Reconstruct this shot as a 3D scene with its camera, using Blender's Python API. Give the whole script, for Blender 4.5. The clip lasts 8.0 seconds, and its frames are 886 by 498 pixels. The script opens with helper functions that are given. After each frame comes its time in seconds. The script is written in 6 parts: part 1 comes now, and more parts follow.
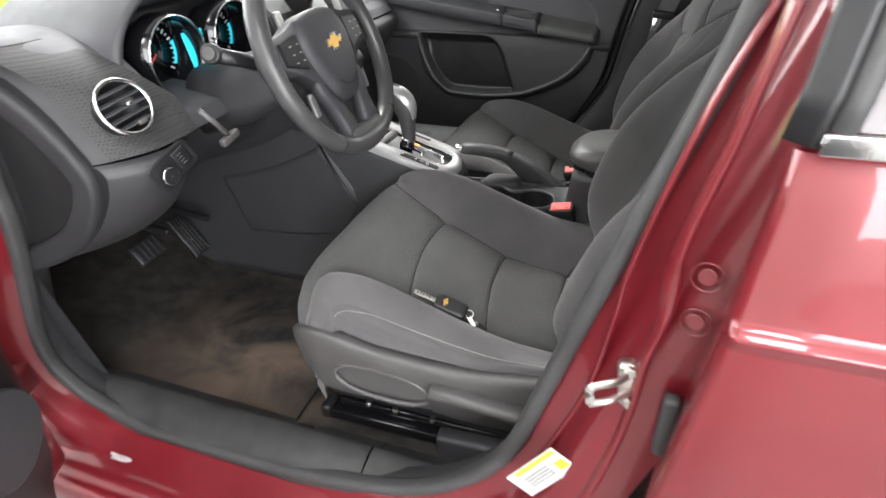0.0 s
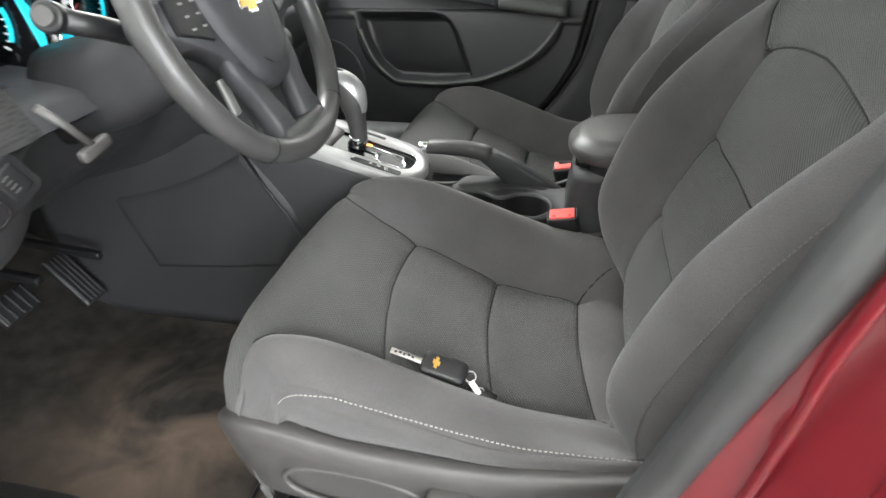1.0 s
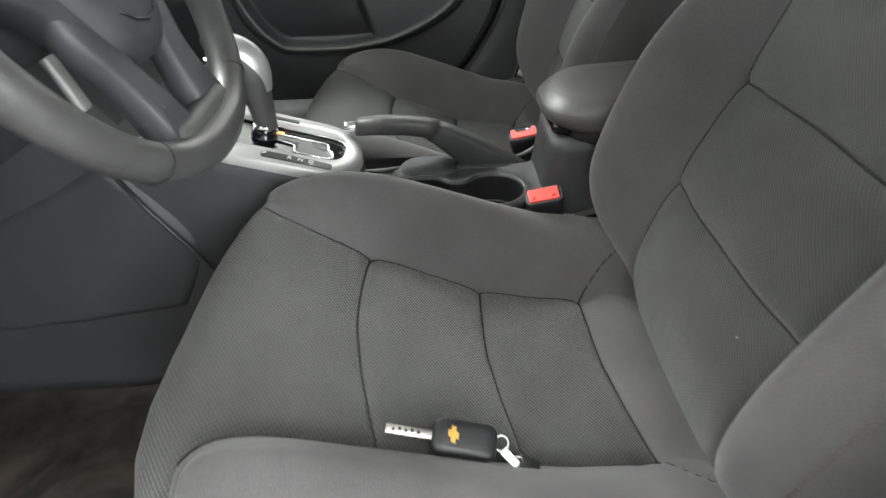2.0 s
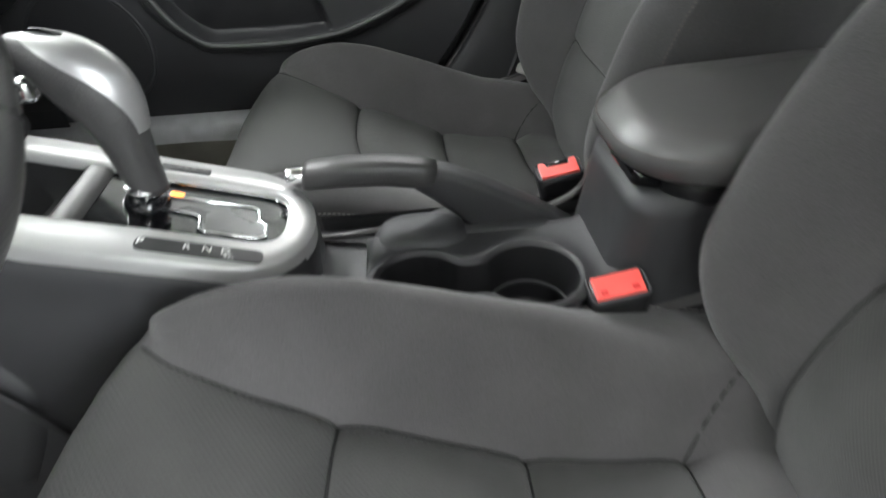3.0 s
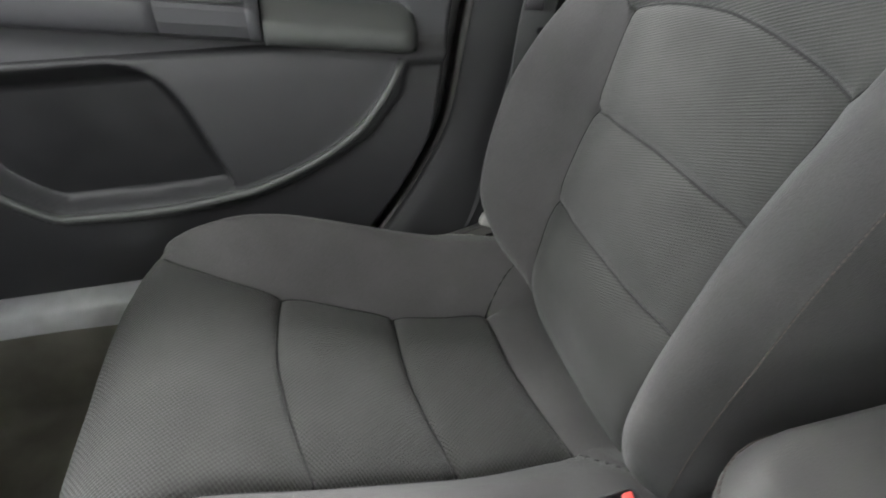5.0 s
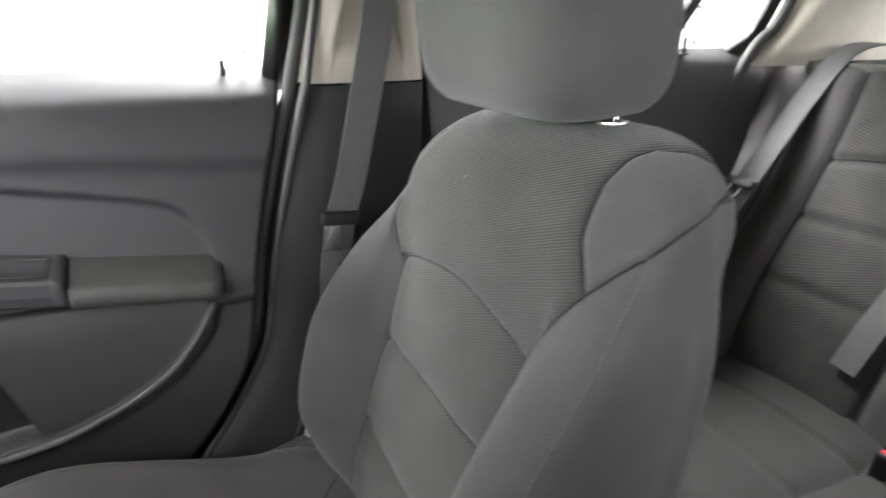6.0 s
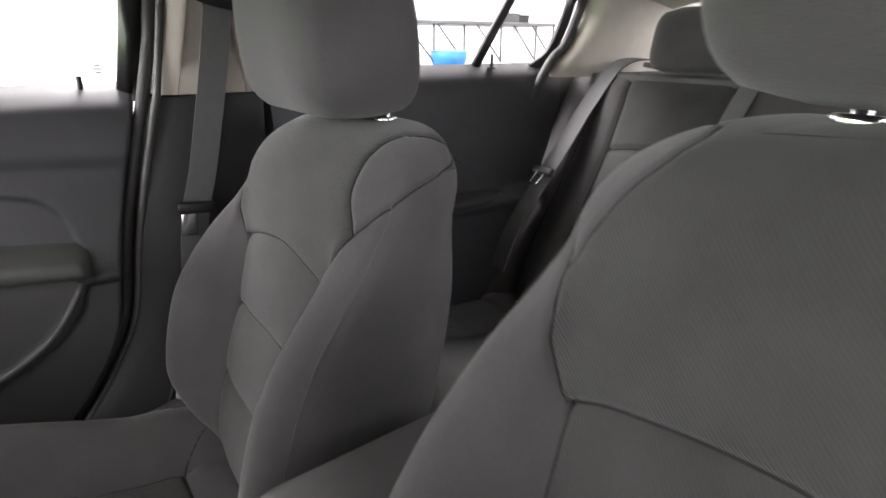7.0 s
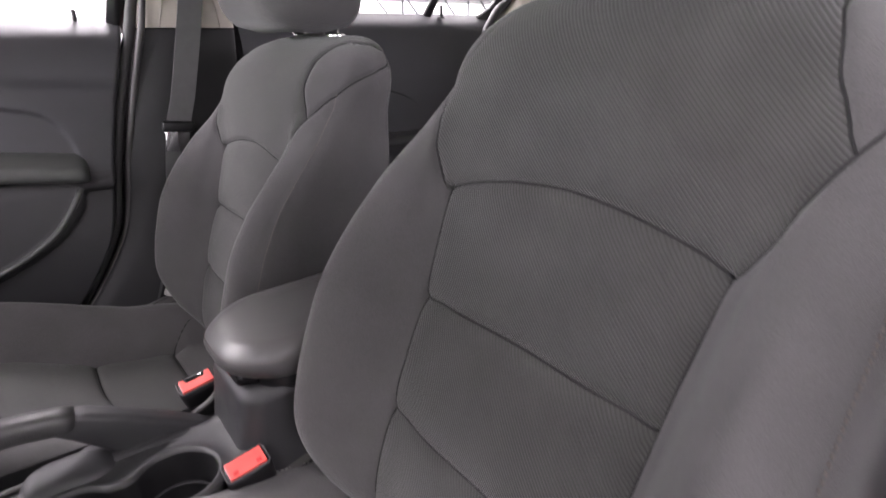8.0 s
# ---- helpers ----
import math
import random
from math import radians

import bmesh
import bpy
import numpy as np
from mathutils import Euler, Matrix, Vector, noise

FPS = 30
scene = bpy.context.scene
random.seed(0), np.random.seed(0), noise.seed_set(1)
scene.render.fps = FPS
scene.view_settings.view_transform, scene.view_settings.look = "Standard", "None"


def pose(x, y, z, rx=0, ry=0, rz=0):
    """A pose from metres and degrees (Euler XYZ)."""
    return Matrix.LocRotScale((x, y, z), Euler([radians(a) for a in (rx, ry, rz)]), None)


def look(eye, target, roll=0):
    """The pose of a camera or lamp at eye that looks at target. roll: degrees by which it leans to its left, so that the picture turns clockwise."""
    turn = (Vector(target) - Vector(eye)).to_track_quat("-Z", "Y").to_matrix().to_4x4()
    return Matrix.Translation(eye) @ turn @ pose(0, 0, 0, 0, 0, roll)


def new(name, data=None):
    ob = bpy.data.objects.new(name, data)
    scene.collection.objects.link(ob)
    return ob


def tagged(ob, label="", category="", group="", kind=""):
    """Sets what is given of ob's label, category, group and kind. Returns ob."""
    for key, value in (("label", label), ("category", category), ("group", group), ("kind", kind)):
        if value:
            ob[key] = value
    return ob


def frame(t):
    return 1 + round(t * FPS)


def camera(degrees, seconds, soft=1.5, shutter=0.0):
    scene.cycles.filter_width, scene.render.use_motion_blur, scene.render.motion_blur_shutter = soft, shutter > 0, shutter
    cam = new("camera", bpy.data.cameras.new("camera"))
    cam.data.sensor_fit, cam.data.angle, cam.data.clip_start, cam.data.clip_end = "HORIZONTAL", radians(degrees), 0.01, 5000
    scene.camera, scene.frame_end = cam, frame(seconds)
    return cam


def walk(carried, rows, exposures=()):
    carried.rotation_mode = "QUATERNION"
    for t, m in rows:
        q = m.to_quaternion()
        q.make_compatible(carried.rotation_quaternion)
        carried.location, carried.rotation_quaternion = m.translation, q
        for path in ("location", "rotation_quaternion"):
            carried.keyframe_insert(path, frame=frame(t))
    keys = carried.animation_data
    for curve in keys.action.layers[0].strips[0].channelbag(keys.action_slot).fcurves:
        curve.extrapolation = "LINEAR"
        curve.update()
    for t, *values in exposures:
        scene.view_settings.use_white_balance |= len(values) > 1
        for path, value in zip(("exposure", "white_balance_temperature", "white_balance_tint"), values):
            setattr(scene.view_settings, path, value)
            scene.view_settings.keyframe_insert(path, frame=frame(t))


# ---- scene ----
cam = camera(76.2, 8.0, shutter=0.4)
PATH = [
    (0, (0.0935, -1.2772, 1.2086), (-0.4587, 0.2320, 0.1951), -1.77),
    (0.5, (-0.0111, -1.1394, 1.1528), (-0.4626, 0.4012, 0.1366), -1.76),
    (1, (-0.0526, -1.0277, 1.0968), (-0.4125, 0.5319, 0.0729), -1.96),
    (2.3, (-0.2113, -0.7432, 1.0061), (-0.1472, 0.7738, -0.1361), -2.65),
    (2.5, (-0.2129, -0.6778, 0.9912), (-0.1354, 0.8345, -0.1564), -2.82),
    (3, (-0.2205, -0.4810, 0.9353), (-0.1121, 1.0189, -0.2259), -2.65),
    (3.5, (-0.2501, -0.2877, 0.9601), (-0.1189, 1.2065, -0.2061), -2.50),
    (4, (-0.2357, -0.1757, 0.9807), (-0.0843, 1.3127, -0.1906), -2.05),
    (4.2, (-0.2335, -0.1500, 0.9726), (-0.0486, 1.3559, -0.1711), -1.62),
    (5.3, (-0.1833, -0.1119, 1.0453), (0.2598, 1.4218, 0.0151), -0.32),
    (5.5, (-0.1564, -0.1202, 1.0844), (0.3546, 1.4539, 0.1512), -0.42),
    (6, (-0.1012, -0.1812, 1.1556), (0.6600, 1.4178, 0.4674), 0.08),
    (6.5, (-0.0694, -0.3110, 1.1651), (0.8703, 1.2100, 0.5221), 0.03),
    (7, (-0.0965, -0.4450, 1.1673), (0.9385, 1.0101, 0.5181), 0.12),
    (7.5, (-0.1516, -0.5896, 1.1311), (0.9139, 0.8403, 0.4753), 0.05),
    (8, (-0.1759, -0.6795, 1.0663), (0.8986, 0.7330, 0.3879), -0.22),
]
EXPOSURES = [(0, -0.12, 6500, 11), (1, 0.18, 6500, 7), (2.5, 0.0, 6400, 6), (4, 0.0, 6250, 6), (5.5, 0.58, 6500, 9), (6, 0.42, 6500, 11), (6.5, 0.05, 6550, 14), (7.2, -0.14, 6600, 18), (8, 0.13, 6500, 24)]
walk(cam, [(t, look(eye, target, roll)) for t, eye, target, roll in PATH], EXPOSURES)

# ---- world, lights ----
world = bpy.data.worlds.new("world")
scene.world = world
world.use_nodes = True
world.node_tree.nodes["Background"].inputs[0].default_value = (0.90, 0.95, 1.0, 1)
world.node_tree.nodes["Background"].inputs[1].default_value = 0.35


def area_lamp(name, m, sx, sy, power, colour=(1, 0.985, 0.995)):
    d = bpy.data.lights.new(name, "AREA")
    d.shape, d.size, d.size_y, d.energy, d.color = "RECTANGLE", sx, sy, power, colour
    ob = new(name, d)
    ob.matrix_world = m
    return ob


# workshop ceiling lamps
for x in (-2.5, 0.5, 3.5):
    for y in (-2.6, 2.6):
        area_lamp("ceiling_lamp", pose(x, y, 3.55), 0.9, 1.6, (135 if y < 0 else 450) * (0.45 if x > 3 else 1.0 if x < 0 else 0.8))
# daylight through the open workshop gates beside and ahead of the car
area_lamp("gate_daylight", pose(3.4, -4.9, 2.0, 90, 0, 0), 4.0, 3.0, 560, (0.95, 0.965, 1.0))
area_lamp("window_daylight", pose(-5.3, 0.0, 2.2, 0, -90, 0), 1.8, 5.0, 400, (0.94, 0.97, 1.0))


# ---- materials ----
def mat(name, colour, rough=0.6, metal=0.0, spec=0.5, var=0.12, scale=30.0, bump=0.15, bump_scale=400.0, coat=0.0, sheen=0.0):
    """A surface with slow and fine variation of its colour and a fine relief."""
    m = bpy.data.materials.new(name)
    m.use_nodes = True
    nt = m.node_tree
    b = nt.nodes["Principled BSDF"]
    b.inputs["Metallic"].default_value = metal
    b.inputs["Specular IOR Level"].default_value = spec
    b.inputs["Coat Weight"].default_value = coat
    b.inputs["Coat Roughness"].default_value = 0.04
    b.inputs["Sheen Weight"].default_value = sheen
    tc = nt.nodes.new("ShaderNodeTexCoord")
    n1 = nt.nodes.new("ShaderNodeTexNoise")
    n1.inputs["Scale"].default_value = scale
    n1.inputs["Detail"].default_value = 5
    nt.links.new(tc.outputs["Object"], n1.inputs["Vector"])
    ramp = nt.nodes.new("ShaderNodeMapRange")
    ramp.inputs["From Min"].default_value, ramp.inputs["From Max"].default_value = 0.3, 0.7
    ramp.inputs["To Min"].default_value, ramp.inputs["To Max"].default_value = 1 - var, 1 + var
    nt.links.new(n1.outputs["Fac"], ramp.inputs["Value"])
    mul = nt.nodes.new("ShaderNodeVectorMath")
    mul.operation = "SCALE"
    mul.inputs[0].default_value = colour
    nt.links.new(ramp.outputs["Result"], mul.inputs["Scale"])
    nt.links.new(mul.outputs["Vector"], b.inputs["Base Color"])
    rr = nt.nodes.new("ShaderNodeMapRange")
    rr.inputs["From Min"].default_value, rr.inputs["From Max"].default_value = 0.3, 0.7
    rr.inputs["To Min"].default_value, rr.inputs["To Max"].default_value = max(0.02, rough * 0.88), min(1, rough * 1.12)
    nt.links.new(n1.outputs["Fac"], rr.inputs["Value"])
    nt.links.new(rr.outputs["Result"], b.inputs["Roughness"])
    if bump > 0:
        n2 = nt.nodes.new("ShaderNodeTexNoise")
        n2.inputs["Scale"].default_value = bump_scale
        n2.inputs["Detail"].default_value = 3
        nt.links.new(tc.outputs["Object"], n2.inputs["Vector"])
        bp = nt.nodes.new("ShaderNodeBump")
        bp.inputs["Strength"].default_value = bump
        bp.inputs["Distance"].default_value = 0.001
        nt.links.new(n2.outputs["Fac"], bp.inputs["Height"])
        nt.links.new(bp.outputs["Normal"], b.inputs["Normal"])
    return m


def ribbed(name, colour, pitch, turn, depth=0.0012, lo=0.66, hi=1.22):
    """A woven fabric with fine ribs of the given pitch in metres across the direction turn, crossed by finer threads."""
    m = mat(name, colour, rough=0.95, spec=0.2, var=0.18, scale=14, bump=0.0, sheen=0.15)
    nt = m.node_tree
    b = nt.nodes["Principled BSDF"]
    tc = nt.nodes.new("ShaderNodeTexCoord")
    dot = nt.nodes.new("ShaderNodeVectorMath")
    dot.operation = "DOT_PRODUCT"
    dot.inputs[1].default_value = Vector(turn).normalized() * (2 * math.pi / pitch)
    nt.links.new(tc.outputs["Object"], dot.inputs[0])
    sine = nt.nodes.new("ShaderNodeMath")
    sine.operation = "SINE"
    nt.links.new(dot.outputs["Value"], sine.inputs[0])
    fine = nt.nodes.new("ShaderNodeTexNoise")
    fine.inputs["Scale"].default_value = 900
    nt.links.new(tc.outputs["Object"], fine.inputs["Vector"])
    add = nt.nodes.new("ShaderNodeMath")
    add.operation = "ADD"
    nt.links.new(sine.outputs[0], add.inputs[0])
    nt.links.new(fine.outputs["Fac"], add.inputs[1])
    cross = Vector(turn).normalized().cross(Vector((0.35, 0.2, 0.9)) if abs(turn[2]) < 0.5 else Vector((1, 0.1, -0.2))).normalized()
    dot2 = nt.nodes.new("ShaderNodeVectorMath")
    dot2.operation = "DOT_PRODUCT"
    dot2.inputs[1].default_value = cross * (2 * math.pi / (pitch * 1.15))
    nt.links.new(tc.outputs["Object"], dot2.inputs[0])
    sine2 = nt.nodes.new("ShaderNodeMath")
    sine2.operation = "SINE"
    nt.links.new(dot2.outputs["Value"], sine2.inputs[0])
    both = nt.nodes.new("ShaderNodeMath")
    both.operation = "MULTIPLY_ADD"
    both.inputs[1].default_value = 0.45 if abs(turn[2]) < 0.5 else 0.2
    nt.links.new(sine2.outputs[0], both.inputs[0])
    nt.links.new(add.outputs[0], both.inputs[2])
    thread_shade(m, both.outputs[0], lo, hi, depth)
    return m


def woven(name, colour, threads):
    """A fine plain cloth with threads per metre, dust and slow wear."""
    m = mat(name, colour, rough=0.95, spec=0.2, var=0.16, scale=9, bump=0.0, sheen=0.2)
    nt = m.node_tree
    tc = nt.nodes.new("ShaderNodeTexCoord")
    n2 = nt.nodes.new("ShaderNodeTexNoise")
    n2.inputs["Scale"].default_value, n2.inputs["Detail"].default_value = threads, 2
    nt.links.new(tc.outputs["Object"], n2.inputs["Vector"])
    rng = nt.nodes.new("ShaderNodeMapRange")
    rng.inputs["From Min"].default_value, rng.inputs["From Max"].default_value = 0.3, 0.7
    rng.inputs["To Min"].default_value, rng.inputs["To Max"].default_value = -1.0, 1.0
    nt.links.new(n2.outputs["Fac"], rng.inputs["Value"])
    thread_shade(m, rng.outputs["Result"], 0.84, 1.16, 0.00022)
    return m


def thread_shade(m, height, lo, hi, depth):
    """Lets a weave's height drive a little of the colour and the fine relief."""
    nt = m.node_tree
    b = nt.nodes["Principled BSDF"]
    src = [k for k in nt.links if k.to_socket == b.inputs["Base Color"]][0].from_socket
    rng = nt.nodes.new("ShaderNodeMapRange")
    rng.inputs["From Min"].default_value, rng.inputs["From Max"].default_value = -1.0, 1.0
    rng.inputs["To Min"].default_value, rng.inputs["To Max"].default_value = lo, hi
    nt.links.new(height, rng.inputs["Value"])
    sc = nt.nodes.new("ShaderNodeVectorMath")
    sc.operation = "SCALE"
    nt.links.new(src, sc.inputs[0])
    nt.links.new(rng.outputs["Result"], sc.inputs["Scale"])
    vor = nt.nodes.new("ShaderNodeTexVoronoi")
    vor.inputs["Scale"].default_value = 13
    tc = nt.nodes.new("ShaderNodeTexCoord")
    nt.links.new(tc.outputs["Object"], vor.inputs["Vector"])
    lint = nt.nodes.new("ShaderNodeMath")
    lint.operation = "LESS_THAN"
    lint.inputs[1].default_value = 0.016
    nt.links.new(vor.outputs["Distance"], lint.inputs[0])
    mix = nt.nodes.new("ShaderNodeMix")
    mix.data_type = "RGBA"
    mix.inputs["B"].default_value = (0.30, 0.29, 0.27, 1)
    nt.links.new(lint.outputs[0], mix.inputs["Factor"])
    nt.links.new(sc.outputs["Vector"], mix.inputs["A"])
    nt.links.new(mix.outputs["Result"], b.inputs["Base Color"])
    bp = nt.nodes.new("ShaderNodeBump")
    bp.inputs["Strength"].default_value = 0.7
    bp.inputs["Distance"].default_value = depth
    nt.links.new(height, bp.inputs["Height"])
    nt.links.new(bp.outputs["Normal"], b.inputs["Normal"])


def glowing(name, colour, strength):
    m = bpy.data.materials.new(name)
    m.use_nodes = True
    b = m.node_tree.nodes["Principled BSDF"]
    b.inputs["Base Color"].default_value = (*colour, 1)
    b.inputs["Emission Color"].default_value = (*colour, 1)
    b.inputs["Emission Strength"].default_value = strength
    return m


def clear(name, tint, share):
    """Thin glass: mostly straight through, with a reflection on its face."""
    m = bpy.data.materials.new(name)
    m.use_nodes = True
    nt = m.node_tree
    out = nt.nodes["Material Output"]
    nt.nodes.remove(nt.nodes["Principled BSDF"])
    tr, gl, mix = nt.nodes.new("ShaderNodeBsdfTransparent"), nt.nodes.new("ShaderNodeBsdfGlossy"), nt.nodes.new("ShaderNodeMixShader")
    tr.inputs[0].default_value = (*tint, 1)
    gl.inputs["Roughness"].default_value = 0.02
    mix.inputs[0].default_value = share
    nt.links.new(tr.outputs[0], mix.inputs[1])
    nt.links.new(gl.outputs[0], mix.inputs[2])
    nt.links.new(mix.outputs[0], out.inputs[0])
    return m


RIB_FLAT = ribbed("ribbed_seat_fabric", (0.0505, 0.0505, 0.0485), 0.0034, (0.8, 0.6, 0), 0.0006)
RIB_STEEP = ribbed("steep_ribbed_back_fabric", (0.0505, 0.0505, 0.0485), 0.0029, (0.1, -0.9, 1.0), 0.0004, 0.74, 1.17)
RIB_UP = ribbed("ribbed_back_fabric", (0.0505, 0.0505, 0.0485), 0.0029, (0.1, 0.4, 1.0), 0.0004, 0.74, 1.17)
CLOTH = woven("smooth_seat_cloth", (0.0780, 0.0752, 0.0756), 900)
SEAM = mat("black_seam_thread", (0.012, 0.012, 0.012), 0.9)
THREAD = mat("brown_grey_thread", (0.11, 0.095, 0.085), 0.8)
STITCH = mat("grey_thread", (0.30, 0.295, 0.28), 0.8)
PLASTIC = mat("dark_grained_plastic", (0.0315, 0.0315, 0.0335), 0.52, var=0.08, bump=0.35, bump_scale=1100)
PLASTIC2 = mat("charcoal_soft_plastic", (0.0435, 0.0435, 0.0475), 0.55, var=0.08, bump=0.3, bump_scale=900)
PAD = mat("grey_arm_rest_skin", (0.062, 0.065, 0.062), 0.48, var=0.08, bump=0.4, bump_scale=800)
SHIELD = mat("grey_seat_shield_plastic", (0.066, 0.063, 0.062), 0.42, var=0.08, bump=0.3, bump_scale=900)
HARD = mat("hard_black_grained_plastic", (0.021, 0.021, 0.0225), 0.6, var=0.1, bump=0.3, bump_scale=1000)
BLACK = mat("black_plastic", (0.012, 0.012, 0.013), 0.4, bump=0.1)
GLOSS = mat("gloss_black", (0.006, 0.006, 0.007), 0.08, bump=0)
RUBBER = mat("door_seal_rubber", (0.043, 0.043, 0.043), 0.55, bump=0.2, bump_scale=600)
LEATHER = mat("black_leather", (0.046, 0.045, 0.045), 0.42, bump=0.5, bump_scale=500)
LID = mat("grey_black_leatherette", (0.080, 0.077, 0.077), 0.38, var=0.1, scale=12, bump=0.2, bump_scale=800)
CHROME = mat("chrome", (0.85, 0.85, 0.86), 0.10, metal=1.0, var=0.03, bump=0)
STEEL = mat("zinc_plated_steel", (0.62, 0.60, 0.56), 0.35, metal=1.0, var=0.2)
SILVER = mat("silver_painted_plastic", (0.46, 0.46, 0.455), 0.42, metal=0.45, var=0.05, bump=0.05)
RED = mat("red_metallic_paint", (0.165, 0.010, 0.016), 0.35, metal=0.25, var=0.10, scale=6, bump=0.0, coat=1.0)
CARPET = mat("black_carpet", (0.022, 0.021, 0.020), 1.0, spec=0.1, var=0.5, scale=18, bump=1.0, bump_scale=700)
BEIGE = mat("beige_pillar_plastic", (0.66, 0.61, 0.54), 0.6, var=0.04, bump=0.2, bump_scale=900)
HEADLINER = mat("beige_headliner_cloth", (0.60, 0.57, 0.52), 0.95, var=0.05, bump=0.3, bump_scale=1200)
WEBBING = mat("grey_belt_webbing", (0.115, 0.115, 0.115), 0.75, var=0.1, scale=60, bump=0.5, bump_scale=900)
BUCKLE_RED = mat("red_buckle_plastic", (0.80, 0.10, 0.085), 0.4, bump=0)
WHITE = mat("white_plastic", (0.8, 0.8, 0.78), 0.4, bump=0)
YELLOW = mat("yellow_label", (0.85, 0.65, 0.03), 0.5, bump=0)
GOLD = mat("gold_emblem", (0.70, 0.42, 0.10), 0.3, metal=0.6, bump=0)
CYAN = glowing("cyan_display", (0.02, 0.55, 0.70), 0.7)
AMBER = glowing("amber_lamp", (1.0, 0.30, 0.05), 2.5)
WINDOW = clear("window_glass", (0.97, 0.98, 0.97), 0.05)
TINTED = clear("tinted_window_glass", (0.30, 0.31, 0.315), 0.07)
WALL = mat("white_wall_paint", (0.80, 0.80, 0.79), 0.8, var=0.02, scale=2)
CONCRETE = mat("grey_concrete", (0.20, 0.20, 0.195), 0.5, var=0.15, scale=3)
GREEN = mat("lime_green_paint", (0.25, 0.75, 0.04), 0.5, bump=0)
BLUE = mat("blue_plastic", (0.02, 0.16, 0.55), 0.4)


# ---- mesh helpers ----
def mesh_of(name, verts, faces, smooth=True):
    me = bpy.data.meshes.new(name)
    me.from_pydata([tuple(v) for v in verts], [], faces)
    if smooth:
        me.polygons.foreach_set("use_smooth", [True] * len(me.polygons))
    me.update()
    return me


def part(name, me, material, parent=None, label="", m=None):
    """Links a mesh (or a bmesh) as one object under its thing."""
    if isinstance(me, bmesh.types.BMesh):
        bm, me = me, bpy.data.meshes.new(name)
        bm.to_mesh(me)
        bm.free()
    if not me.materials:
        me.materials.append(material)
    ob = new(name, me)
    if parent:
        ob.parent = parent
    if m is not None:
        ob.matrix_basis = m
    return tagged(ob, label)


def thing(name, label, category, m=None, group="", kind=""):
    ob = new(name)
    if m is not None:
        ob.matrix_basis = m
    return tagged(ob, label, category, group, kind)


def spline(knots, t):
    """Catmull-Rom through rows of numbers with t = 0 .. len - 1."""
    k = np.asarray(knots, float)
    n = len(k)
    i = int(min(max(math.floor(t), 0), n - 2))
    f = t - i
    p0, p1, p2, p3 = k[max(i - 1, 0)], k[i], k[i + 1], k[min(i + 2, n - 1)]
    return 0.5 * (2 * p1 + (p2 - p0) * f + (2 * p0 - 5 * p1 + 4 * p2 - p3) * f * f + (3 * p1 - p0 - 3 * p2 + p3) * f ** 3)


def smooth_path(knots, n, closed=False):
    k = [np.asarray(p, float) for p in knots]
    if closed:
        m = len(k)
        ext = [k[(i - 2) % m] for i in range(m + 5)]
        return [spline(ext, 2 + m * i / n) for i in range(n)]
    return [spline(k, (len(k) - 1) * i / (n - 1)) for i in range(n)]


def grid_mesh(name, rows, close_u=False, close_v=False, smooth=True, flip=False):
    """A skin over rows of points."""
    nu, nv = len(rows), len(rows[0])
    verts = [p for r in rows for p in r]
    faces = []
    for i in range(nu if close_u else nu - 1):
        for j in range(nv if close_v else nv - 1):
            a, b, c, d = i * nv + j, i * nv + (j + 1) % nv, ((i + 1) % nu) * nv + (j + 1) % nv, ((i + 1) % nu) * nv + j
            faces.append((a, d, c, b) if flip else (a, b, c, d))
    return mesh_of(name, verts, faces, smooth)


def capped(name, rows, smooth=True):
    """A closed tube of rings with flat caps."""
    nu, nv = len(rows), len(rows[0])
    verts = [p for r in rows for p in r]
    faces = [(i * nv + j, i * nv + (j + 1) % nv, (i + 1) * nv + (j + 1) % nv, (i + 1) * nv + j) for i in range(nu - 1) for j in range(nv)]
    faces += [tuple(range(nv))[::-1], tuple((nu - 1) * nv + j for j in range(nv))]
    me = mesh_of(name, verts, faces, smooth)
    bm = bmesh.new()
    bm.from_mesh(me)
    bmesh.ops.recalc_face_normals(bm, faces=bm.faces)
    bm.to_mesh(me)
    bm.free()
    return me


def sweep(name, pts, section, closed=False, up=(0, 0, 1)):
    """A section of (a, b) pairs swept along a path; a points sideways, b along up."""
    pts = [Vector(p) for p in pts]
    n, rows = len(pts), []
    for i, p in enumerate(pts):
        d = (pts[(i + 1) % n] - pts[i - 1]) if closed else (pts[min(i + 1, n - 1)] - pts[max(i - 1, 0)])
        d.normalize()
        side = d.cross(Vector(up))
        if side.length < 1e-4:
            side = d.cross(Vector((1, 0, 0)))
        side.normalize()
        u = side.cross(d)
        rows.append([p + side * a + u * b for a, b in section])
    return grid_mesh(name, rows, close_u=True, close_v=True) if closed else capped(name, rows)


def circle(r, n=12, ry=None):
    return [(r * math.cos(2 * math.pi * i / n), (ry or r) * math.sin(2 * math.pi * i / n)) for i in range(n)]


def round_rect(w, h, r, n=4):
    """Corner-rounded rectangle, as (a, b) pairs."""
    out = []
    for cx, cy, a0 in ((w / 2 - r, h / 2 - r, 0), (-w / 2 + r, h / 2 - r, 90), (-w / 2 + r, -h / 2 + r, 180), (w / 2 - r, -h / 2 + r, 270)):
        for i in range(n + 1):
            a = radians(a0 + 90 * i / n)
            out.append((cx + r * math.cos(a), cy + r * math.sin(a)))
    return out


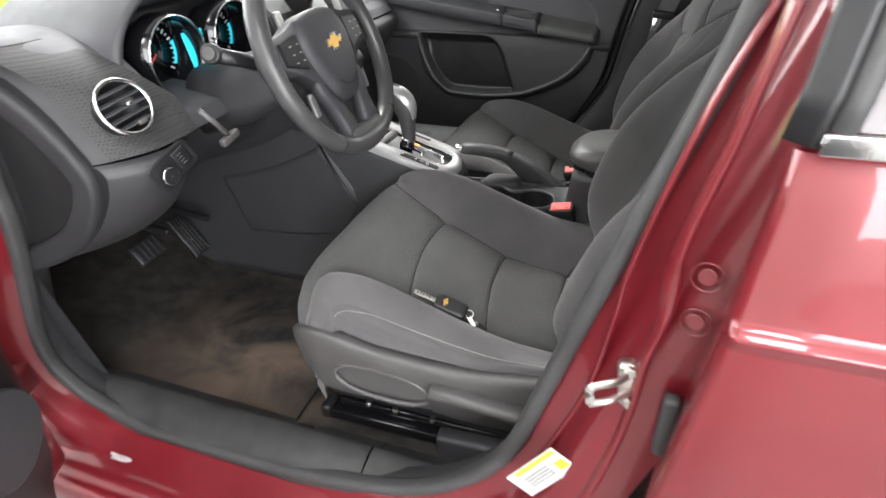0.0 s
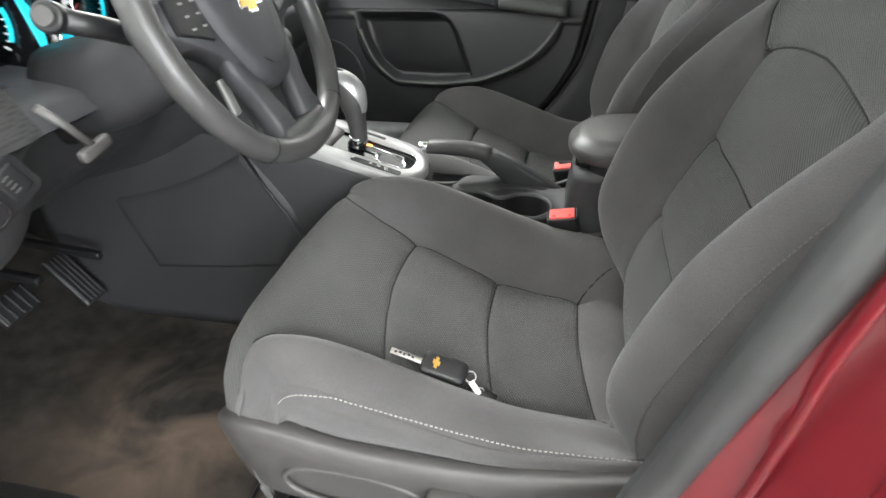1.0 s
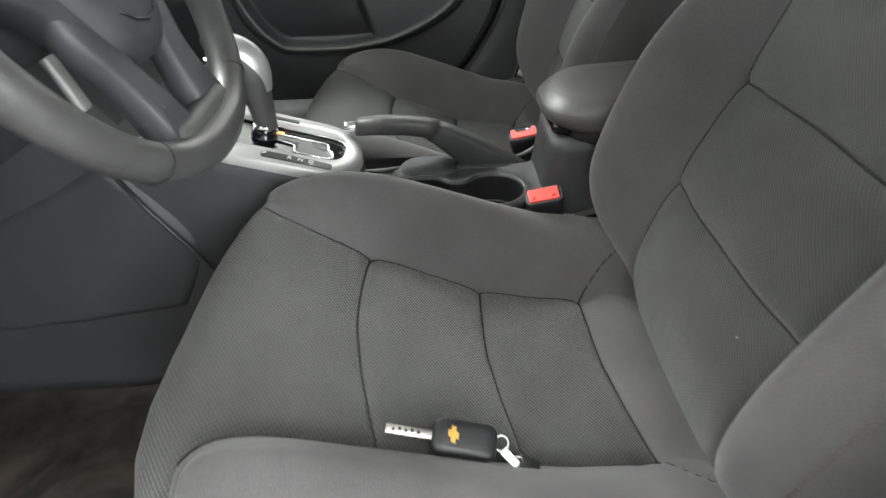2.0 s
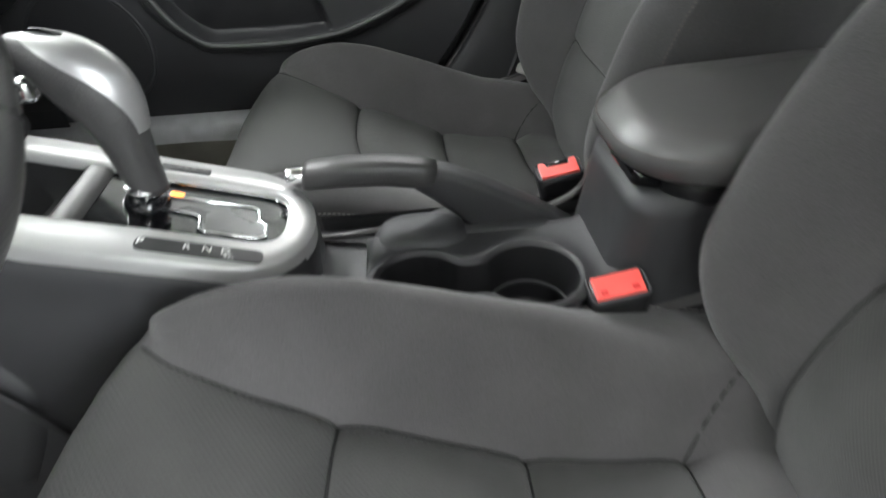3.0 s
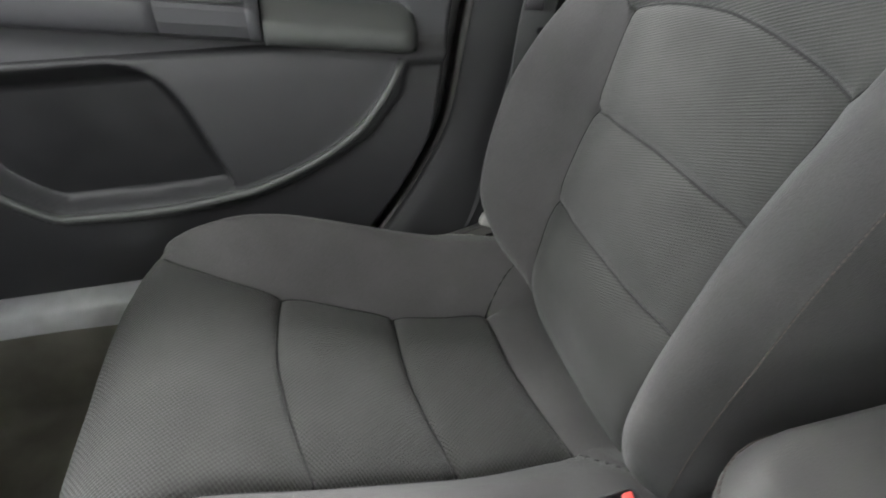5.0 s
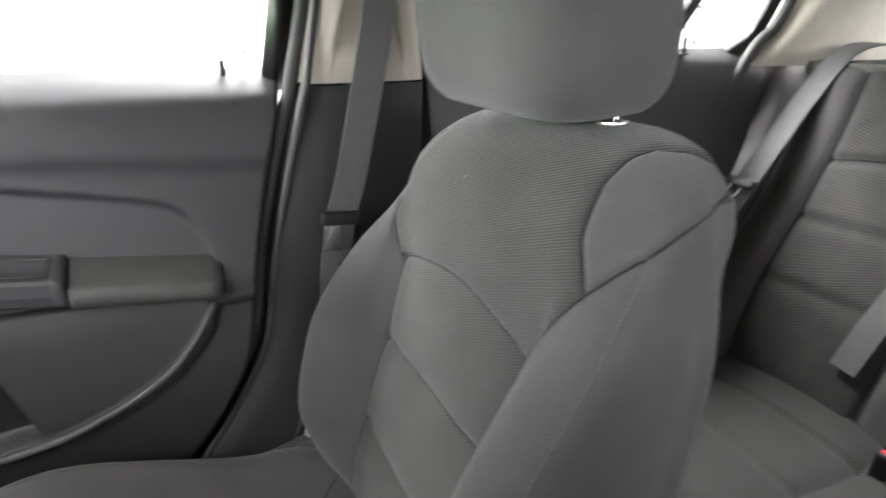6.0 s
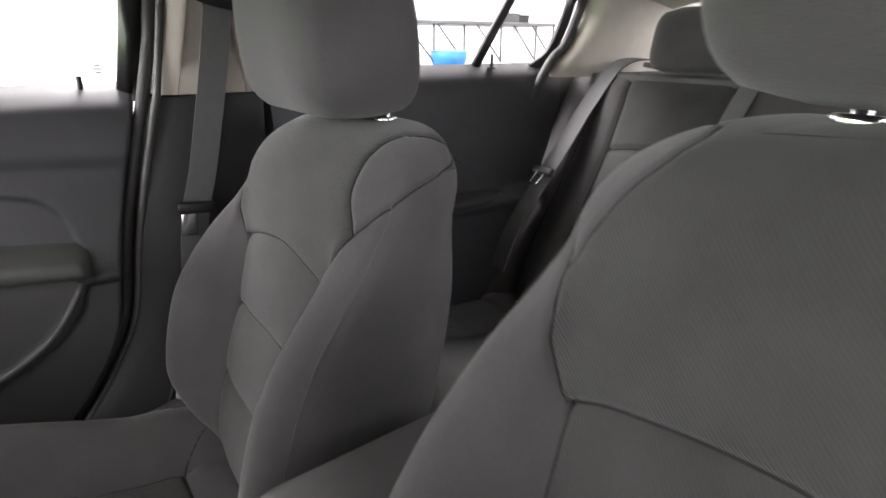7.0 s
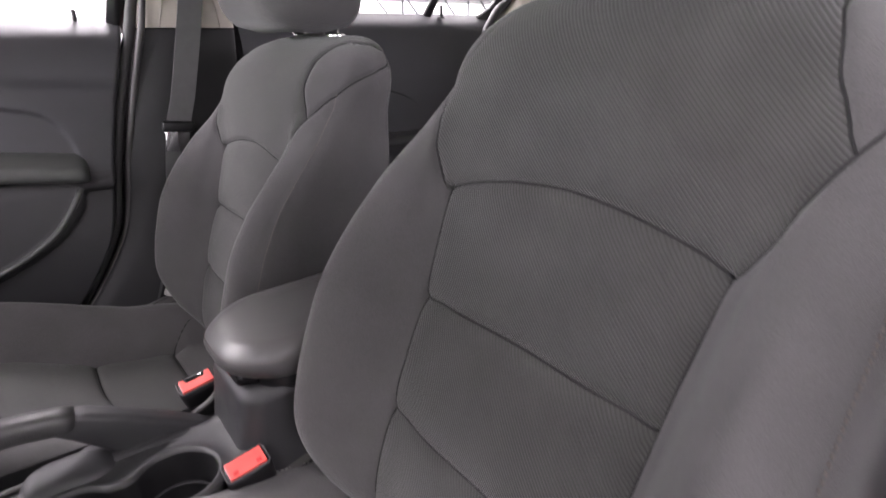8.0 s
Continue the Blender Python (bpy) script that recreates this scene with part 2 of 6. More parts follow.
def block(sx, sy, sz, bevel=0.004, centre=(0, 0, 0), segments=2):
    bm = bmesh.new()
    bmesh.ops.create_cube(bm, size=1)
    bmesh.ops.scale(bm, vec=(sx, sy, sz), verts=bm.verts)
    if bevel:
        bmesh.ops.bevel(bm, geom=bm.edges[:], offset=bevel, segments=segments, affect="EDGES", profile=0.6)
    bmesh.ops.translate(bm, vec=centre, verts=bm.verts)
    for f in bm.faces:
        f.smooth = bevel > 0 and segments > 1
    return bm


def plate(outline, thick, bevel=0.002):
    """A flat plate in the xy plane from a list of (x, y), its top at z = 0."""
    bm = bmesh.new()
    top = [bm.verts.new((x, y, 0)) for x, y in outline]
    f = bm.faces.new(top)
    r = bmesh.ops.extrude_face_region(bm, geom=[f])
    bmesh.ops.translate(bm, vec=(0, 0, -thick), verts=[v for v in r["geom"] if isinstance(v, bmesh.types.BMVert)])
    bmesh.ops.recalc_face_normals(bm, faces=bm.faces)
    if bevel:
        es = [e for e in bm.edges if abs(e.calc_face_angle(0)) > 0.9]
        bmesh.ops.bevel(bm, geom=es, offset=bevel, segments=2, affect="EDGES", profile=0.6)
    return bm


def cyl(r, h, n=24, bevel=0.0, r2=None):
    bm = bmesh.new()
    bmesh.ops.create_cone(bm, cap_ends=True, segments=n, radius1=r, radius2=r if r2 is None else r2, depth=h)
    if bevel:
        bmesh.ops.bevel(bm, geom=[e for e in bm.edges if abs(e.calc_face_angle(0)) > 0.9], offset=bevel, segments=2, affect="EDGES", profile=0.6)
    for f in bm.faces:
        f.smooth = len(f.verts) == 4
    return bm


def torus(R, r, nR=48, nr=10, squash=1.0):
    rows = []
    for i in range(nR):
        a = 2 * math.pi * i / nR
        rows.append([((R + r * math.cos(b)) * math.cos(a), (R + r * math.cos(b)) * math.sin(a), squash * r * math.sin(b)) for b in (2 * math.pi * j / nr for j in range(nr))])
    return grid_mesh("ring", rows, True, True)


# ---- front seats ----
def bump_at(x, c, w):
    return math.exp(-((x - c) / w) ** 2)


def lerp_table(table, x):
    """A smooth curve through a table, with no overshoot."""
    xs, ys = [r[0] for r in table], [r[1] for r in table]
    if x <= xs[0]:
        return ys[0]
    if x >= xs[-1]:
        return ys[-1]
    n = len(xs)
    d = [(ys[i + 1] - ys[i]) / (xs[i + 1] - xs[i]) for i in range(n - 1)]

    def slope(i):
        if i == 0:
            return d[0]
        if i == n - 1:
            return d[-1]
        return 0.0 if d[i - 1] * d[i] <= 0 else 2 * d[i - 1] * d[i] / (d[i - 1] + d[i])
    k = 0
    while x > xs[k + 1]:
        k += 1
    h = xs[k + 1] - xs[k]
    u = (x - xs[k]) / h
    return (2 * u ** 3 - 3 * u * u + 1) * ys[k] + (u ** 3 - 2 * u * u + u) * h * slope(k) + (3 * u * u - 2 * u ** 3) * ys[k + 1] + (u ** 3 - u * u) * h * slope(k + 1)


CUSHION = [(0.115, -0.045), (0.062, -0.012), (0.0, 0.0), (-0.070, 0.006), (-0.137, 0.022), (-0.205, 0.047), (-0.276, 0.076), (-0.345, 0.100), (-0.405, 0.112),
           (-0.455, 0.104), (-0.490, 0.074), (-0.508, 0.028), (-0.508, -0.022), (-0.492, -0.070)]


INNER, LOW_SIDE, OUT_SIDE = 1, 1.0, 1.0


SEW = (0.0, 1.8, 3.8, 5.9, 13.0)


def sewn_row(c, v):
    """Row of a cross seam at v from -1 to 1 across: arched towards the front, a little askew."""
    return c if c in (0.0, 13.0) else c + (0.10 + 0.03 * c) * (1 - v * v) + 0.20 * v


def cushion_point(s, q):
    """A point of the cushion's skin. s: along its middle line from the back; q: from -1 to 1 across, side skirts included."""
    x, z = spline(CUSHION, s)
    x2, z2 = spline(CUSHION, min(s + 0.02, 13))
    x1, z1 = spline(CUSHION, max(s - 0.02, 0))
    n = Vector((z1 - z2, 0, x2 - x1)) * -1
    n.normalize()
    if n.z < -0.2:
        n = -n
    front = min(max((s - 6.0) / 3.0, 0.0), 1.0)
    nose = min(max((s - 8.5) / 3.0, 0.0), 1.0)
    raise_ = lerp_table([(0, 0.060), (1, 0.064), (2, 0.070), (4, 0.088), (5, 0.090), (6, 0.087), (7, 0.074), (8, 0.049), (9, 0.024), (10, 0.009), (11, 0.002), (12, 0.0)], s) * (LOW_SIDE if q * INNER > 0 else OUT_SIDE)
    wide = 0.262 - 0.004 * front
    seam = lerp_table([(0, 0.125), (2, 0.130), (4, 0.135), (6, 0.147), (7, 0.153), (8, 0.168), (8.6, 0.188), (9.2, 0.216), (9.8, 0.240), (13, 0.246)], s)
    a = abs(q)
    low = -0.025
    # across: flat insert, bolster crest, outer stitch line, skirt
    crest = max(0.205, seam + 0.35 * (wide - seam))
    ky = [0.0, seam * 0.5, seam, seam + (crest - seam) * 0.55, crest, crest + 0.61 * (wide - crest), crest + 0.93 * (wide - crest), wide, wide - 0.006]
    edge = lerp_table([(0, 0.050), (2, 0.060), (4, 0.050), (6, 0.010), (7, -0.008), (8, -0.024), (10, -0.030), (13, -0.030)], s) * (1.0 if q * INNER < 0 or INNER > 0 else 0.8)
    worn = OUT_SIDE < 1.0 and q * INNER < 0
    edge = lerp_table([(0, 0.130), (1, 0.110), (2, 0.083), (3, 0.066), (4, 0.052), (6, 0.032), (7, 0.019), (8, 0.0), (9, -0.02), (10, -0.03)], s) if worn else min(edge, raise_ * 0.8)
    rise = raise_ * lerp_table([(6.2, 0.0), (8.0, 0.25), (9.0, 0.6)], s) * (0.6 if worn else 1.0)
    kh = [0.0, 0.002 + 0.18 * rise, 0.006 + rise, max(raise_ * 0.72, rise + 0.6 * (raise_ - rise)), raise_, edge + 0.50 * (raise_ - edge), edge - (0.010 if worn else 0.016), (edge - 0.022 if worn else min(low * 0.2, edge - 0.040)), (edge - 0.030 if worn else low - 0.060)]
    t = a * 8
    yy, hh = spline(list(zip(ky, kh)), t)
    groove = -(0.009 * bump_at(yy, seam, 0.0050) + 0.006 * bump_at(yy, seam, 0.020)) * lerp_table([(1.5, 0.0), (2.0, 1.0), (6.5, 1.0), (8.6, 0.12)], s) if a < 0.5 else 0.0
    groove -= 0.0035 * bump_at(t, 5.5, 0.12)
    if a <= 0.25:
        bounds = [sewn_row(c, q * 4) for c in SEW]
        groove -= sum(0.0050 * bump_at(s, c, 0.065) + 0.0045 * bump_at(s, c, 0.28) for c in bounds[1:4])
        k = max(i for i in range(4) if s >= bounds[i] - 1e-6 or i == 0)
        f = min(1.0, max(0.0, (s - bounds[k]) / (bounds[k + 1] - bounds[k])) * (1.6 if k == 3 else 1.0))
        groove += 0.005 * math.sin(math.pi * f) * math.cos(a * 2 * math.pi)
    elif a < 0.6:
        groove -= 0.0040 * bump_at(s, 1.8 + 0.2 * (1 if q > 0 else -1) - 0.62 * (t - 2), 0.09)
    pull = (0.092 if worn else 0.055) * front * (yy / wide) ** 3.6
    drop = min(hh, 0.0)
    up = hh - drop + groove
    p = Vector((x + pull, 0, z)) + n * up
    p.z += drop - 0.035 * nose * (yy / wide) ** 6
    p.y = math.copysign(yy, q) if q else 0.0
    if t > 6.6:
        p.z = p.z * (1 - (t - 6.6) / 1.4) + lerp_table([(0, 0.100), (2, 0.060), (4, 0.038), (6, 0.040), (7, 0.046), (8, 0.056), (9, 0.034), (10, 0.004), (13, -0.075)], s) * ((t - 6.6) / 1.4)
    return p


BACK = [(0.088, -0.045), (0.064, 0.055), (0.092, 0.168), (0.142, 0.291), (0.188, 0.408), (0.217, 0.500), (0.238, 0.562), (0.262, 0.600), (0.310, 0.620), (0.400, 0.606)]


RECLINE = 0.0


def back_point(s, q):
    """A point of the backrest's skin: s up the middle line and over the rounded top, q from -1 to 1 across, wrapping round to the rear."""
    if s <= 5.2:
        return back_section(s, q)
    p = back_section(5.2, q)
    turn = min(1.0, (s - 5.2) / 3.8) * math.pi / 2
    c, up = max(math.cos(turn), 0.0), math.sin(turn)
    rear = 0.392 - RECLINE * 0.5
    z = p.z + 0.106 * up ** 0.85
    return Vector((rear + (p.x + 0.30 * (z - p.z) - rear) * c ** 0.9, p.y * (0.42 + 0.58 * c), z))


def back_section(s, q):
    """A point of the backrest below its rounded top."""
    a = abs(q)
    t = a * 9
    bow = 0.030 * bump_at(s, 4.0, 0.9) * (1 - min(t / 2, 1) ** 2)
    x, z = spline(BACK, s)
    z += bow
    x += bow * 0.4
    prot = lerp_table([(0, -0.040), (0.5, -0.018), (1, 0.019), (2, 0.074), (3, 0.085), (4, 0.052), (4.7, 0.014), (5.3, 0.0), (9, 0.0)], s)
    seam = lerp_table([(0, 0.140), (2, 0.143), (3, 0.147), (4, 0.158), (4.6, 0.166), (5.3, 0.168), (6.5, 0.160), (9, 0.115)], s)
    wide = lerp_table([(0, 0.195), (0.5, 0.222), (1, 0.243), (2, 0.263), (3, 0.266), (4, 0.260), (5, 0.241), (6, 0.232), (7, 0.218), (8, 0.188), (9, 0.165)], s)
    depth = lerp_table([(0, 0.14), (2, 0.165), (4, 0.150), (6, 0.140), (7, 0.125), (8, 0.08), (9, 0.012)], s)
    up = lerp_table([(3.7, 0.0), (5.3, 1.0)], s)
    flat = 1.0
    cy = wide - 0.045 + 0.012 * up
    ky = [0.0, seam * 0.5, seam, seam + (cy - seam) * 0.5, cy, wide - 0.012, wide, wide - 0.004, wide - 0.03, 0.0]
    kx = [0.0, 0.0, 0.004, -prot * 0.55 + 0.010 * up * flat, -prot + 0.024 * up * flat, -prot * 0.72 + 0.01 + 0.036 * up * flat, 0.030 - prot * 0.2 + 0.044 * up * flat, depth * 0.75 + 0.01, depth + 0.008, depth + 0.012]
    yy, dx = spline(list(zip(ky, kx)), t)
    yy = max(yy, 0.0)
    groove = 0.007 * bump_at(yy, seam, 0.0055) * (1 - lerp_table([(3.9, 0), (4.1, 1)], s)) if t < 3 else 0.0
    groove += 0.0030 * bump_at(t, 5.0, 0.12)
    if t <= 2:
        groove += sum(0.0050 * bump_at(s, c, 0.045) + 0.0040 * bump_at(s, c, 0.17) for c in (2.0, 3.0, 4.0))
        groove -= 0.004 * abs(math.sin(math.pi * min(s, 4.0))) * math.cos(t / 2 * math.pi / 2)
    x -= RECLINE * max(0.0, z - 0.10)
    return Vector((x + dx + groove, math.copysign(yy, q) if q else 0.0, z))


def panel_edge(s):
    """Across-place of the upper panel's sewn edge at row s."""
    if s <= 5.0:
        return lerp_table([(4.0, 2.0), (4.3, 2.35), (4.65, 3.05), (5.0, 3.9)], s)
    return lerp_table([(5.0, 3.9), (5.15, 3.55), (5.4, 3.2), (6.05, 2.65), (6.7, 2.8), (7.2, 3.35), (7.55, 3.95), (7.85, 5.0)], s)


def patch_edge(s):
    """Across-place of the shoulder patch's outer sewn edge at row s."""
    return lerp_table([(5.0, 3.9), (5.25, 4.45), (5.6, 5.2), (6.0, 6.1), (6.35, 7.0), (6.7, 7.65), (7.1, 7.7), (7.5, 7.3), (7.75, 6.5), (7.85, 5.0)], s)


def shoulder_seams(side):
    """The sewn lines of one shoulder, as points of the plain skin."""
    edge = [back_point(4.0 + 3.85 * i / 100, side * panel_edge(4.0 + 3.85 * i / 100) / 9) for i in range(101)]
    low = [back_point(5.0 + 2.85 * i / 80, side * patch_edge(5.0 + 2.85 * i / 80) / 9) for i in range(81)]
    return edge, low


def sewn(s, q, lines):
    """A point of the skin, drawn in a little beside the sewn lines."""
    p = back_point(s, q)
    if s < 3.7:
        return p
    d = min(float(np.min(np.linalg.norm(ln - np.array(p), axis=1))) for ln in lines)
    if d > 0.012:
        return p
    du = back_point(min(s + 0.05, 9), q) - back_point(s - 0.05, q)
    dv = back_point(s, q + 0.005) - back_point(s, q - 0.005)
    n = du.cross(dv)
    if n.length < 1e-9:
        return p
    n.normalize()
    if (n.x if abs(q) * 9 < 4.6 else n.dot(Vector((0.30 - p.x, -p.y, -0.05)))) < 0:
        n = -n
    return p + n * (0.0035 * math.exp(-(d / 0.0045) ** 2) * min(1.0, (s - 3.7) / 0.3))


def eased(n):
    return [0.5 - 0.5 * math.cos(math.pi * i / n) for i in range(n + 1)]


def seam_line(parent, pts):
    """A dark sewn line at the bottom of a crease."""
    pts = [Vector(p) for p in pts]
    keep = [pts[0]]
    for p in pts[1:]:
        if (p - keep[-1]).length > 0.003:
            keep.append(p)
    part("seam", sweep("seam", keep, circle(0.0014, 6)), SEAM, parent)


def skin(fn, ss, qs, lift=0.0):
    return [[fn(s, q) for q in qs] for s in ss]


def qrange(t0, t1, n, top):
    return [(t0 + (t1 - t0) * i / n) / top for i in range(n + 1)]


def stitches(name, pts, parent, size=0.0009, gap=0.0060, material=None):
    """A row of short thread stitches along a path, as one part."""
    pts = [Vector(p) for p in pts]
    verts, faces, carry = [], [], 0.0
    for a, b in zip(pts, pts[1:]):
        d = b - a
        ln = d.length
        if ln < 1e-6:
            continue
        d /= ln
        side = d.cross(Vector((0, 0, 1)))
        side = side.normalized() if side.length > 1e-4 else Vector((0, 1, 0))
        u = side.cross(d)
        while carry < ln:
            p = a + d * carry
            q = p + d * gap * 0.62
            k = len(verts)
            for c in (p, q):
                verts += [c + side * size, c + u * size, c - side * size, c - u * size]
            faces += [(k, k + 1, k + 5, k + 4), (k + 1, k + 2, k + 6, k + 5), (k + 2, k + 3, k + 7, k + 6), (k + 3, k, k + 4, k + 7), (k, k + 3, k + 2, k + 1), (k + 4, k + 5, k + 6, k + 7)]
            carry += gap
        carry -= ln
    return part(name, mesh_of(name, verts, faces, False), material or STITCH, parent, "" if material else "pale grey contrast stitching")


def front_seat(m, label, driver, upright):
    """A front seat; upright: how far its back leans forward per metre of height."""
    global RECLINE, INNER, LOW_SIDE, OUT_SIDE
    RECLINE, INNER, LOW_SIDE, OUT_SIDE = upright, (1 if driver else -1), (1.0 if driver else 0.50), (0.60 if driver else 1.0)
    fabric = RIB_STEEP if driver else RIB_UP
    seat = thing("front_seat", label, "car seat", m, "front seats")
    # cushion: insert panels between the seams
    for name, s0, s1 in (("cushion_rear_strip", 0.0, 1.8), ("cushion_rear_panel", 1.8, 3.8), ("cushion_middle_panel", 3.8, 5.9), ("cushion_front_panel", 5.9, 13.0)):
        vs = (-1, -0.965, -0.92, -0.85, -0.75, -0.6, -0.4, -0.2, 0, 0.2, 0.4, 0.6, 0.75, 0.85, 0.92, 0.965, 1)
        rows = [[cushion_point(sewn_row(s0, v) + (sewn_row(s1, v) - sewn_row(s0, v)) * f, v * 0.25) for v in vs] for f in eased(24 if s1 < 13 else 44)]
        part(name, grid_mesh(name, rows), CLOTH if s0 == 0 else RIB_FLAT, seat)
    ss = [2.6 * i / 52 for i in range(53)] + [2.6 + 10.4 * i / 50 for i in range(1, 51)]
    for side in (-1, 1):
        qs = [side * v for v in qrange(2, 5.5, 18, 8)]
        part("cushion_bolster", grid_mesh("bolster", skin(cushion_point, ss, qs), flip=side < 0), CLOTH, seat)
        qs = [side * v for v in qrange(5.5, 8, 14, 8)]
        part("cushion_skirt", grid_mesh("skirt", skin(cushion_point, [s for s in ss if s < 9.7], qs), flip=side < 0), CLOTH, seat)
        outer = driver and side < 0
        line = [cushion_point(s, side * lerp_table([(4.0, 5.30), (6.0, 5.55), (7.0, 5.95), (8.4, 6.25)] if outer else [(6.0, 5.30), (8.4, 5.45)], s) / 8) + Vector((0, side * 0.001, 0.0012)) for s in np.linspace(0.5, 8.4, 92)]
        stitches("stitching", line, seat)
        seam_line(seat, [cushion_point(0.3 + 7.0 * i / 80, side * 0.985) + Vector((0, side * 0.002, 0)) for i in range(81)])
    for c in SEW[1:4]:
        seam_line(seat, [cushion_point(sewn_row(c, v), v * 0.25) for v in np.linspace(-1, 1, 41)])
    for c in (2.0, 3.0, 4.0):
        seam_line(seat, [back_point(c, v * 2 / 9) for v in np.linspace(-1, 1, 41)])
    # backrest
    for name, s0, s1 in (("back_lower_panel", 0.0, 2.0), ("back_middle_panel", 2.0, 3.0), ("back_lumbar_panel", 3.0, 4.0)):
        ss = [s0 + (s1 - s0) * (0.5 - 0.5 * math.cos(math.pi * i / 22)) for i in range(23)]
        qs = [v * 2 / 9 for v in (-1, -0.965, -0.92, -0.8, -0.6, -0.4, -0.2, 0, 0.2, 0.4, 0.6, 0.8, 0.92, 0.965, 1)]
        part(name, grid_mesh(name, skin(back_point, ss, qs)), fabric, seat)
    lines = [[np.array(ln) for ln in shoulder_seams(side)] for side in (-1, 1)]
    ss = [4.0 + 0.2 * f for f in eased(10)] + [4.2 + 0.8 * i / 16 for i in range(1, 17)] + [5.0 + 2.85 * i / 50 for i in range(1, 51)]
    across = [-1, -0.985, -0.965, -0.94, -0.9, -0.82, -0.7, -0.55, -0.4, -0.2]
    across += [0] + [-v for v in reversed(across)]
    rows = [[sewn(s, v * panel_edge(s) / 9, lines[0 if v < 0 else 1]) for v in across] for s in ss]
    part("back_upper_panel", grid_mesh("back_upper_panel", rows), fabric, seat)
    rows = [[sewn(7.85 + 1.15 * i / 20, t / 9, lines[0 if t < 0 else 1]) for t in np.linspace(-8, 8, 81)] for i in range(21)]
    part("back_top", grid_mesh("back_top", rows), fabric, seat)
    for side in (-1, 1):
        ln = lines[0 if side < 0 else 1]
        rows = []
        for f in [0.8 * i / 36 for i in range(37)] + [0.8 + 0.2 * i / 20 for i in range(1, 21)]:
            row = []
            for c in eased(20):
                s = f * (5.0 + (0.25 * c / 0.42 if c < 0.42 else 0.25 + 0.35 * (c - 0.42) / 0.58))
                t0 = panel_edge(min(s, 5.0))
                row.append(sewn(s, side * (t0 + c * (5.2 - t0)) / 9, ln))
            rows.append(row)
        part("back_bolster", grid_mesh("back_bolster", rows, flip=side < 0), CLOTH, seat)
        rows = []
        for f in [i / 44 for i in range(45)]:
            row = []
            for k in range(19):
                t = 5.2 + 2.8 * k / 18
                top = lerp_table([(5.2, 5.6), (6.1, 6.0), (6.95, 6.35), (8.0, 6.36)], t)
                row.append(sewn(f * top, side * t / 9, ln))
            rows.append(row)
        part("back_side_cover", grid_mesh("back_side_cover", rows, flip=side < 0), CLOTH, seat)
        ss = [5.0 + 2.85 * i / 56 for i in range(57)]
        rows = [[sewn(s, side * (panel_edge(s) + c * (patch_edge(s) - panel_edge(s))) / 9, ln) for c in eased(26)] for s in ss]
        part("shoulder_patch", grid_mesh("shoulder_patch", rows, flip=side < 0), CLOTH, seat)
        rows = [[sewn(s, side * (patch_edge(s) + c * (8 - patch_edge(s))) / 9, ln) for c in eased(14)] for s in [6.35 + 1.5 * i / 30 for i in range(31)]]
        part("shoulder_side", grid_mesh("shoulder_side", rows, flip=side < 0), fabric, seat)
        edge = [sewn(4.0 + 3.85 * i / 77, side * panel_edge(4.0 + 3.85 * i / 77) / 9, ln) for i in range(78)]
        low = [sewn(5.0 + 2.85 * i / 70, side * patch_edge(5.0 + 2.85 * i / 70) / 9, ln) for i in range(71)]
        seam_line(seat, edge[:21])
        seam_line(seat, edge[20:])
        seam_line(seat, low)
        seam_line(seat, [back_point(4.0 * i / 60, side * 2 / 9) for i in range(61)])
        seam_line(seat, [cushion_point(1.8 + 0.2 * side + (6.9 - 0.2 * side) * i / 80, side * 2 / 8) for i in range(81)])
        seam_line(seat, [cushion_point(1.8 + 0.2 * side - 0.62 * 2.4 * i / 20, side * (2 + 2.4 * i / 20) / 8) for i in range(21)])
        stitches("stitching", [back_point(0.3 + 5.25 * i / 80, side * 5.12 / 9) + Vector((-0.001, side * 0.001, 0)) for i in range(81)], seat, 0.0008, 0.005, THREAD)
    ss = [9.0 * i / 30 for i in range(31)]
    part("back_cover", grid_mesh("rear", [[back_point(s, q) for q in [-v for v in qrange(8, 9, 6, 9)] + qrange(9, 8, 6, 9)[1:]] for s in ss]), CLOTH, seat)
    # head restraint on two posts
    rows = []
    for i in range(21):
        f = i / 20
        edge = (1 - abs(2 * f - 1) ** 5) ** 0.5
        w = (0.126 if driver else 0.134) * (1 + 0.06 * math.sin(math.pi * f)) * (0.62 + 0.38 * edge)
        d = (0.092 + 0.006 * math.sin(math.pi * f)) * (0.40 + 0.60 * edge)
        cx = 0.318 - 0.5 * upright - 0.016 * f
        rows.append([(cx - d * math.copysign(abs(math.cos(a)) ** 0.42, math.cos(a)), w * math.copysign(abs(math.sin(a)) ** 0.42, math.sin(a)), 0.626 + (0.010 if driver else 0.0) + 0.21 * f) for a in (2 * math.pi * k / 48 for k in range(48))])
    part("head_restraint", capped("head_restraint", rows), CLOTH, seat)
    for y in (-0.070, 0.070):
        part("post", cyl(0.0065, 0.08, 16), CHROME, seat, "chrome post", pose(0.368 - 0.5 * upright, y, 0.618, 0, 8, 0))
        part("post_collar", cyl(0.018, 0.010, 20, 0.003), CHROME, seat, "chrome post collar", pose(0.368 - 0.5 * upright, y, 0.620, 0, 6, 0))
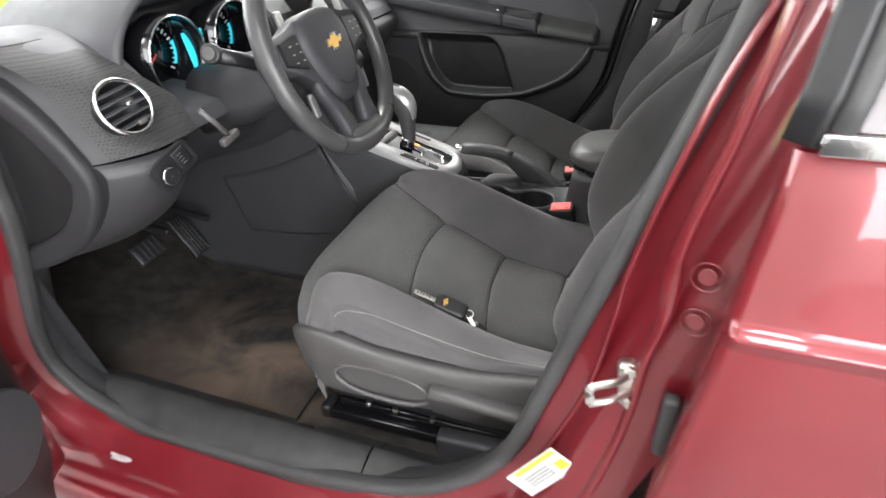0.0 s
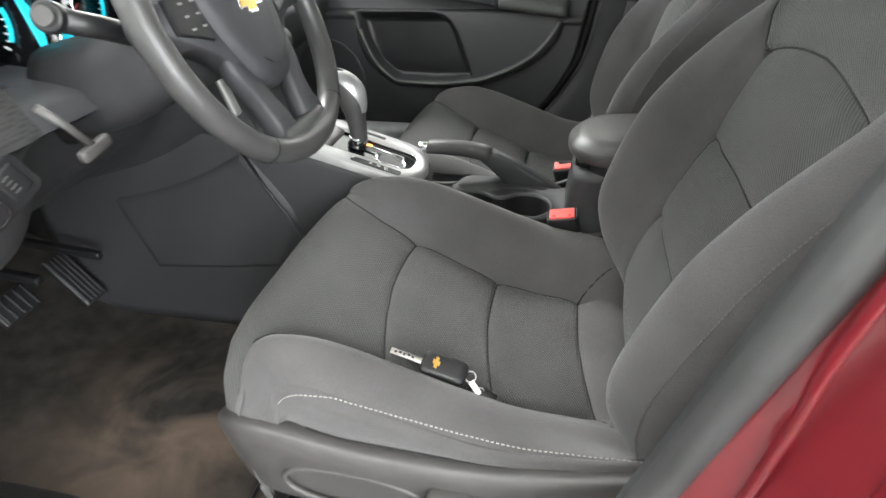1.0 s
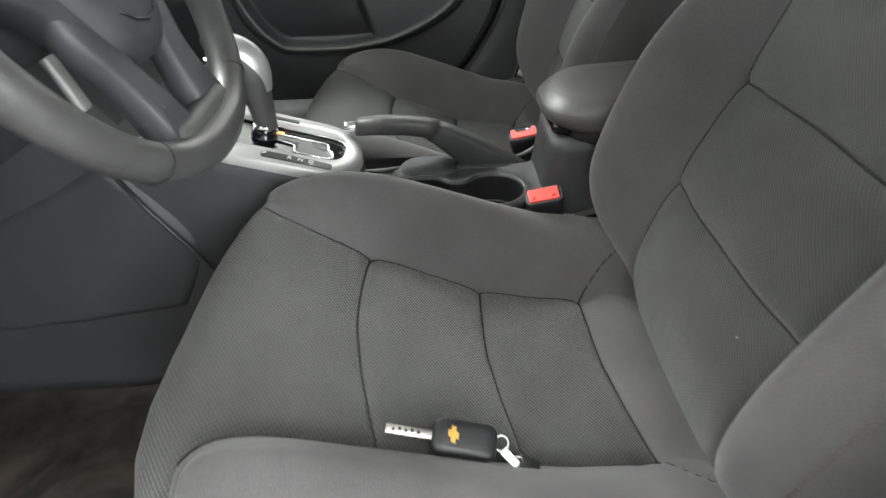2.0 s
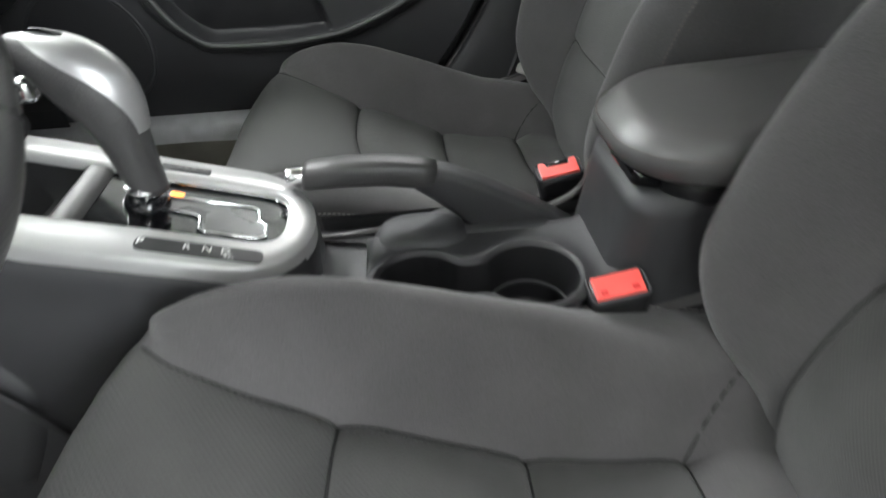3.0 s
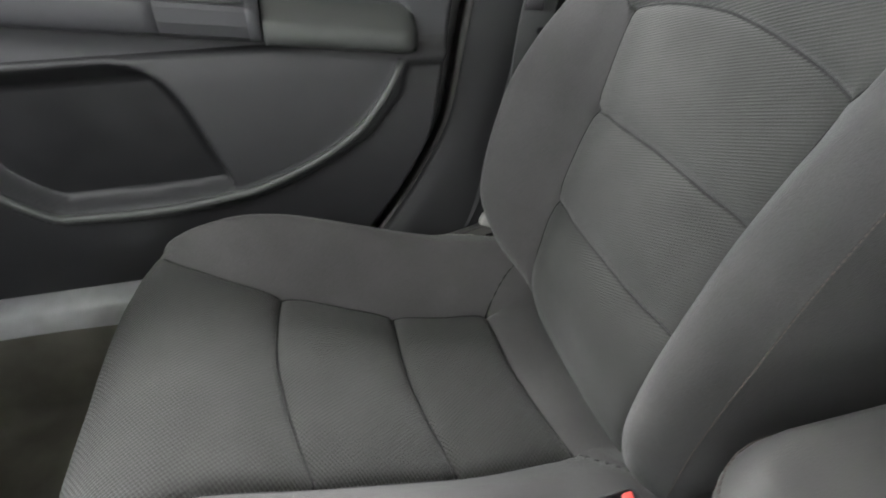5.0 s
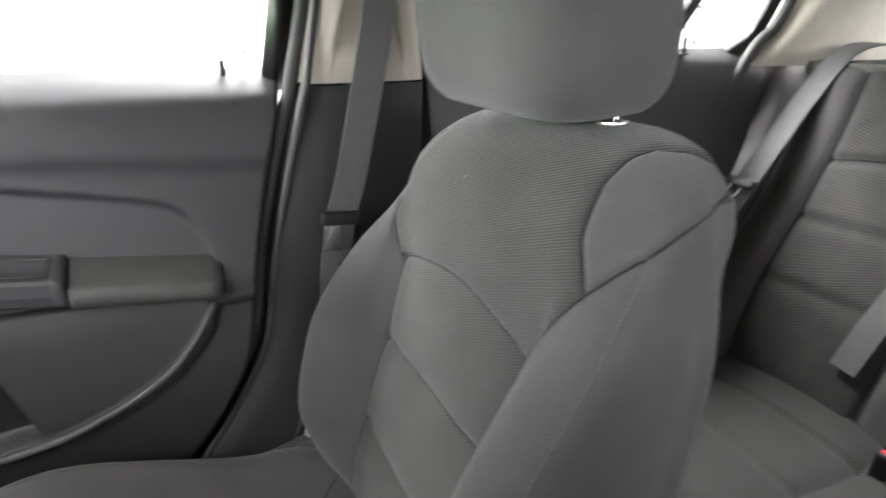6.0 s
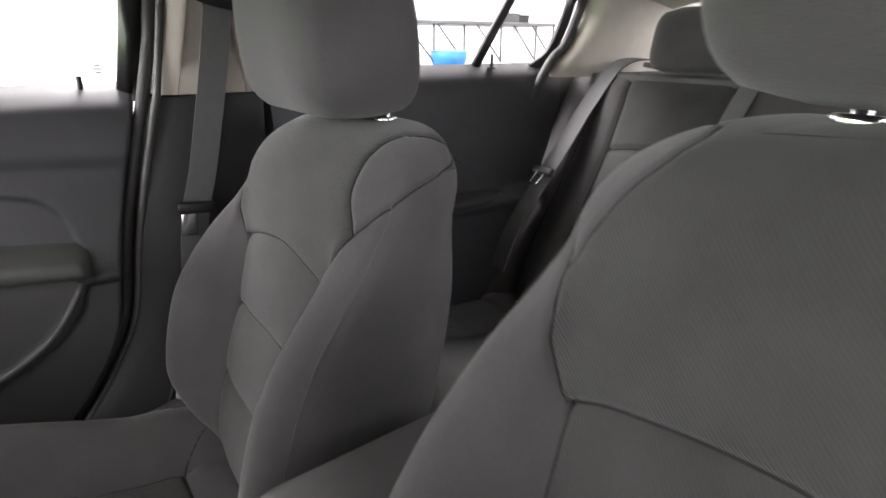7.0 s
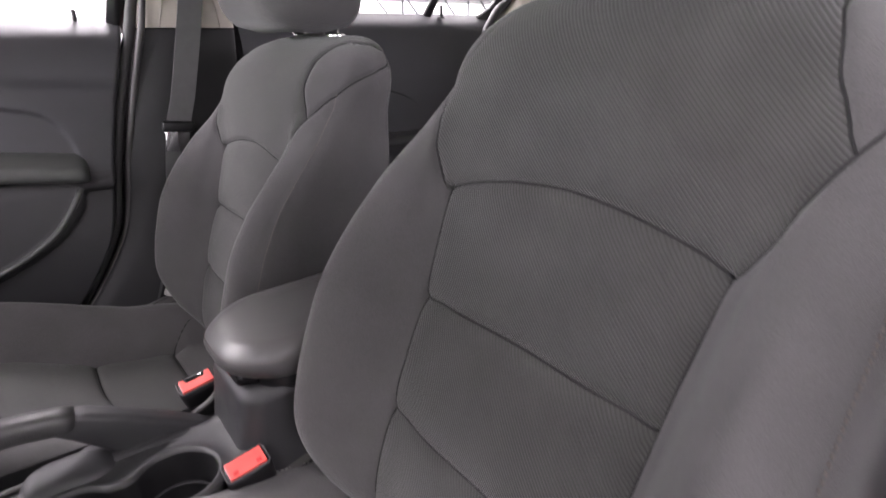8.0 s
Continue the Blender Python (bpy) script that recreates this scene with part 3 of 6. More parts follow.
    # plastic shields, rails
    for side in (-1, 1):
        lift = 1.0 if driver else 0.0
        plan = smooth_path([(0.115, 0.266, 0.105, -0.062), (0.06, 0.267, 0.072, -0.068), (-0.10, 0.268, 0.037, -0.082), (-0.25, 0.268, 0.037, -0.092), (-0.36, 0.266, 0.040 + 0.010 * lift, -0.100), (-0.425, 0.253, 0.030 + 0.012 * lift, -0.104), (-0.466, 0.222, 0.002 + 0.013 * lift, -0.098), (-0.488, 0.170, -0.030 + 0.006 * lift, -0.092), (-0.496, 0.090, -0.046, -0.088), (-0.498, 0.0, -0.050, -0.086)], 64)
        rows = []
        for i, (x, y, top, bot) in enumerate(plan):
            d = plan[min(i + 1, 63)][:2] - plan[max(i - 1, 0)][:2]
            n = np.array((d[1], -d[0])) / np.linalg.norm(d)
            n = n if n[1] > 0 or n[0] < -0.5 else -n
            prof = [(-0.026, top - 0.004), (-0.002, top + 0.003), (0.010, top - 0.010), (0.004, (top + bot) / 2), (-0.006, bot + 0.010), (-0.020, bot), (-0.040, bot + 0.01)]
            rows.append([(x + n[0] * o, side * (y + n[1] * o), z) for o, z in smooth_path(prof, 19)])
        part("side_shield", grid_mesh("shield", rows, flip=side < 0), SHIELD, seat, "grey grained plastic side shield")
        part("slide_rail", block(0.52, 0.034, 0.026, 0.004), GLOSS, seat, "gloss black steel slide rail", pose(-0.172, side * 0.205, -0.214, 0, -1.5, 0))
        part("upper_rail", block(0.44, 0.020, 0.020, 0.004), GLOSS, seat, "", pose(-0.19, side * 0.196, -0.186, 0, -1.5, 0))
        part("rail_cap", block(0.020, 0.042, 0.034, 0.006), BLACK, seat, "black plastic rail cap", pose(-0.437, side * 0.205, -0.216))
        part("rail_cover", block(0.20, 0.050, 0.060, 0.010), PLASTIC, seat, "dark plastic rail cover", pose(-0.085, side * 0.212, -0.212, 0, -4, 0))
        for x in (-0.34, -0.28, -0.20):
            part("rail_bolt", cyl(0.006, 0.008, 12, 0.001), STEEL, seat, "", pose(x, side * 0.208, -0.173))
    if driver:
        ring = []
        for i in range(48):
            a = 2 * math.pi * i / 48
            ring.append((-0.270 + 0.092 * math.copysign(abs(math.cos(a)) ** 0.8, math.cos(a)), -0.2725, -0.036 + 0.034 * math.sin(a) - 0.004 * math.cos(a)))
        part("shield_recess", sweep("oval", ring, circle(0.0045, 8), True, (0, 1, 0)), SHIELD, seat, "raised oval line on the shield")
        rows = []
        for x, zt, zb in ((-0.172, -0.002, -0.048), (-0.166, 0.006, -0.058), (-0.12, 0.004, -0.062), (-0.05, -0.002, -0.060), (0.00, -0.008, -0.054), (0.012, -0.014, -0.046)):
            rows.append([(x, -0.262, zt), (x, -0.292, zt), (x, -0.299, zt - 0.006), (x, -0.295, zt - 0.022), (x, -0.284, zt - 0.030), (x, -0.284, zb), (x, -0.262, zb)])
        part("height_lever", capped("lever", rows), SHIELD, seat, "grey seat height lever")
        part("anchor_bracket", block(0.090, 0.040, 0.050, 0.012, segments=3), SHIELD, seat, "grey plastic cover of the belt anchor", pose(0.065, 0.262, 0.000, 0, 20, 0))
        part("recline_boss", cyl(0.020, 0.03, 24, 0.004), SHIELD, seat, "", pose(0.06, -0.268, 0.035, 90, 0, 0))
    if not driver:
        bar = smooth_path([(-0.43, -0.13, -0.16), (-0.50, -0.13, -0.135), (-0.525, -0.12, -0.120), (-0.53, -0.09, -0.116), (-0.53, 0.09, -0.116), (-0.525, 0.12, -0.120), (-0.50, 0.13, -0.135), (-0.43, 0.13, -0.16)], 40)
        part("slide_bar", sweep("slide_bar", bar, circle(0.008, 10)), BLACK, seat, "black seat slide bar")
        part("anchor_cover", block(0.034, 0.016, 0.020, 0.006), STITCH, seat, "pale plastic belt anchor cover", pose(0.040, 0.252, 0.078, 0, 25, 0))
    part("seat_pan", block(0.46, 0.44, 0.05, 0.01), BLACK, seat, "", pose(-0.19, 0, -0.13))
    return seat


DRIVER = pose(0.0, -0.358, 0.497)
PASSENGER = pose(0.0, 0.366, 0.442)
front_seat(DRIVER, "dark grey cloth driver's seat with ribbed inserts and pale stitching", True, 0.0)
front_seat(PASSENGER, "dark grey cloth front passenger seat with ribbed inserts", False, 0.085)

# ---- floor, sills, pillars, roof ----
floor = part("floor", block(2.6, 1.40, 0.05, 0.01), CARPET, None, "black carpet over the car floor, dusty", pose(0.05, 0, 0.235))
tagged(floor, category="car floor", kind="structure")

SEAL = [(-0.72, 1.30), (-0.86, 1.05), (-0.895, 0.75), (-0.985, 0.46), (-0.945, 0.345), (-0.80, 0.285), (-0.58, 0.278), (-0.37, 0.292), (-0.20, 0.330), (-0.085, 0.405), (-0.012, 0.505), (0.03, 0.640), (0.073, 0.79), (0.111, 0.915), (0.162, 1.087), (0.182, 1.20), (0.16, 1.32), (0.02, 1.395), (-0.35, 1.40)]


def body_side(side):
    """The opening of a front door: red jamb, rubber seal, rocker."""
    loop = smooth_path(SEAL, 140, closed=True)
    c = np.mean(np.array(loop), axis=0)
    rows = []
    for p, q in zip(loop, loop[1:] + loop[:1]):
        d = (q - p) / np.linalg.norm(q - p)
        n = np.array([d[1], -d[0]])
        if n @ (p - c) < 0:
            n = -n
        rows.append([(p[0] + n[0] * o, side * y, p[1] + n[1] * o) for o, y in ((0.002, 0.722), (0.006, 0.730), (0.016, 0.736), (0.034, 0.744), (0.042, 0.752), (0.050, 0.768), (0.058, 0.786), (0.070, 0.796), (0.095, 0.800), (0.14, 0.800))])
    ob = part("door_jamb", grid_mesh("jamb", rows, close_u=True, flip=side > 0), RED, None, "dark red painted door opening of the car body")
    tagged(ob, category="car body", kind="structure")
    lining = []
    for p, q in zip(loop, loop[1:] + loop[:1]):
        d = (q - p) / np.linalg.norm(q - p)
        n = np.array([d[1], -d[0]])
        if n @ (p - c) < 0:
            n = -n
        lining.append([(p[0] + n[0] * o, side * y, p[1] + n[1] * o) for o, y in ((0.002, 0.724), (0.0, 0.705), (0.006, 0.680), (0.03, 0.655))])
    ob = part("opening_trim", grid_mesh("lining", lining, close_u=True, flip=side > 0), PLASTIC, None, "dark plastic trim inside the door opening")
    tagged(ob, category="trim", kind="structure")
    sec = [(a, b) for a, b in round_rect(0.024, 0.030, 0.010, 4)]
    seal = part("door_seal", sweep("seal", [(p[0], side * 0.728, p[1]) for p in loop], sec, True, (0, 1, 0)), RUBBER, None, "black rubber door seal round the opening")
    tagged(seal, category="door seal", kind="structure")


body_side(-1)
body_side(1)

# roof and pillars close the cabin above
roof_rows = []
for i in range(21):
    x = -0.55 + 2.0 * i / 20
    zc = 1.44 - 0.10 * ((x - 0.25) / 1.0) ** 2
    roof_rows.append([(x, y, zc - 0.075 * (abs(y) / 0.72) ** 4) for y in np.linspace(-0.72, 0.72, 25)])
roof = part("ceiling", grid_mesh("headliner", roof_rows), HEADLINER, None, "beige cloth headliner")
tagged(roof, category="headliner", kind="structure")

# rear window and the panel under it
REAR_GLASS = clear("tinted_rear_glass", (0.72, 0.74, 0.73), 0.06)
glass_rows = [[(1.80 - 0.38 * f, y * (1 - 0.10 * f), 1.150 + 0.215 * f - 0.03 * (y / 0.62) ** 2 * f) for y in np.linspace(-0.66, 0.66, 9)] for f in np.linspace(0, 1, 6)]
ob = part("window_1", grid_mesh("rear_glass", glass_rows), REAR_GLASS, None, "tinted rear window of the car")
tagged(ob, category="window", kind="structure")
ob = part("rear_panel", block(0.04, 1.50, 0.50, 0.01), BLACK, None, "black panel under the rear window", pose(1.82, 0, 0.905))
tagged(ob, category="trim", kind="structure")

# ---- building around the car ----
room = part("ground", block(12, 12, 0.1, 0), CONCRETE, None, "grey concrete workshop floor", pose(0, 0, -0.05))
tagged(room, category="floor", kind="structure")
for name, sx, sy, x, y in (("wall_north", 12, 0.1, 0, 4.2), ("wall_south", 12, 0.1, 0, -5.0), ("wall_west", 0.1, 9.2, -5.5, -0.4), ("wall_east", 0.1, 9.2, 5.5, -0.4)):
    w = part(name, block(sx, sy, 3.6, 0), WALL, None, "plain white workshop wall", pose(x, y, 1.8))
    tagged(w, category="wall", kind="structure")
ceil = part("ceiling", block(12, 10, 0.1, 0), WALL, None, "plain white workshop ceiling", pose(0, 0, 3.65))
tagged(ceil, category="ceiling", kind="structure")


# ---- passenger-side doors ----
def edge_x(z):
    """The rear edge of the front door's trim at the height z."""
    return lerp_table([(0.40, -0.22), (0.48, -0.165), (0.58, -0.095), (0.68, -0.045), (0.82, -0.018), (0.97, 0.020), (1.10, 0.058)], z)


def pocket_end(z):
    """The curved rear end of the map pocket."""
    return lerp_table([(0.600, -0.327), (0.635, -0.335), (0.672, -0.347), (0.730, -0.367), (0.752, -0.379), (0.775, -0.397), (0.790, -0.420), (0.80, -0.46)], z)


def pocket_line(x):
    return lerp_table([(-0.68, 0.80), (-0.64, 0.69), (-0.60, 0.635), (-0.555, 0.606), (-0.45, 0.602), (-0.325, 0.614), (-0.24, 0.642), (-0.156, 0.689), (-0.11, 0.74), (-0.08, 0.79)], x)


def base_depth(z):
    return lerp_table([(0.40, 0.705), (0.46, 0.672), (0.56, 0.645), (0.66, 0.634), (0.76, 0.640), (0.82, 0.655), (0.90, 0.672), (0.955, 0.684), (1.02, 0.697), (1.06, 0.712), (1.085, 0.742), (1.10, 0.775)], z)


def trim_depth(x, z):
    y = base_depth(z)
    step = 0.992 - 0.075 * (x + 0.30)
    y -= 0.011 / (1 + math.exp(-(z - step) / 0.006)) - 0.006
    # sunk field above the arm rest
    arc = lerp_table([(-0.95, 1.02), (-0.422, 0.984), (-0.282, 0.959), (-0.154, 0.933), (-0.125, 0.924), (-0.1065, 0.911), (-0.092, 0.892), (-0.081, 0.868), (-0.073, 0.833), (-0.066, 0.80), (0.1, 0.5)], x)
    if 0.80 < z < arc:
        y += 0.011 * min(1, (arc - z) / 0.008)
    # map pocket with its sloping end
    rise = (pocket_line(x + 0.004) - pocket_line(x - 0.004)) / 0.008
    ins = (z - pocket_line(x)) / math.sqrt(1 + rise * rise)
    slope = pocket_end(z) - x
    if ins > 0 and slope > 0 and z < 0.80 and x > -0.70:
        y += 0.038 * min(1, ins / 0.010) * min(1, slope / 0.012) * min(1, (0.80 - z) / 0.03)
    elif -0.02 < ins < 0.004:
        y -= 0.006 * (1 - abs(ins + 0.008) / 0.012)
    elif ins < -0.02:
        y += 0.010
    return y


front_door = thing("door_1", "closed passenger door with dark grey moulded trim", "car door", None, "", "structure")
zs = sorted(set([round(v, 4) for v in np.linspace(0.40, 1.10, 150)]))
split = [z for z in zs if z <= 0.802] + [0.804]
uppers = [0.804] + [z for z in zs if z > 0.806]


def trim_row(z):
    e = edge_x(z)
    xs = [-0.98 + (e + 0.98) * i / 220 for i in range(221)]
    return [(x, trim_depth(x, z), z) for x in xs] + [(e + 0.006, trim_depth(e, z) + 0.012, z), (e + 0.008, 0.80, z)]


part("upper_trim", grid_mesh("upper_trim", [trim_row(z) for z in uppers]), PLASTIC2, front_door, "charcoal soft upper trim")
part("lower_trim", grid_mesh("lower_trim", [trim_row(z) for z in split]), PLASTIC, front_door, "darker hard plastic lower trim")
part("door_skin", block(1.0, 0.03, 0.85, 0.01), RED, front_door, "dark red outer skin", pose(-0.47, 0.86, 0.65))
# Black sheet over the sunk pocket; its inner shade is put into colour.
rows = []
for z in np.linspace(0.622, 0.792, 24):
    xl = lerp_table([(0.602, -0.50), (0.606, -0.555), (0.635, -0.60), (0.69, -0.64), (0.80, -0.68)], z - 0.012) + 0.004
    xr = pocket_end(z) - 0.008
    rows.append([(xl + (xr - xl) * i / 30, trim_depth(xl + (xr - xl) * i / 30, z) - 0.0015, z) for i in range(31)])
part("pocket_shade", grid_mesh("pocket", rows), BLACK, front_door, "black sheet for the shade inside the map pocket")
# lip of the map pocket
xs = list(np.linspace(-0.665, -0.085, 60))
lip = [(x, base_depth(pocket_line(x)) - 0.001, pocket_line(x) - 0.004) for x in xs]
part("pocket_lip", sweep("lip", lip, circle(0.0058, 10)), PAD, front_door, "paler satin edge of the map pocket")
# loudspeaker
part("speaker_ring", torus(0.110, 0.006, 64, 10), PLASTIC, front_door, "", pose(-0.785, 0.655, 0.605, 90, 0, 0))
part("speaker_grille", cyl(0.108, 0.012, 56, 0.003), HARD, front_door, "", pose(-0.785, 0.656, 0.605, 90, 0, 0))


ARM_PAD = [(0.700, 0.800), (0.650, 0.800), (0.630, 0.801), (0.622, 0.805), (0.618, 0.812), (0.618, 0.822), (0.622, 0.831), (0.632, 0.837), (0.650, 0.845), (0.674, 0.853), (0.700, 0.856)]
ARM_FRONT = [(0.700, 0.804), (0.650, 0.803), (0.628, 0.805), (0.620, 0.811), (0.617, 0.824), (0.618, 0.840), (0.622, 0.845), (0.634, 0.848), (0.655, 0.853), (0.676, 0.858), (0.700, 0.860)]
ARM_CUP = [(0.700, 0.804), (0.650, 0.803), (0.628, 0.805), (0.620, 0.811), (0.617, 0.824), (0.618, 0.840), (0.621, 0.845), (0.628, 0.846), (0.6285, 0.818), (0.664, 0.818), (0.668, 0.856), (0.676, 0.858), (0.700, 0.860)]


def arm_row(section, x, inset=0.0):
    away = 0.10 * max(0, -0.5 - x)
    return [(x, p[0] + inset + away, p[1] - 0.13 * (x + 0.17)) for p in section]


pad = smooth_path(ARM_PAD, 27)
rows = [arm_row(pad, -0.255 + 0.190 * f, 0.016 * max(0, (f - 0.90) / 0.10) ** 2) for f in np.linspace(0, 1, 30)]
part("arm_rest", capped("arm_rest", rows), PAD, front_door, "padded grey arm rest")
fore = smooth_path(ARM_FRONT, 27)
part("arm_rest_front", capped("arm_front", [arm_row(fore, x) for x in np.linspace(-0.80, -0.370, 24)]), PLASTIC2, front_door)
part("arm_rest_end", capped("arm_end", [arm_row(fore, x) for x in (-0.272, -0.266, -0.258)]), PLASTIC2, front_door)
part("pull_cup", capped("cup", [arm_row(ARM_CUP, x) for x in (-0.370, -0.34, -0.30, -0.272)], False), PLASTIC2, front_door, "sunk rectangular pull cup")
part("cup_rim", sweep("cup_rim", [(x, y, z - 0.13 * (x + 0.17)) for x, y, z in ((-0.366, 0.667, 0.858), (-0.276, 0.667, 0.858), (-0.276, 0.628, 0.848), (-0.366, 0.628, 0.848))], circle(0.0016, 6), True), PAD, front_door, "thin grey rim")
part("window_switch", block(0.010, 0.020, 0.012, 0.003), CHROME, front_door, "bright window switch", pose(-0.390, 0.640, 0.880, 24, 12, 0))
part("inside_handle", block(0.09, 0.020, 0.030, 0.008), PLASTIC, front_door, "", pose(-0.50, 0.672, 0.935))
pin = part("lock_pin", cyl(0.0042, 0.030, 12, 0.0015), BLACK, front_door, "", pose(-0.020, 0.752, 1.098))
part("pin_collar", cyl(0.011, 0.004, 18, 0.001), SHIELD, front_door, "", pose(-0.020, 0.752, 1.085))
rows = [[(x, 0.752 + 0.020 * math.cos(a), 1.062 + 0.020 * math.sin(a)) for a in np.linspace(-0.3, 3.4, 9)] for x in np.linspace(-0.98, 0.052, 20)]
part("sill_top", grid_mesh("sill_top", rows, flip=True), PLASTIC2, front_door)
part("window_frame", sweep("frame", [(0.048, 0.755, 1.07), (0.070, 0.742, 1.18), (0.078, 0.715, 1.28), (0.050, 0.69, 1.34), (-0.1, 0.665, 1.372), (-0.4, 0.665, 1.36), (-0.66, 0.68, 1.25)], round_rect(0.036, 0.028, 0.008)), BLACK, front_door)
glass = part("window_pane", mesh_of("pane", [(-0.95, 0.775, 1.06), (0.05, 0.775, 1.06), (0.075, 0.72, 1.30), (0.0, 0.69, 1.36), (-0.62, 0.69, 1.34)], [(0, 1, 2, 3, 4)], False), WINDOW, front_door)
glass.visible_shadow = False
PRINT = mat("grey_print", (0.62, 0.62, 0.62), 0.5, bump=0)
for k in range(3):
    part("glass_mark", block(0.012 + 0.006 * (k % 2), 0.0006, 0.0035, 0), PRINT, front_door, "", pose(0.012, 0.762, 1.118 + 0.006 * k, 13, 0, 0))
part("door_weatherstrip", sweep("strip", [(edge_x(z) + 0.018, 0.715, z) for z in np.linspace(0.42, 1.07, 24)] + [(0.095, 0.715, 1.18), (0.112, 0.70, 1.30)], circle(0.011, 10)), RUBBER, front_door, "black rubber weatherstrip")

# centre pillar on the passenger side
pillar = thing("pillar_trim", "centre pillar trim, dark plastic below and beige above", "car pillar", None, "", "structure")
rows = []
for i in range(40):
    z = 0.36 + 0.716 * i / 39
    x0 = edge_x(z) + 0.030
    x1 = lerp_table([(0.36, 0.30), (0.6, 0.27), (0.9, 0.275), (1.08, 0.285)], z)
    y = lerp_table([(0.36, 0.665), (0.6, 0.672), (0.9, 0.685), (1.08, 0.700)], z)
    k = [(x0, y + 0.06), (x0 + 0.004, y + 0.012), (x0 + 0.018, y), (x0 + 0.06, y - 0.008), ((x0 + x1) / 2 + 0.02, y - 0.010), (x1 - 0.02, y - 0.004), (x1, y + 0.012), (x1 + 0.004, y + 0.06)]
    rows.append([(p[0], p[1], z) for p in smooth_path(k, 26)])
part("lower_trim", grid_mesh("lower", rows), HARD, pillar, "black lower trim")
rows = []
for i in range(24):
    z = 1.079 + 0.32 * i / 23
    x0, x1 = lerp_table([(1.08, 0.088), (1.25, 0.122), (1.4, 0.13)], z), lerp_table([(1.08, 0.285), (1.25, 0.262), (1.4, 0.26)], z)
    y = lerp_table([(1.08, 0.700), (1.25, 0.672), (1.40, 0.615)], z)
    sunk = 0.014 / (1 + math.exp(-(z - 1.130) / 0.004))
    k = [(x0, y + 0.05), (x0 + 0.004, y + 0.010), (x0 + 0.016, y), (x0 + 0.036, y - 0.004), (x0 + 0.045, y - 0.004 + sunk), (x1 - 0.045, y - 0.002 + sunk), (x1 - 0.034, y - 0.002), (x1 - 0.01, y + 0.004), (x1, y + 0.014), (x1 + 0.004, y + 0.05)]
    rows.append([(p[0], p[1], z) for p in smooth_path(k, 34)])
part("upper_trim", grid_mesh("upper", rows), BEIGE, pillar, "beige upper trim")
# Black filler added to close a gap that let outside light through.
part("pillar_filler", grid_mesh("core", [[(x, lerp_table([(0.36, 0.76), (1.08, 0.752), (1.40, 0.705)], z), z) for x in (lerp_table([(0.36, -0.1), (0.9, 0.02), (1.08, 0.075), (1.4, 0.10)], z), 0.33)] for z in np.linspace(0.36, 1.40, 16)]), BLACK, pillar, "black filler sheet added behind the pillar trims")
part("pillar_edge", sweep("edge", [(edge_x(z) + 0.036, 0.690, z) for z in np.linspace(0.42, 1.08, 20)] + [(0.108, 0.690, 1.18), (0.126, 0.672, 1.30)], circle(0.007, 10)), SHIELD, pillar, "grey finishing strip")


def strap(name, pts, width, across, parent, label="", thick=0.0016, material=None):
    """A flat belt along a path, with its width along the direction across."""
    a = Vector(across).normalized()
    pts = [Vector(p) for p in smooth_path(pts, 40)]
    rows = []
    for i, p in enumerate(pts):
        d = (pts[min(i + 1, 39)] - pts[max(i - 1, 0)]).normalized()
        s = (a - d * a.dot(d)).normalized()
        n = d.cross(s)
        rows.append([p + s * width / 2 + n * thick, p - s * width / 2 + n * thick, p - s * width / 2 - n * thick, p + s * width / 2 - n * thick])
    return part(name, capped(name, rows, False), material or WEBBING, parent, label)


belt = thing("seat_belt", "dark grey front seat belt hanging on the centre pillar", "seat belt")
strap("webbing", [(0.205, 0.648, 1.245), (0.175, 0.650, 1.10), (0.140, 0.652, 0.95), (0.115, 0.655, 0.86), (0.098, 0.656, 0.72), (0.100, 0.652, 0.46)], 0.048, (1, 0, 0), belt)
part("belt_guide", sweep("guide", smooth_path([(0.150, 0.652, 1.30), (0.155, 0.640, 1.255), (0.178, 0.636, 1.238), (0.235, 0.636, 1.228), (0.262, 0.640, 1.240), (0.270, 0.652, 1.275)], 24), circle(0.0085, 10)), BLACK, belt, "black belt guide loop")
part("guide_cover", block(0.10, 0.030, 0.085, 0.012), BEIGE, belt, "beige belt guide cover", pose(0.215, 0.650, 1.290))
part("tongue_grip", block(0.066, 0.014, 0.022, 0.005), BLACK, belt, "", pose(0.118, 0.648, 0.880, 0, 6, 0))
part("tongue", block(0.026, 0.0030, 0.042, 0.001), CHROME, belt, "chromed belt tongue", pose(0.100, 0.646, 0.850, 0, 4, 0))
part("stop_button", cyl(0.006, 0.006, 14, 0.001), BLACK, belt, "", pose(0.112, 0.649, 0.80, 90, 0, 0))

# rear door on the passenger side
rear_door = thing("door_2", "closed rear passenger door with grey trim", "car door", None, "", "structure")
rows = []
for z in np.linspace(0.42, 1.118, 60):
    x1 = lerp_table([(0.42, 0.80), (0.7, 0.98), (0.9, 1.08), (1.08, 1.14), (1.12, 1.095)], z)
    y = lerp_table([(0.42, 0.70), (0.6, 0.672), (0.75, 0.668), (0.765, 0.640), (0.785, 0.640), (0.80, 0.690), (0.93, 0.700), (0.945, 0.706), (1.03, 0.715), (1.085, 0.732), (1.118, 0.775)], z)
    rows.append([(0.30 + (x1 - 0.30) * i / 30, y + 0.004 * math.sin(6 * i / 30), z) for i in range(31)])
part("door_trim", grid_mesh("rear_trim", rows), PLASTIC2, rear_door)
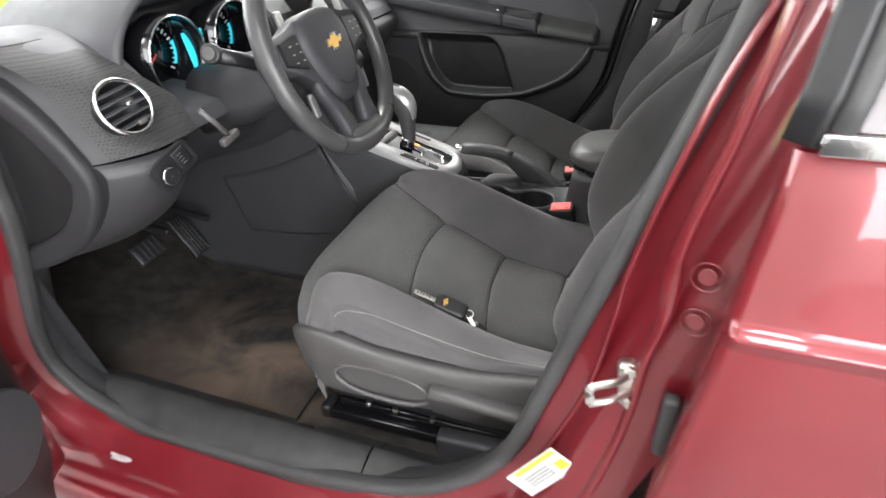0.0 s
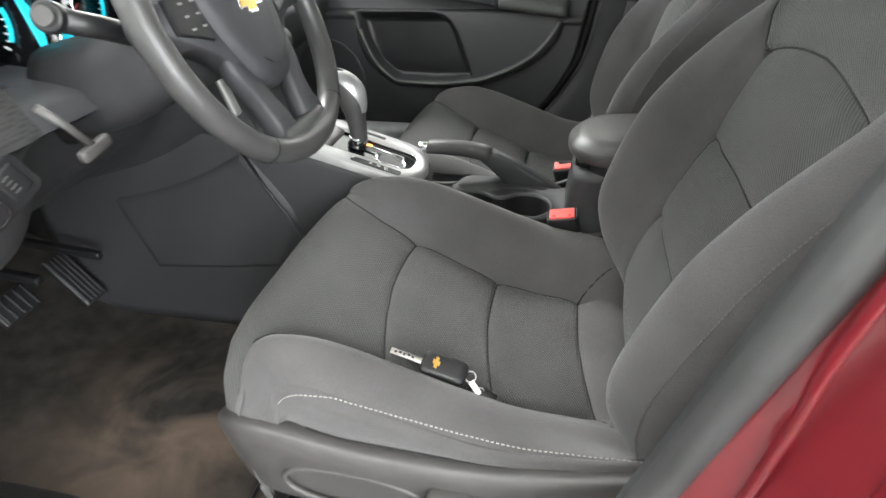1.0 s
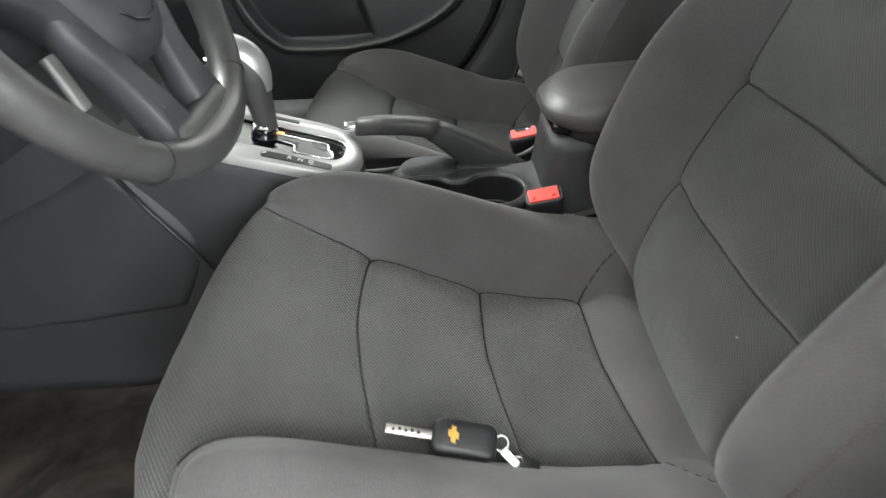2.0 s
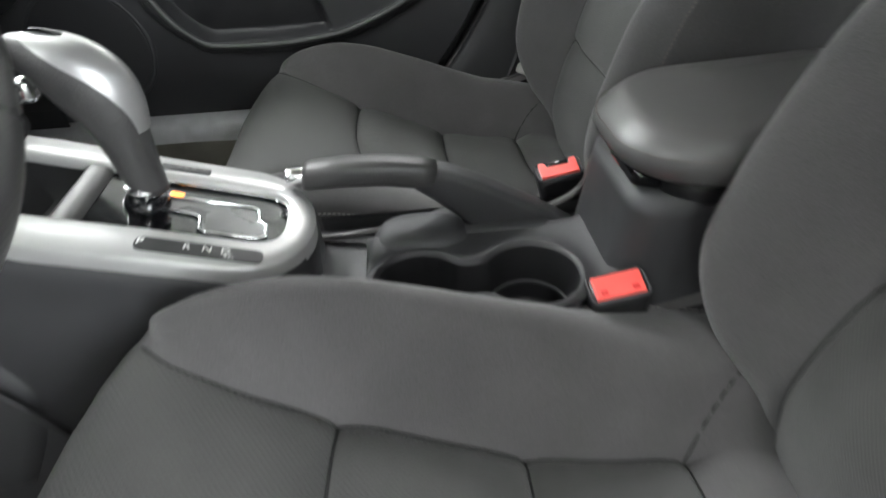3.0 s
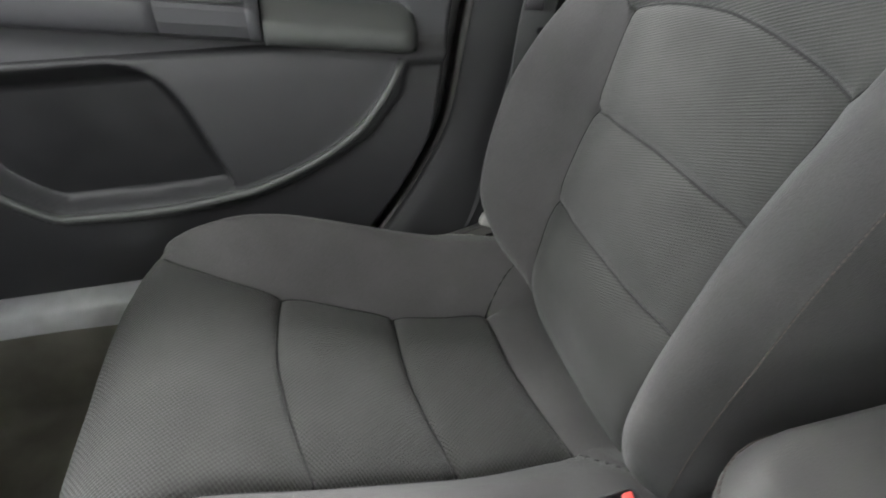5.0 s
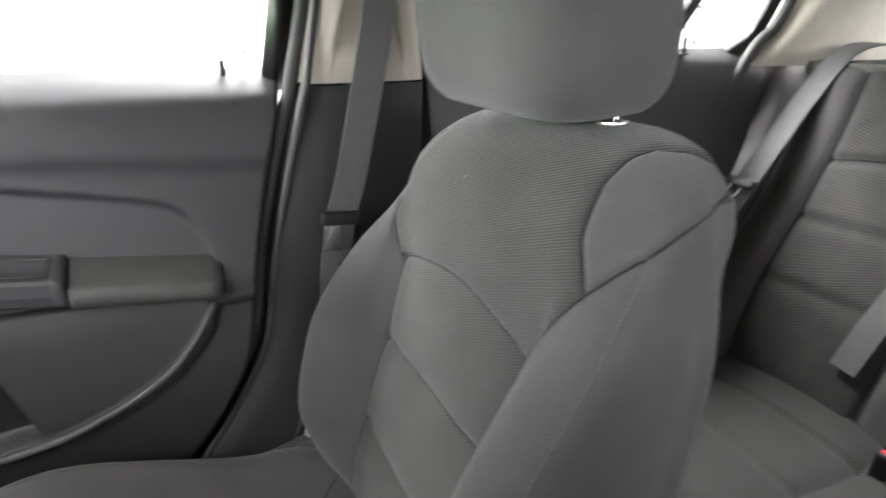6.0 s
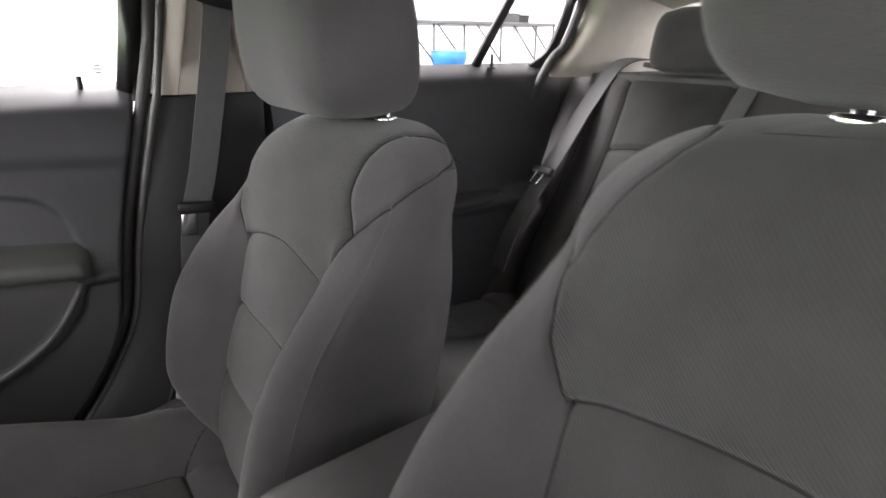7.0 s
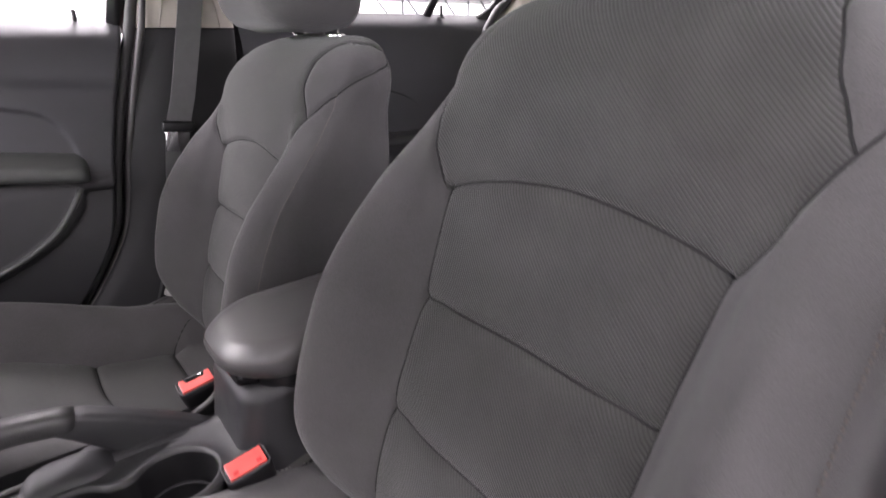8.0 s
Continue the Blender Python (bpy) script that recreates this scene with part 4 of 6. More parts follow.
rows = [[(x, p[0] + 0.03 * max(0.0, (x - 0.80) / 0.10) ** 2, p[1]) for p in smooth_path([(0.700, 0.765), (0.650, 0.768), (0.634, 0.780), (0.640, 0.796), (0.665, 0.802), (0.705, 0.806)], 20)] for x in np.linspace(0.40, 0.88, 24)]
part("arm_rest", capped("rear_arm", rows), PLASTIC, rear_door, "dark arm rest ledge")
part("trim_line", sweep("line", smooth_path([(0.40, 0.699, 0.945), (0.62, 0.699, 0.930), (0.73, 0.698, 0.905), (0.785, 0.697, 0.865), (0.80, 0.696, 0.815)], 30), circle(0.004, 8)), PLASTIC, rear_door)
part("lock_pin", cyl(0.0042, 0.034, 12, 0.0015), BLACK, rear_door, "", pose(0.905, 0.745, 1.125))
part("pin_collar", cyl(0.011, 0.004, 18, 0.001), SHIELD, rear_door, "", pose(0.905, 0.745, 1.108))
part("window_divider", sweep("divider", [(0.862, 0.772, 1.10), (0.905, 0.758, 1.18), (0.965, 0.735, 1.29), (1.0, 0.72, 1.36)], round_rect(0.020, 0.022, 0.005)), BLACK, rear_door)
part("window_frame", sweep("rear_frame", smooth_path([(1.060, 0.765, 1.10), (1.115, 0.755, 1.135), (1.150, 0.745, 1.20), (1.170, 0.730, 1.28), (1.16, 0.71, 1.36)], 24), round_rect(0.020, 0.028, 0.006)), BLACK, rear_door)
part("door_weatherstrip", sweep("rear_strip", smooth_path([(0.80, 0.700, 0.62), (0.93, 0.712, 0.88), (1.085, 0.724, 1.105), (1.145, 0.722, 1.16), (1.180, 0.712, 1.24), (1.195, 0.69, 1.34)], 40), circle(0.013, 10)), RUBBER, rear_door, "black rubber weatherstrip")
for nm, pts in (("window_pane", [(0.28, 0.778, 1.09), (0.86, 0.778, 1.09), (0.995, 0.72, 1.36), (0.28, 0.715, 1.38)]), ("quarter_pane", [(0.87, 0.778, 1.09), (1.07, 0.775, 1.09), (1.165, 0.735, 1.27), (1.15, 0.715, 1.36), (1.0, 0.715, 1.36)])):
    g = part(nm, mesh_of(nm, pts, [tuple(range(len(pts)))], False), WINDOW, rear_door)
    g.visible_shadow = False
part("door_skin", block(1.15, 0.03, 0.85, 0.01), RED, rear_door, "dark red outer skin", pose(0.72, 0.86, 0.65))

# rear quarter trims, beige
for side in (1, -1):
    rows = []
    for i in range(20):
        z = 1.080 + 0.315 * i / 19
        x0 = lerp_table([(1.10, 1.10), (1.16, 1.158), (1.24, 1.195), (1.40, 1.21)], z)
        rows.append([(p[0], side * p[1], z) for p in smooth_path([(x0, 0.735), (x0 + 0.012, 0.708 - 0.2 * (z - 1.1)), (x0 + 0.06, 0.690 - 0.3 * (z - 1.1)), (x0 + 0.22, 0.66 - 0.35 * (z - 1.1)), (x0 + 0.65, 0.625 - 0.4 * (z - 1.1))], 24)])
    quarter = part("quarter_trim", grid_mesh("quarter", rows, flip=side < 0), BEIGE, None, "beige plastic rear quarter trim")
    tagged(quarter, category="car pillar", kind="structure")

# Added panels that keep outside light from leaking onto the bench sides.
for side in (-1, 1):
    panel = part("leak_block_panel", block(0.62, 0.016, 0.62, 0.004), PLASTIC, None, "dark panel added beside the rear bench to block light", pose(1.42, side * 0.748, 0.80))
    tagged(panel, category="trim", kind="structure")

# ---- rear bench ----
rear_seat = thing("rear_seat", "dark grey cloth rear bench with horizontal seams", "car seat")
REAR = [(0.925, 0.46), (0.945, 0.56), (0.996, 0.666), (1.077, 0.787), (1.143, 0.899), (1.195, 1.01), (1.225, 1.068), (1.265, 1.093), (1.32, 1.09)]


def rear_point(s, y, lo, hi):
    x, z = spline(REAR, s)
    f = (y - lo) / (hi - lo)
    edge = min(f, 1 - f) * (hi - lo)
    d = 0.009 * (1 - math.exp(-(edge / 0.010) ** 2))
    if 0.24 < lo < 0.3:
        arch = 0.016 * bump_at(s, 4.0, 0.7) * (1 - (2 * f - 1) ** 2)
        z += arch
        d -= sum(0.013 * bump_at(s, c, 0.06) for c in (2.0, 3.0, 4.0))
    elif lo > 0.5:
        d += 0.030 * math.sin(math.pi * f) * (1 - min(s / 8, 1))
    out = 0.036 * min(s / 7, 1) * lerp_table([(0.255, 0.0), (0.514, 1.0), (0.628, 0.45), (0.8, 0.0)], y)
    return (x - d, y + out, z)


for name, lo, hi, m_ in (("back_insert", 0.255, 0.515, RIB_UP), ("back_wing", 0.513, 0.630, CLOTH), ("back_side", 0.626, 0.800, CLOTH), ("back_middle", -0.255, 0.255, CLOTH), ("back_insert", -0.515, -0.255, CLOTH), ("back_wing", -0.735, -0.515, CLOTH)):
    f = [0.5 - 0.5 * math.cos(math.pi * i / 20) for i in range(21)]
    part(name, grid_mesh(name, [[rear_point(8 * i / 90, lo + (hi - lo) * v, lo, hi) for v in f] for i in range(91)], flip=True), m_, rear_seat)
for c in (2.0, 3.0, 4.0):
    seam_line(rear_seat, [Vector(rear_point(c, y, 0.255, 0.515)) + Vector((-0.0012, 0, 0)) for y in np.linspace(0.257, 0.513, 30)])
for y in (0.255, 0.514, 0.628):
    seam_line(rear_seat, [Vector(rear_point(7 * i / 60, y, 0.0, 2.0)) + Vector((0.004, 0, 0)) for i in range(61)])
part("back_frame", grid_mesh("frame", [[(spline(REAR, 8 * i / 20)[0] + 0.012, y, spline(REAR, 8 * i / 20)[1] - 0.004) for y in (-0.80, 0.80)] for i in range(21)]), BLACK, rear_seat)
RCUSH = [(0.965, 0.515), (0.93, 0.492), (0.86, 0.478), (0.78, 0.482), (0.68, 0.496), (0.58, 0.515), (0.50, 0.520), (0.455, 0.495), (0.440, 0.44), (0.45, 0.30)]
for lo, hi in ((-0.70, -0.30), (-0.30, 0.19), (0.19, 0.53), (0.53, 0.72)):
    rows = []
    for i in range(70):
        s = 9 * i / 69
        x, z = spline(RCUSH, s)
        z -= sum(0.010 * bump_at(s, c, 0.06) for c in (2.2, 4.1))
        rows.append([(x, lo + (hi - lo) * v, z - 0.010 * math.exp(-(min(v, 1 - v) * (hi - lo) / 0.012) ** 2) + 0.012 * math.sin(math.pi * v)) for v in [0.5 - 0.5 * math.cos(math.pi * j / 18) for j in range(19)]])
    part("cushion", grid_mesh("rear_cushion", rows, flip=False), RIB_FLAT if lo in (0.19, -0.30) else CLOTH, rear_seat)
rows = []
for i in range(15):
    f = i / 14
    e = (1 - abs(2 * f - 1) ** 4) ** 0.5
    w, d = 0.125 * (0.6 + 0.4 * e), 0.062 * (0.35 + 0.65 * e)
    rows.append([(1.245 + 0.03 * f - d * math.copysign(abs(math.cos(a)) ** 0.6, math.cos(a)), 0.375 + w * math.copysign(abs(math.sin(a)) ** 0.5, math.sin(a)), 1.098 + 0.155 * f) for a in (2 * math.pi * k / 36 for k in range(36))])
part("head_restraint", capped("rear_head", rows), CLOTH, rear_seat)
shelf = part("parcel_shelf", block(0.55, 1.56, 0.02, 0.004), mat("grey_parcel_shelf", (0.11, 0.11, 0.108), 0.9, bump=0.4), None, "grey carpeted parcel shelf behind the rear bench", pose(1.50, 0, 1.080))
tagged(shelf, category="parcel shelf", kind="structure")

rear_belt = thing("seat_belt", "grey rear seat belt lying across the backrest", "seat belt")
strap("webbing", [(1.40, 0.560, 1.118), (1.30, 0.592, 1.128), (1.238, 0.616, 1.104), (1.160, 0.624, 1.020), (1.082, 0.618, 0.938), (0.995, 0.612, 0.842), (0.925, 0.610, 0.765), (0.870, 0.612, 0.69), (0.84, 0.62, 0.60)], 0.052, (0, 1, 0.05), rear_belt)
part("tongue_grip", block(0.014, 0.066, 0.022, 0.005), PLASTIC2, rear_belt, "", pose(0.982, 0.612, 0.850, 0, 45, 0))
part("tongue", sweep("tongue", [(0.982 - 0.707 * d - 0.002, 0.612 + y, 0.850 - 0.707 * d + 0.002) for d, y in ((0.008, -0.013), (0.046, -0.013), (0.046, 0.013), (0.008, 0.013))], circle(0.0036, 8), True), CHROME, rear_belt, "chromed belt tongue")
part("belt_exit", block(0.06, 0.075, 0.012, 0.003), SHIELD, rear_belt, "grey belt outlet", pose(1.285, 0.50, 1.112, 0, 8, 0))
mid_belt = thing("seat_belt", "grey centre rear seat belt over the backrest", "seat belt")
strap("webbing", [(1.31, 0.215, 1.12), (1.225, 0.215, 1.10), (1.15, 0.238, 0.96), (1.07, 0.262, 0.82), (0.98, 0.285, 0.69), (0.93, 0.30, 0.58)], 0.047, (0.1, 1, 0.2), mid_belt)

# ---- centre console ----
CY = -0.035
console = thing("center_console", "dark grey centre console with silver shift surround and cup holders", "car console")


def plate_z(x):
    return 0.654 + (-0.382 - x) * 0.29


rows = []
for x in list(np.linspace(-1.15, -0.315, 40)):
    top = plate_z(x) - 0.013 if x > -0.62 else plate_z(-0.62) - 0.013 + 0.15 * (-0.62 - x)
    pit = 0.045 if -0.570 < x < -0.512 else 0.0
    w = 0.083 + 0.020 * min(1, max(0, (-0.45 - x) / 0.3))
    c = 1.0 if x < -0.34 else math.sqrt(max(0.0, 1 - ((x + 0.34) / 0.026) ** 2)) * 0.4 + 0.6
    w *= c
    k = [(-w - 0.030, 0.28), (-w - 0.026, 0.42), (-w - 0.016, 0.53), (-w - 0.003, top - 0.045), (-w + 0.004, top - 0.006), (-w + 0.020, top), (-w + 0.032, top - pit), (w - 0.032, top - pit), (w - 0.020, top), (w - 0.004, top - 0.006), (w + 0.003, top - 0.045), (w + 0.016, 0.53), (w + 0.026, 0.42), (w + 0.030, 0.28)]
    rows.append([(x, CY + p[0], p[1]) for p in smooth_path(k, 56)])
part("console_body", capped("console", rows), PLASTIC, console)
# side panel seam of the footwell
part("panel_seam", sweep("seam", [(-0.645, CY - 0.098, 0.69), (-0.60, CY - 0.112, 0.62), (-0.54, CY - 0.120, 0.53), (-0.50, CY - 0.124, 0.46)], circle(0.0035, 6)), BLACK, console)
def tunnel_y(x, z):
    w = 0.083 + 0.020 * min(1, max(0, (-0.45 - x) / 0.3))
    return CY - w - lerp_table([(0.28, 0.030), (0.42, 0.026), (0.53, 0.016), (0.63, 0.005), (0.72, 0.0)], z)


rows = []
for v in np.linspace(0, 1, 24):
    xl, zl = -0.886 - 0.068 * v, 0.419 + 0.155 * v
    xr, zr = spline([(-0.592, 0.446), (-0.552, 0.556), (-0.640, 0.686)], 2 * v)
    row = []
    for u in np.linspace(0, 1, 36):
        x, z = xl + (xr - xl) * u, zl + (zr - zl) * u - 0.012 * math.sin(math.pi * u) * v
        e = min(1.0, min(u * 0.30, (1 - u) * 0.30, v * 0.17, (1 - v) * 0.17) / 0.010)
        row.append((x, tunnel_y(x, z) - 0.0005 - 0.007 * e * (2 - e), z))
    rows.append(row)
part("panel_gap", sweep("gap", [Vector(q) + Vector((0, 0.004, 0)) for q in rows[0] + [r[-1] for r in rows[1:]] + rows[-1][::-1][1:] + [r[0] for r in rows[::-1]][1:-1]], circle(0.0020, 6), True, (0, 1, 0)), BLACK, console)
part("tunnel_panel", grid_mesh("tunnel_panel", rows, flip=True), PLASTIC, console, "raised grey side panel in the footwell")
# silver surround with its opening
out, inn = [], []
for a in np.linspace(-math.pi / 2 + 1e-6, math.pi / 2 - 1e-6, 30):
    out.append((-0.372 + 0.064 * math.cos(a), 0.079 * math.sin(a)))
    inn.append((-0.378 + 0.046 * math.cos(a) ** 0.55, 0.042 * math.copysign(abs(math.sin(a)) ** 0.6, math.sin(a)) + 0.004))
out = [(-0.46, -0.080), (-0.54, -0.081), (-0.62, -0.079)][::-1] + out + [(-0.46, 0.080), (-0.54, 0.081), (-0.62, 0.079)]
inn = [(-0.43, -0.038), (-0.49, -0.040), (-0.565, -0.042)][::-1] + inn + [(-0.43, 0.046), (-0.49, 0.048), (-0.565, 0.050)]
rows = [[(x, CY + y, plate_z(x) - 0.016) for x, y in out], [(x, CY + y, plate_z(x) - 0.003) for x, y in out], [(x + (0.001 if x > -0.4 else 0), CY + y * 0.97, plate_z(x) + 0.001) for x, y in out],
        [(x, CY + y + (0.004 if y > 0 else -0.004), plate_z(x) + 0.0015) for x, y in inn], [(x, CY + y, plate_z(x) - 0.001) for x, y in inn], [(x, CY + y, plate_z(x) - 0.010) for x, y in inn]]
part("shift_surround", grid_mesh("surround", rows), SILVER, console, "silver painted shift surround")
part("surround_front", mesh_of("front", [(-0.62, CY - 0.079, plate_z(-0.62)), (-0.565, CY - 0.046, plate_z(-0.565) + 0.0015), (-0.565, CY + 0.054, plate_z(-0.565) + 0.0015), (-0.62, CY + 0.079, plate_z(-0.62))], [(0, 1, 2, 3)], False), SILVER, console)
rear_in = [(-0.492, -0.040)] + [p for p in inn if p[0] > -0.49] + [(-0.492, 0.048)]
part("gate_plate", mesh_of("gate", [(x, CY + y, plate_z(x) - 0.008) for x, y in rear_in], [tuple(range(len(rear_in)))], False), GLOSS, console, "gloss black selector plate")
part("gate_bezel", sweep("bezel", [(x, CY + y * 0.965, plate_z(x) - 0.0060) for x, y in rear_in], circle(0.0016, 8)), CHROME, console, "bright line round the selector plate")
part("tray_divider", grid_mesh("divider", [[(x, CY + y, plate_z(x) + dz) for y in np.linspace(-0.041, 0.049, 8)] for x, dz in ((-0.491, -0.012), (-0.4915, -0.003), (-0.496, -0.001), (-0.508, -0.002), (-0.513, -0.006), (-0.516, -0.050))]), SHIELD, console, "grey bar ahead of the selector plate")
part("front_tray", grid_mesh("tray", [[(x, CY + y, plate_z(x) + dz) for x, y, dz in ((x, -0.043, -0.006), (x, -0.040, -0.050), (x, 0.046, -0.050), (x, 0.051, -0.006))] for x in np.linspace(-0.568, -0.510, 6)], flip=True), BLACK, console, "black open tray")
TILT = math.degrees(math.atan(0.29))


def on_plate(x, y, dz=0.0, turn=0):
    return pose(x, CY + y, plate_z(x) + dz, 0, TILT, turn)


slot = [(-0.448, 0.021), (-0.448, 0.000), (-0.412, -0.001), (-0.406, -0.006), (-0.404, -0.022), (-0.398, -0.026), (-0.356, -0.025), (-0.350, -0.020), (-0.351, -0.004), (-0.358, 0.002), (-0.360, 0.018), (-0.366, 0.022)]
part("gate_slot", sweep("slot", [(x, CY + y, plate_z(x) - 0.0065) for x, y in slot], circle(0.0017, 8), True), CHROME, console, "stepped chrome edge of the selector gate")
part("gate_inlay", mesh_of("inlay", [(x, CY + y, plate_z(x) - 0.0072) for x, y in slot], [tuple(range(len(slot)))], False), mat("brushed_gate_metal", (0.060, 0.060, 0.060), 0.28, metal=0.2, var=0.2, bump=0.1), console, "brushed grey gate plate")
part("indicator_lamp", block(0.012, 0.007, 0.002, 0.0005), AMBER, console, "glowing amber position lamp", on_plate(-0.432, 0.024, -0.0055))
part("letter_strip", plate(round_rect(0.100, 0.017, 0.006), 0.002, 0.0005), BLACK, console, "black gear position strip", on_plate(-0.392, -0.061, 0.0025))
part("airbag_strip", plate(round_rect(0.045, 0.010, 0.002), 0.002, 0.0005), BLACK, console, "black strip with faint symbol", on_plate(-0.430, 0.060, 0.0025))


def lettering(text, size, m, parent, material, name="lettering"):
    d = bpy.data.curves.new(name, "FONT")
    d.body, d.size, d.align_x, d.align_y, d.extrude = text, size, "CENTER", "CENTER", 0.0002
    ob = new("tmp", d)
    me = bpy.data.meshes.new_from_object(ob.evaluated_get(bpy.context.evaluated_depsgraph_get()))
    bpy.data.objects.remove(ob)
    me.materials.clear()
    return part(name, me, material, parent, "", m)


for txt, x in (("P", -0.436), ("R", -0.402), ("N", -0.387), ("D", -0.373)):
    lettering(txt, 0.0105, on_plate(x, -0.060, 0.0030) @ pose(0, 0, 0, 0, 0, 0), console, WHITE)
lettering("+/-", 0.008, on_plate(-0.370, -0.0665, 0.0030), console, WHITE)
for dx in (-0.006, 0.0, 0.006):
    part("symbol_bar", block(0.004, 0.005, 0.0006, 0), SHIELD, console, "", on_plate(-0.430 + dx, 0.060, 0.0030))

# rear deck with joined cup holders
CUPS = ((-0.214, -0.084, 0.0440), (-0.109, -0.083, 0.0450))


def cup_outline():
    """The common outline of both cups with the open bridge between them."""
    pts = []
    for k, (cx, cy, r) in enumerate(CUPS):
        a = math.asin(0.019 / r)
        lo, hi = (a, 2 * math.pi - a) if k == 0 else (math.pi + a, 3 * math.pi - a)
        pts += [np.array((cx + r * math.cos(t), cy + r * math.sin(t))) for t in np.linspace(lo, hi, 48)]
    for _ in range(3):
        pts = [(pts[i - 1] + 2 * pts[i] + pts[(i + 1) % len(pts)]) / 4 for i in range(len(pts))]
    return pts


def deck_z(x):
    return 0.586 + 0.030 * min(1.0, max(0.0, (x + 0.060) / 0.055)) ** 2


outline = cup_outline()
mid = np.array((-0.162, CY - 0.049))
rows = [[] for _ in range(14)]
for i, p in enumerate(outline):
    d = outline[(i + 1) % len(outline)] - outline[i - 1]
    n = np.array((d[1], -d[0])) / np.linalg.norm(d)
    w = p - mid
    k = min(((0.014 if w[0] > 0 else -0.266) - mid[0]) / w[0] if abs(w[0]) > 1e-6 else 9, ((0.012 if w[1] > 0 else CY - 0.108) - mid[1]) / w[1] if abs(w[1]) > 1e-6 else 9)
    far = mid + w * k
    if far[1] < mid[1]:
        far[1] = max(far[1], CY - 0.108 + 0.046 * min(1.0, max(0.0, (far[0] + 0.085) / 0.03)))
    foot = min((np.array(c[:2]) for c in CUPS), key=lambda c: np.linalg.norm(p - c))
    for j, (o, z) in enumerate(((None, 0.517), (-0.006, 0.518), (-0.004, 0.527), (-0.0005, 0.580), (0.0, 0.587), (0.002, 0.5925), (0.005, 0.5925), (0.010, 0.588))):
        q = foot if o is None else p + n * o
        rows[j].append((q[0], q[1], z if j < 4 else z + deck_z(q[0]) - 0.586))
    q0 = p + n * 0.010
    for j in range(5):
        q = q0 + (far - q0) * (j + 1) / 5
        rows[8 + j].append((q[0], q[1], deck_z(q[0]) - (0.008 if j == 4 else 0.0)))
    rows[13].append((far[0], far[1], 0.545))
part("cup_well", grid_mesh("cup_well", rows[:5], close_v=True), BLACK, console, "black joined cup wells")
part("deck", grid_mesh("deck", rows[4:], close_v=True), PLASTIC, console, "dark grey deck with two joined cup holders")
part("cup_mat", cyl(0.030, 0.003, 32, 0.001), SHIELD, console, "grey mat in the cup", pose(CUPS[1][0], CUPS[1][1], 0.5205))
for cx, cy, r in CUPS:
    part("cup_step", torus(r - 0.0055, 0.0022, 40, 6), PLASTIC, console, "", pose(cx, cy, 0.545))
part("front_ledge", block(0.062, 0.200, 0.012, 0.003), BLACK, console, "", pose(-0.292, CY, 0.549))
part("brake_well", block(0.250, 0.060, 0.006, 0.001), BLACK, console, "black well under the handbrake", pose(-0.145, 0.036, 0.548))
part("bin_rim", sweep("bin_rim", [(-0.284 + a, -0.071 + b, 0.556) for a, b in round_rect(0.042, 0.074, 0.006, 4)], circle(0.0022, 6), True), SHIELD, console, "paler grey rim of the small bin")
part("bin_floor", block(0.038, 0.070, 0.002, 0), BLACK, console, "", pose(-0.284, -0.071, 0.5558))
part("ledge_ridge", sweep("ridge", [(-0.322, 0.044, 0.560), (-0.28, 0.040, 0.564), (-0.24, 0.034, 0.572)], circle(0.004, 8)), SHIELD, console)
rows = []
for f in np.linspace(0, 1, 9):
    k = math.cos(f * math.pi / 2) ** 0.55
    rows.append([(-0.206 + 0.056 * (0.25 + 0.75 * k) * math.copysign(abs(math.cos(a)) ** 0.7, math.cos(a)), 0.004 + 0.038 * (0.25 + 0.75 * k) * math.copysign(abs(math.sin(a)) ** 0.7, math.sin(a)), 0.556 + 0.039 * math.sin(f * math.pi / 2)) for a in (2 * math.pi * q / 32 for q in range(32))])
part("brake_plinth", capped("plinth", rows), PLASTIC, console, "rounded hump ahead of the handbrake")
for side in (-1, 1):
    rows = [[(x, CY + side * p[0], p[1]) for p in smooth_path([(0.098, 0.575), (0.108, 0.560), (0.112, 0.50), (0.115, 0.28)], 14)] for x in np.linspace(-0.32, -0.075 if side < 0 else 0.40, 24)]
    part("deck_side", grid_mesh("deck_side", rows, flip=side > 0), PLASTIC, console)
# storage box with padded arm rest
rows = []
for i in range(14):
    z = 0.46 + 0.210 * i / 13
    f = i / 13
    x0 = -0.030 + lerp_table([(0, -0.035), (0.5, -0.012), (1, 0.002)], f)
    w = lerp_table([(0, 0.095), (0.4, 0.072), (1, 0.070)], f)
    rows.append([(x0 + (0.30 - x0) / 2 + p[0], CY + p[1], z) for p in round_rect(0.30 - x0, 2 * w, 0.028, 6)])
part("storage_box", capped("box", rows), PLASTIC, console)
part("box_rim", capped("rim", [[(0.150 + p[0] * k, CY + p[1] * k, z) for p in round_rect(0.312, 0.150, 0.040, 6)] for z, k in ((0.664, 0.95), (0.670, 0.985), (0.686, 0.985), (0.689, 0.97))]), BLACK, console)
rows = []
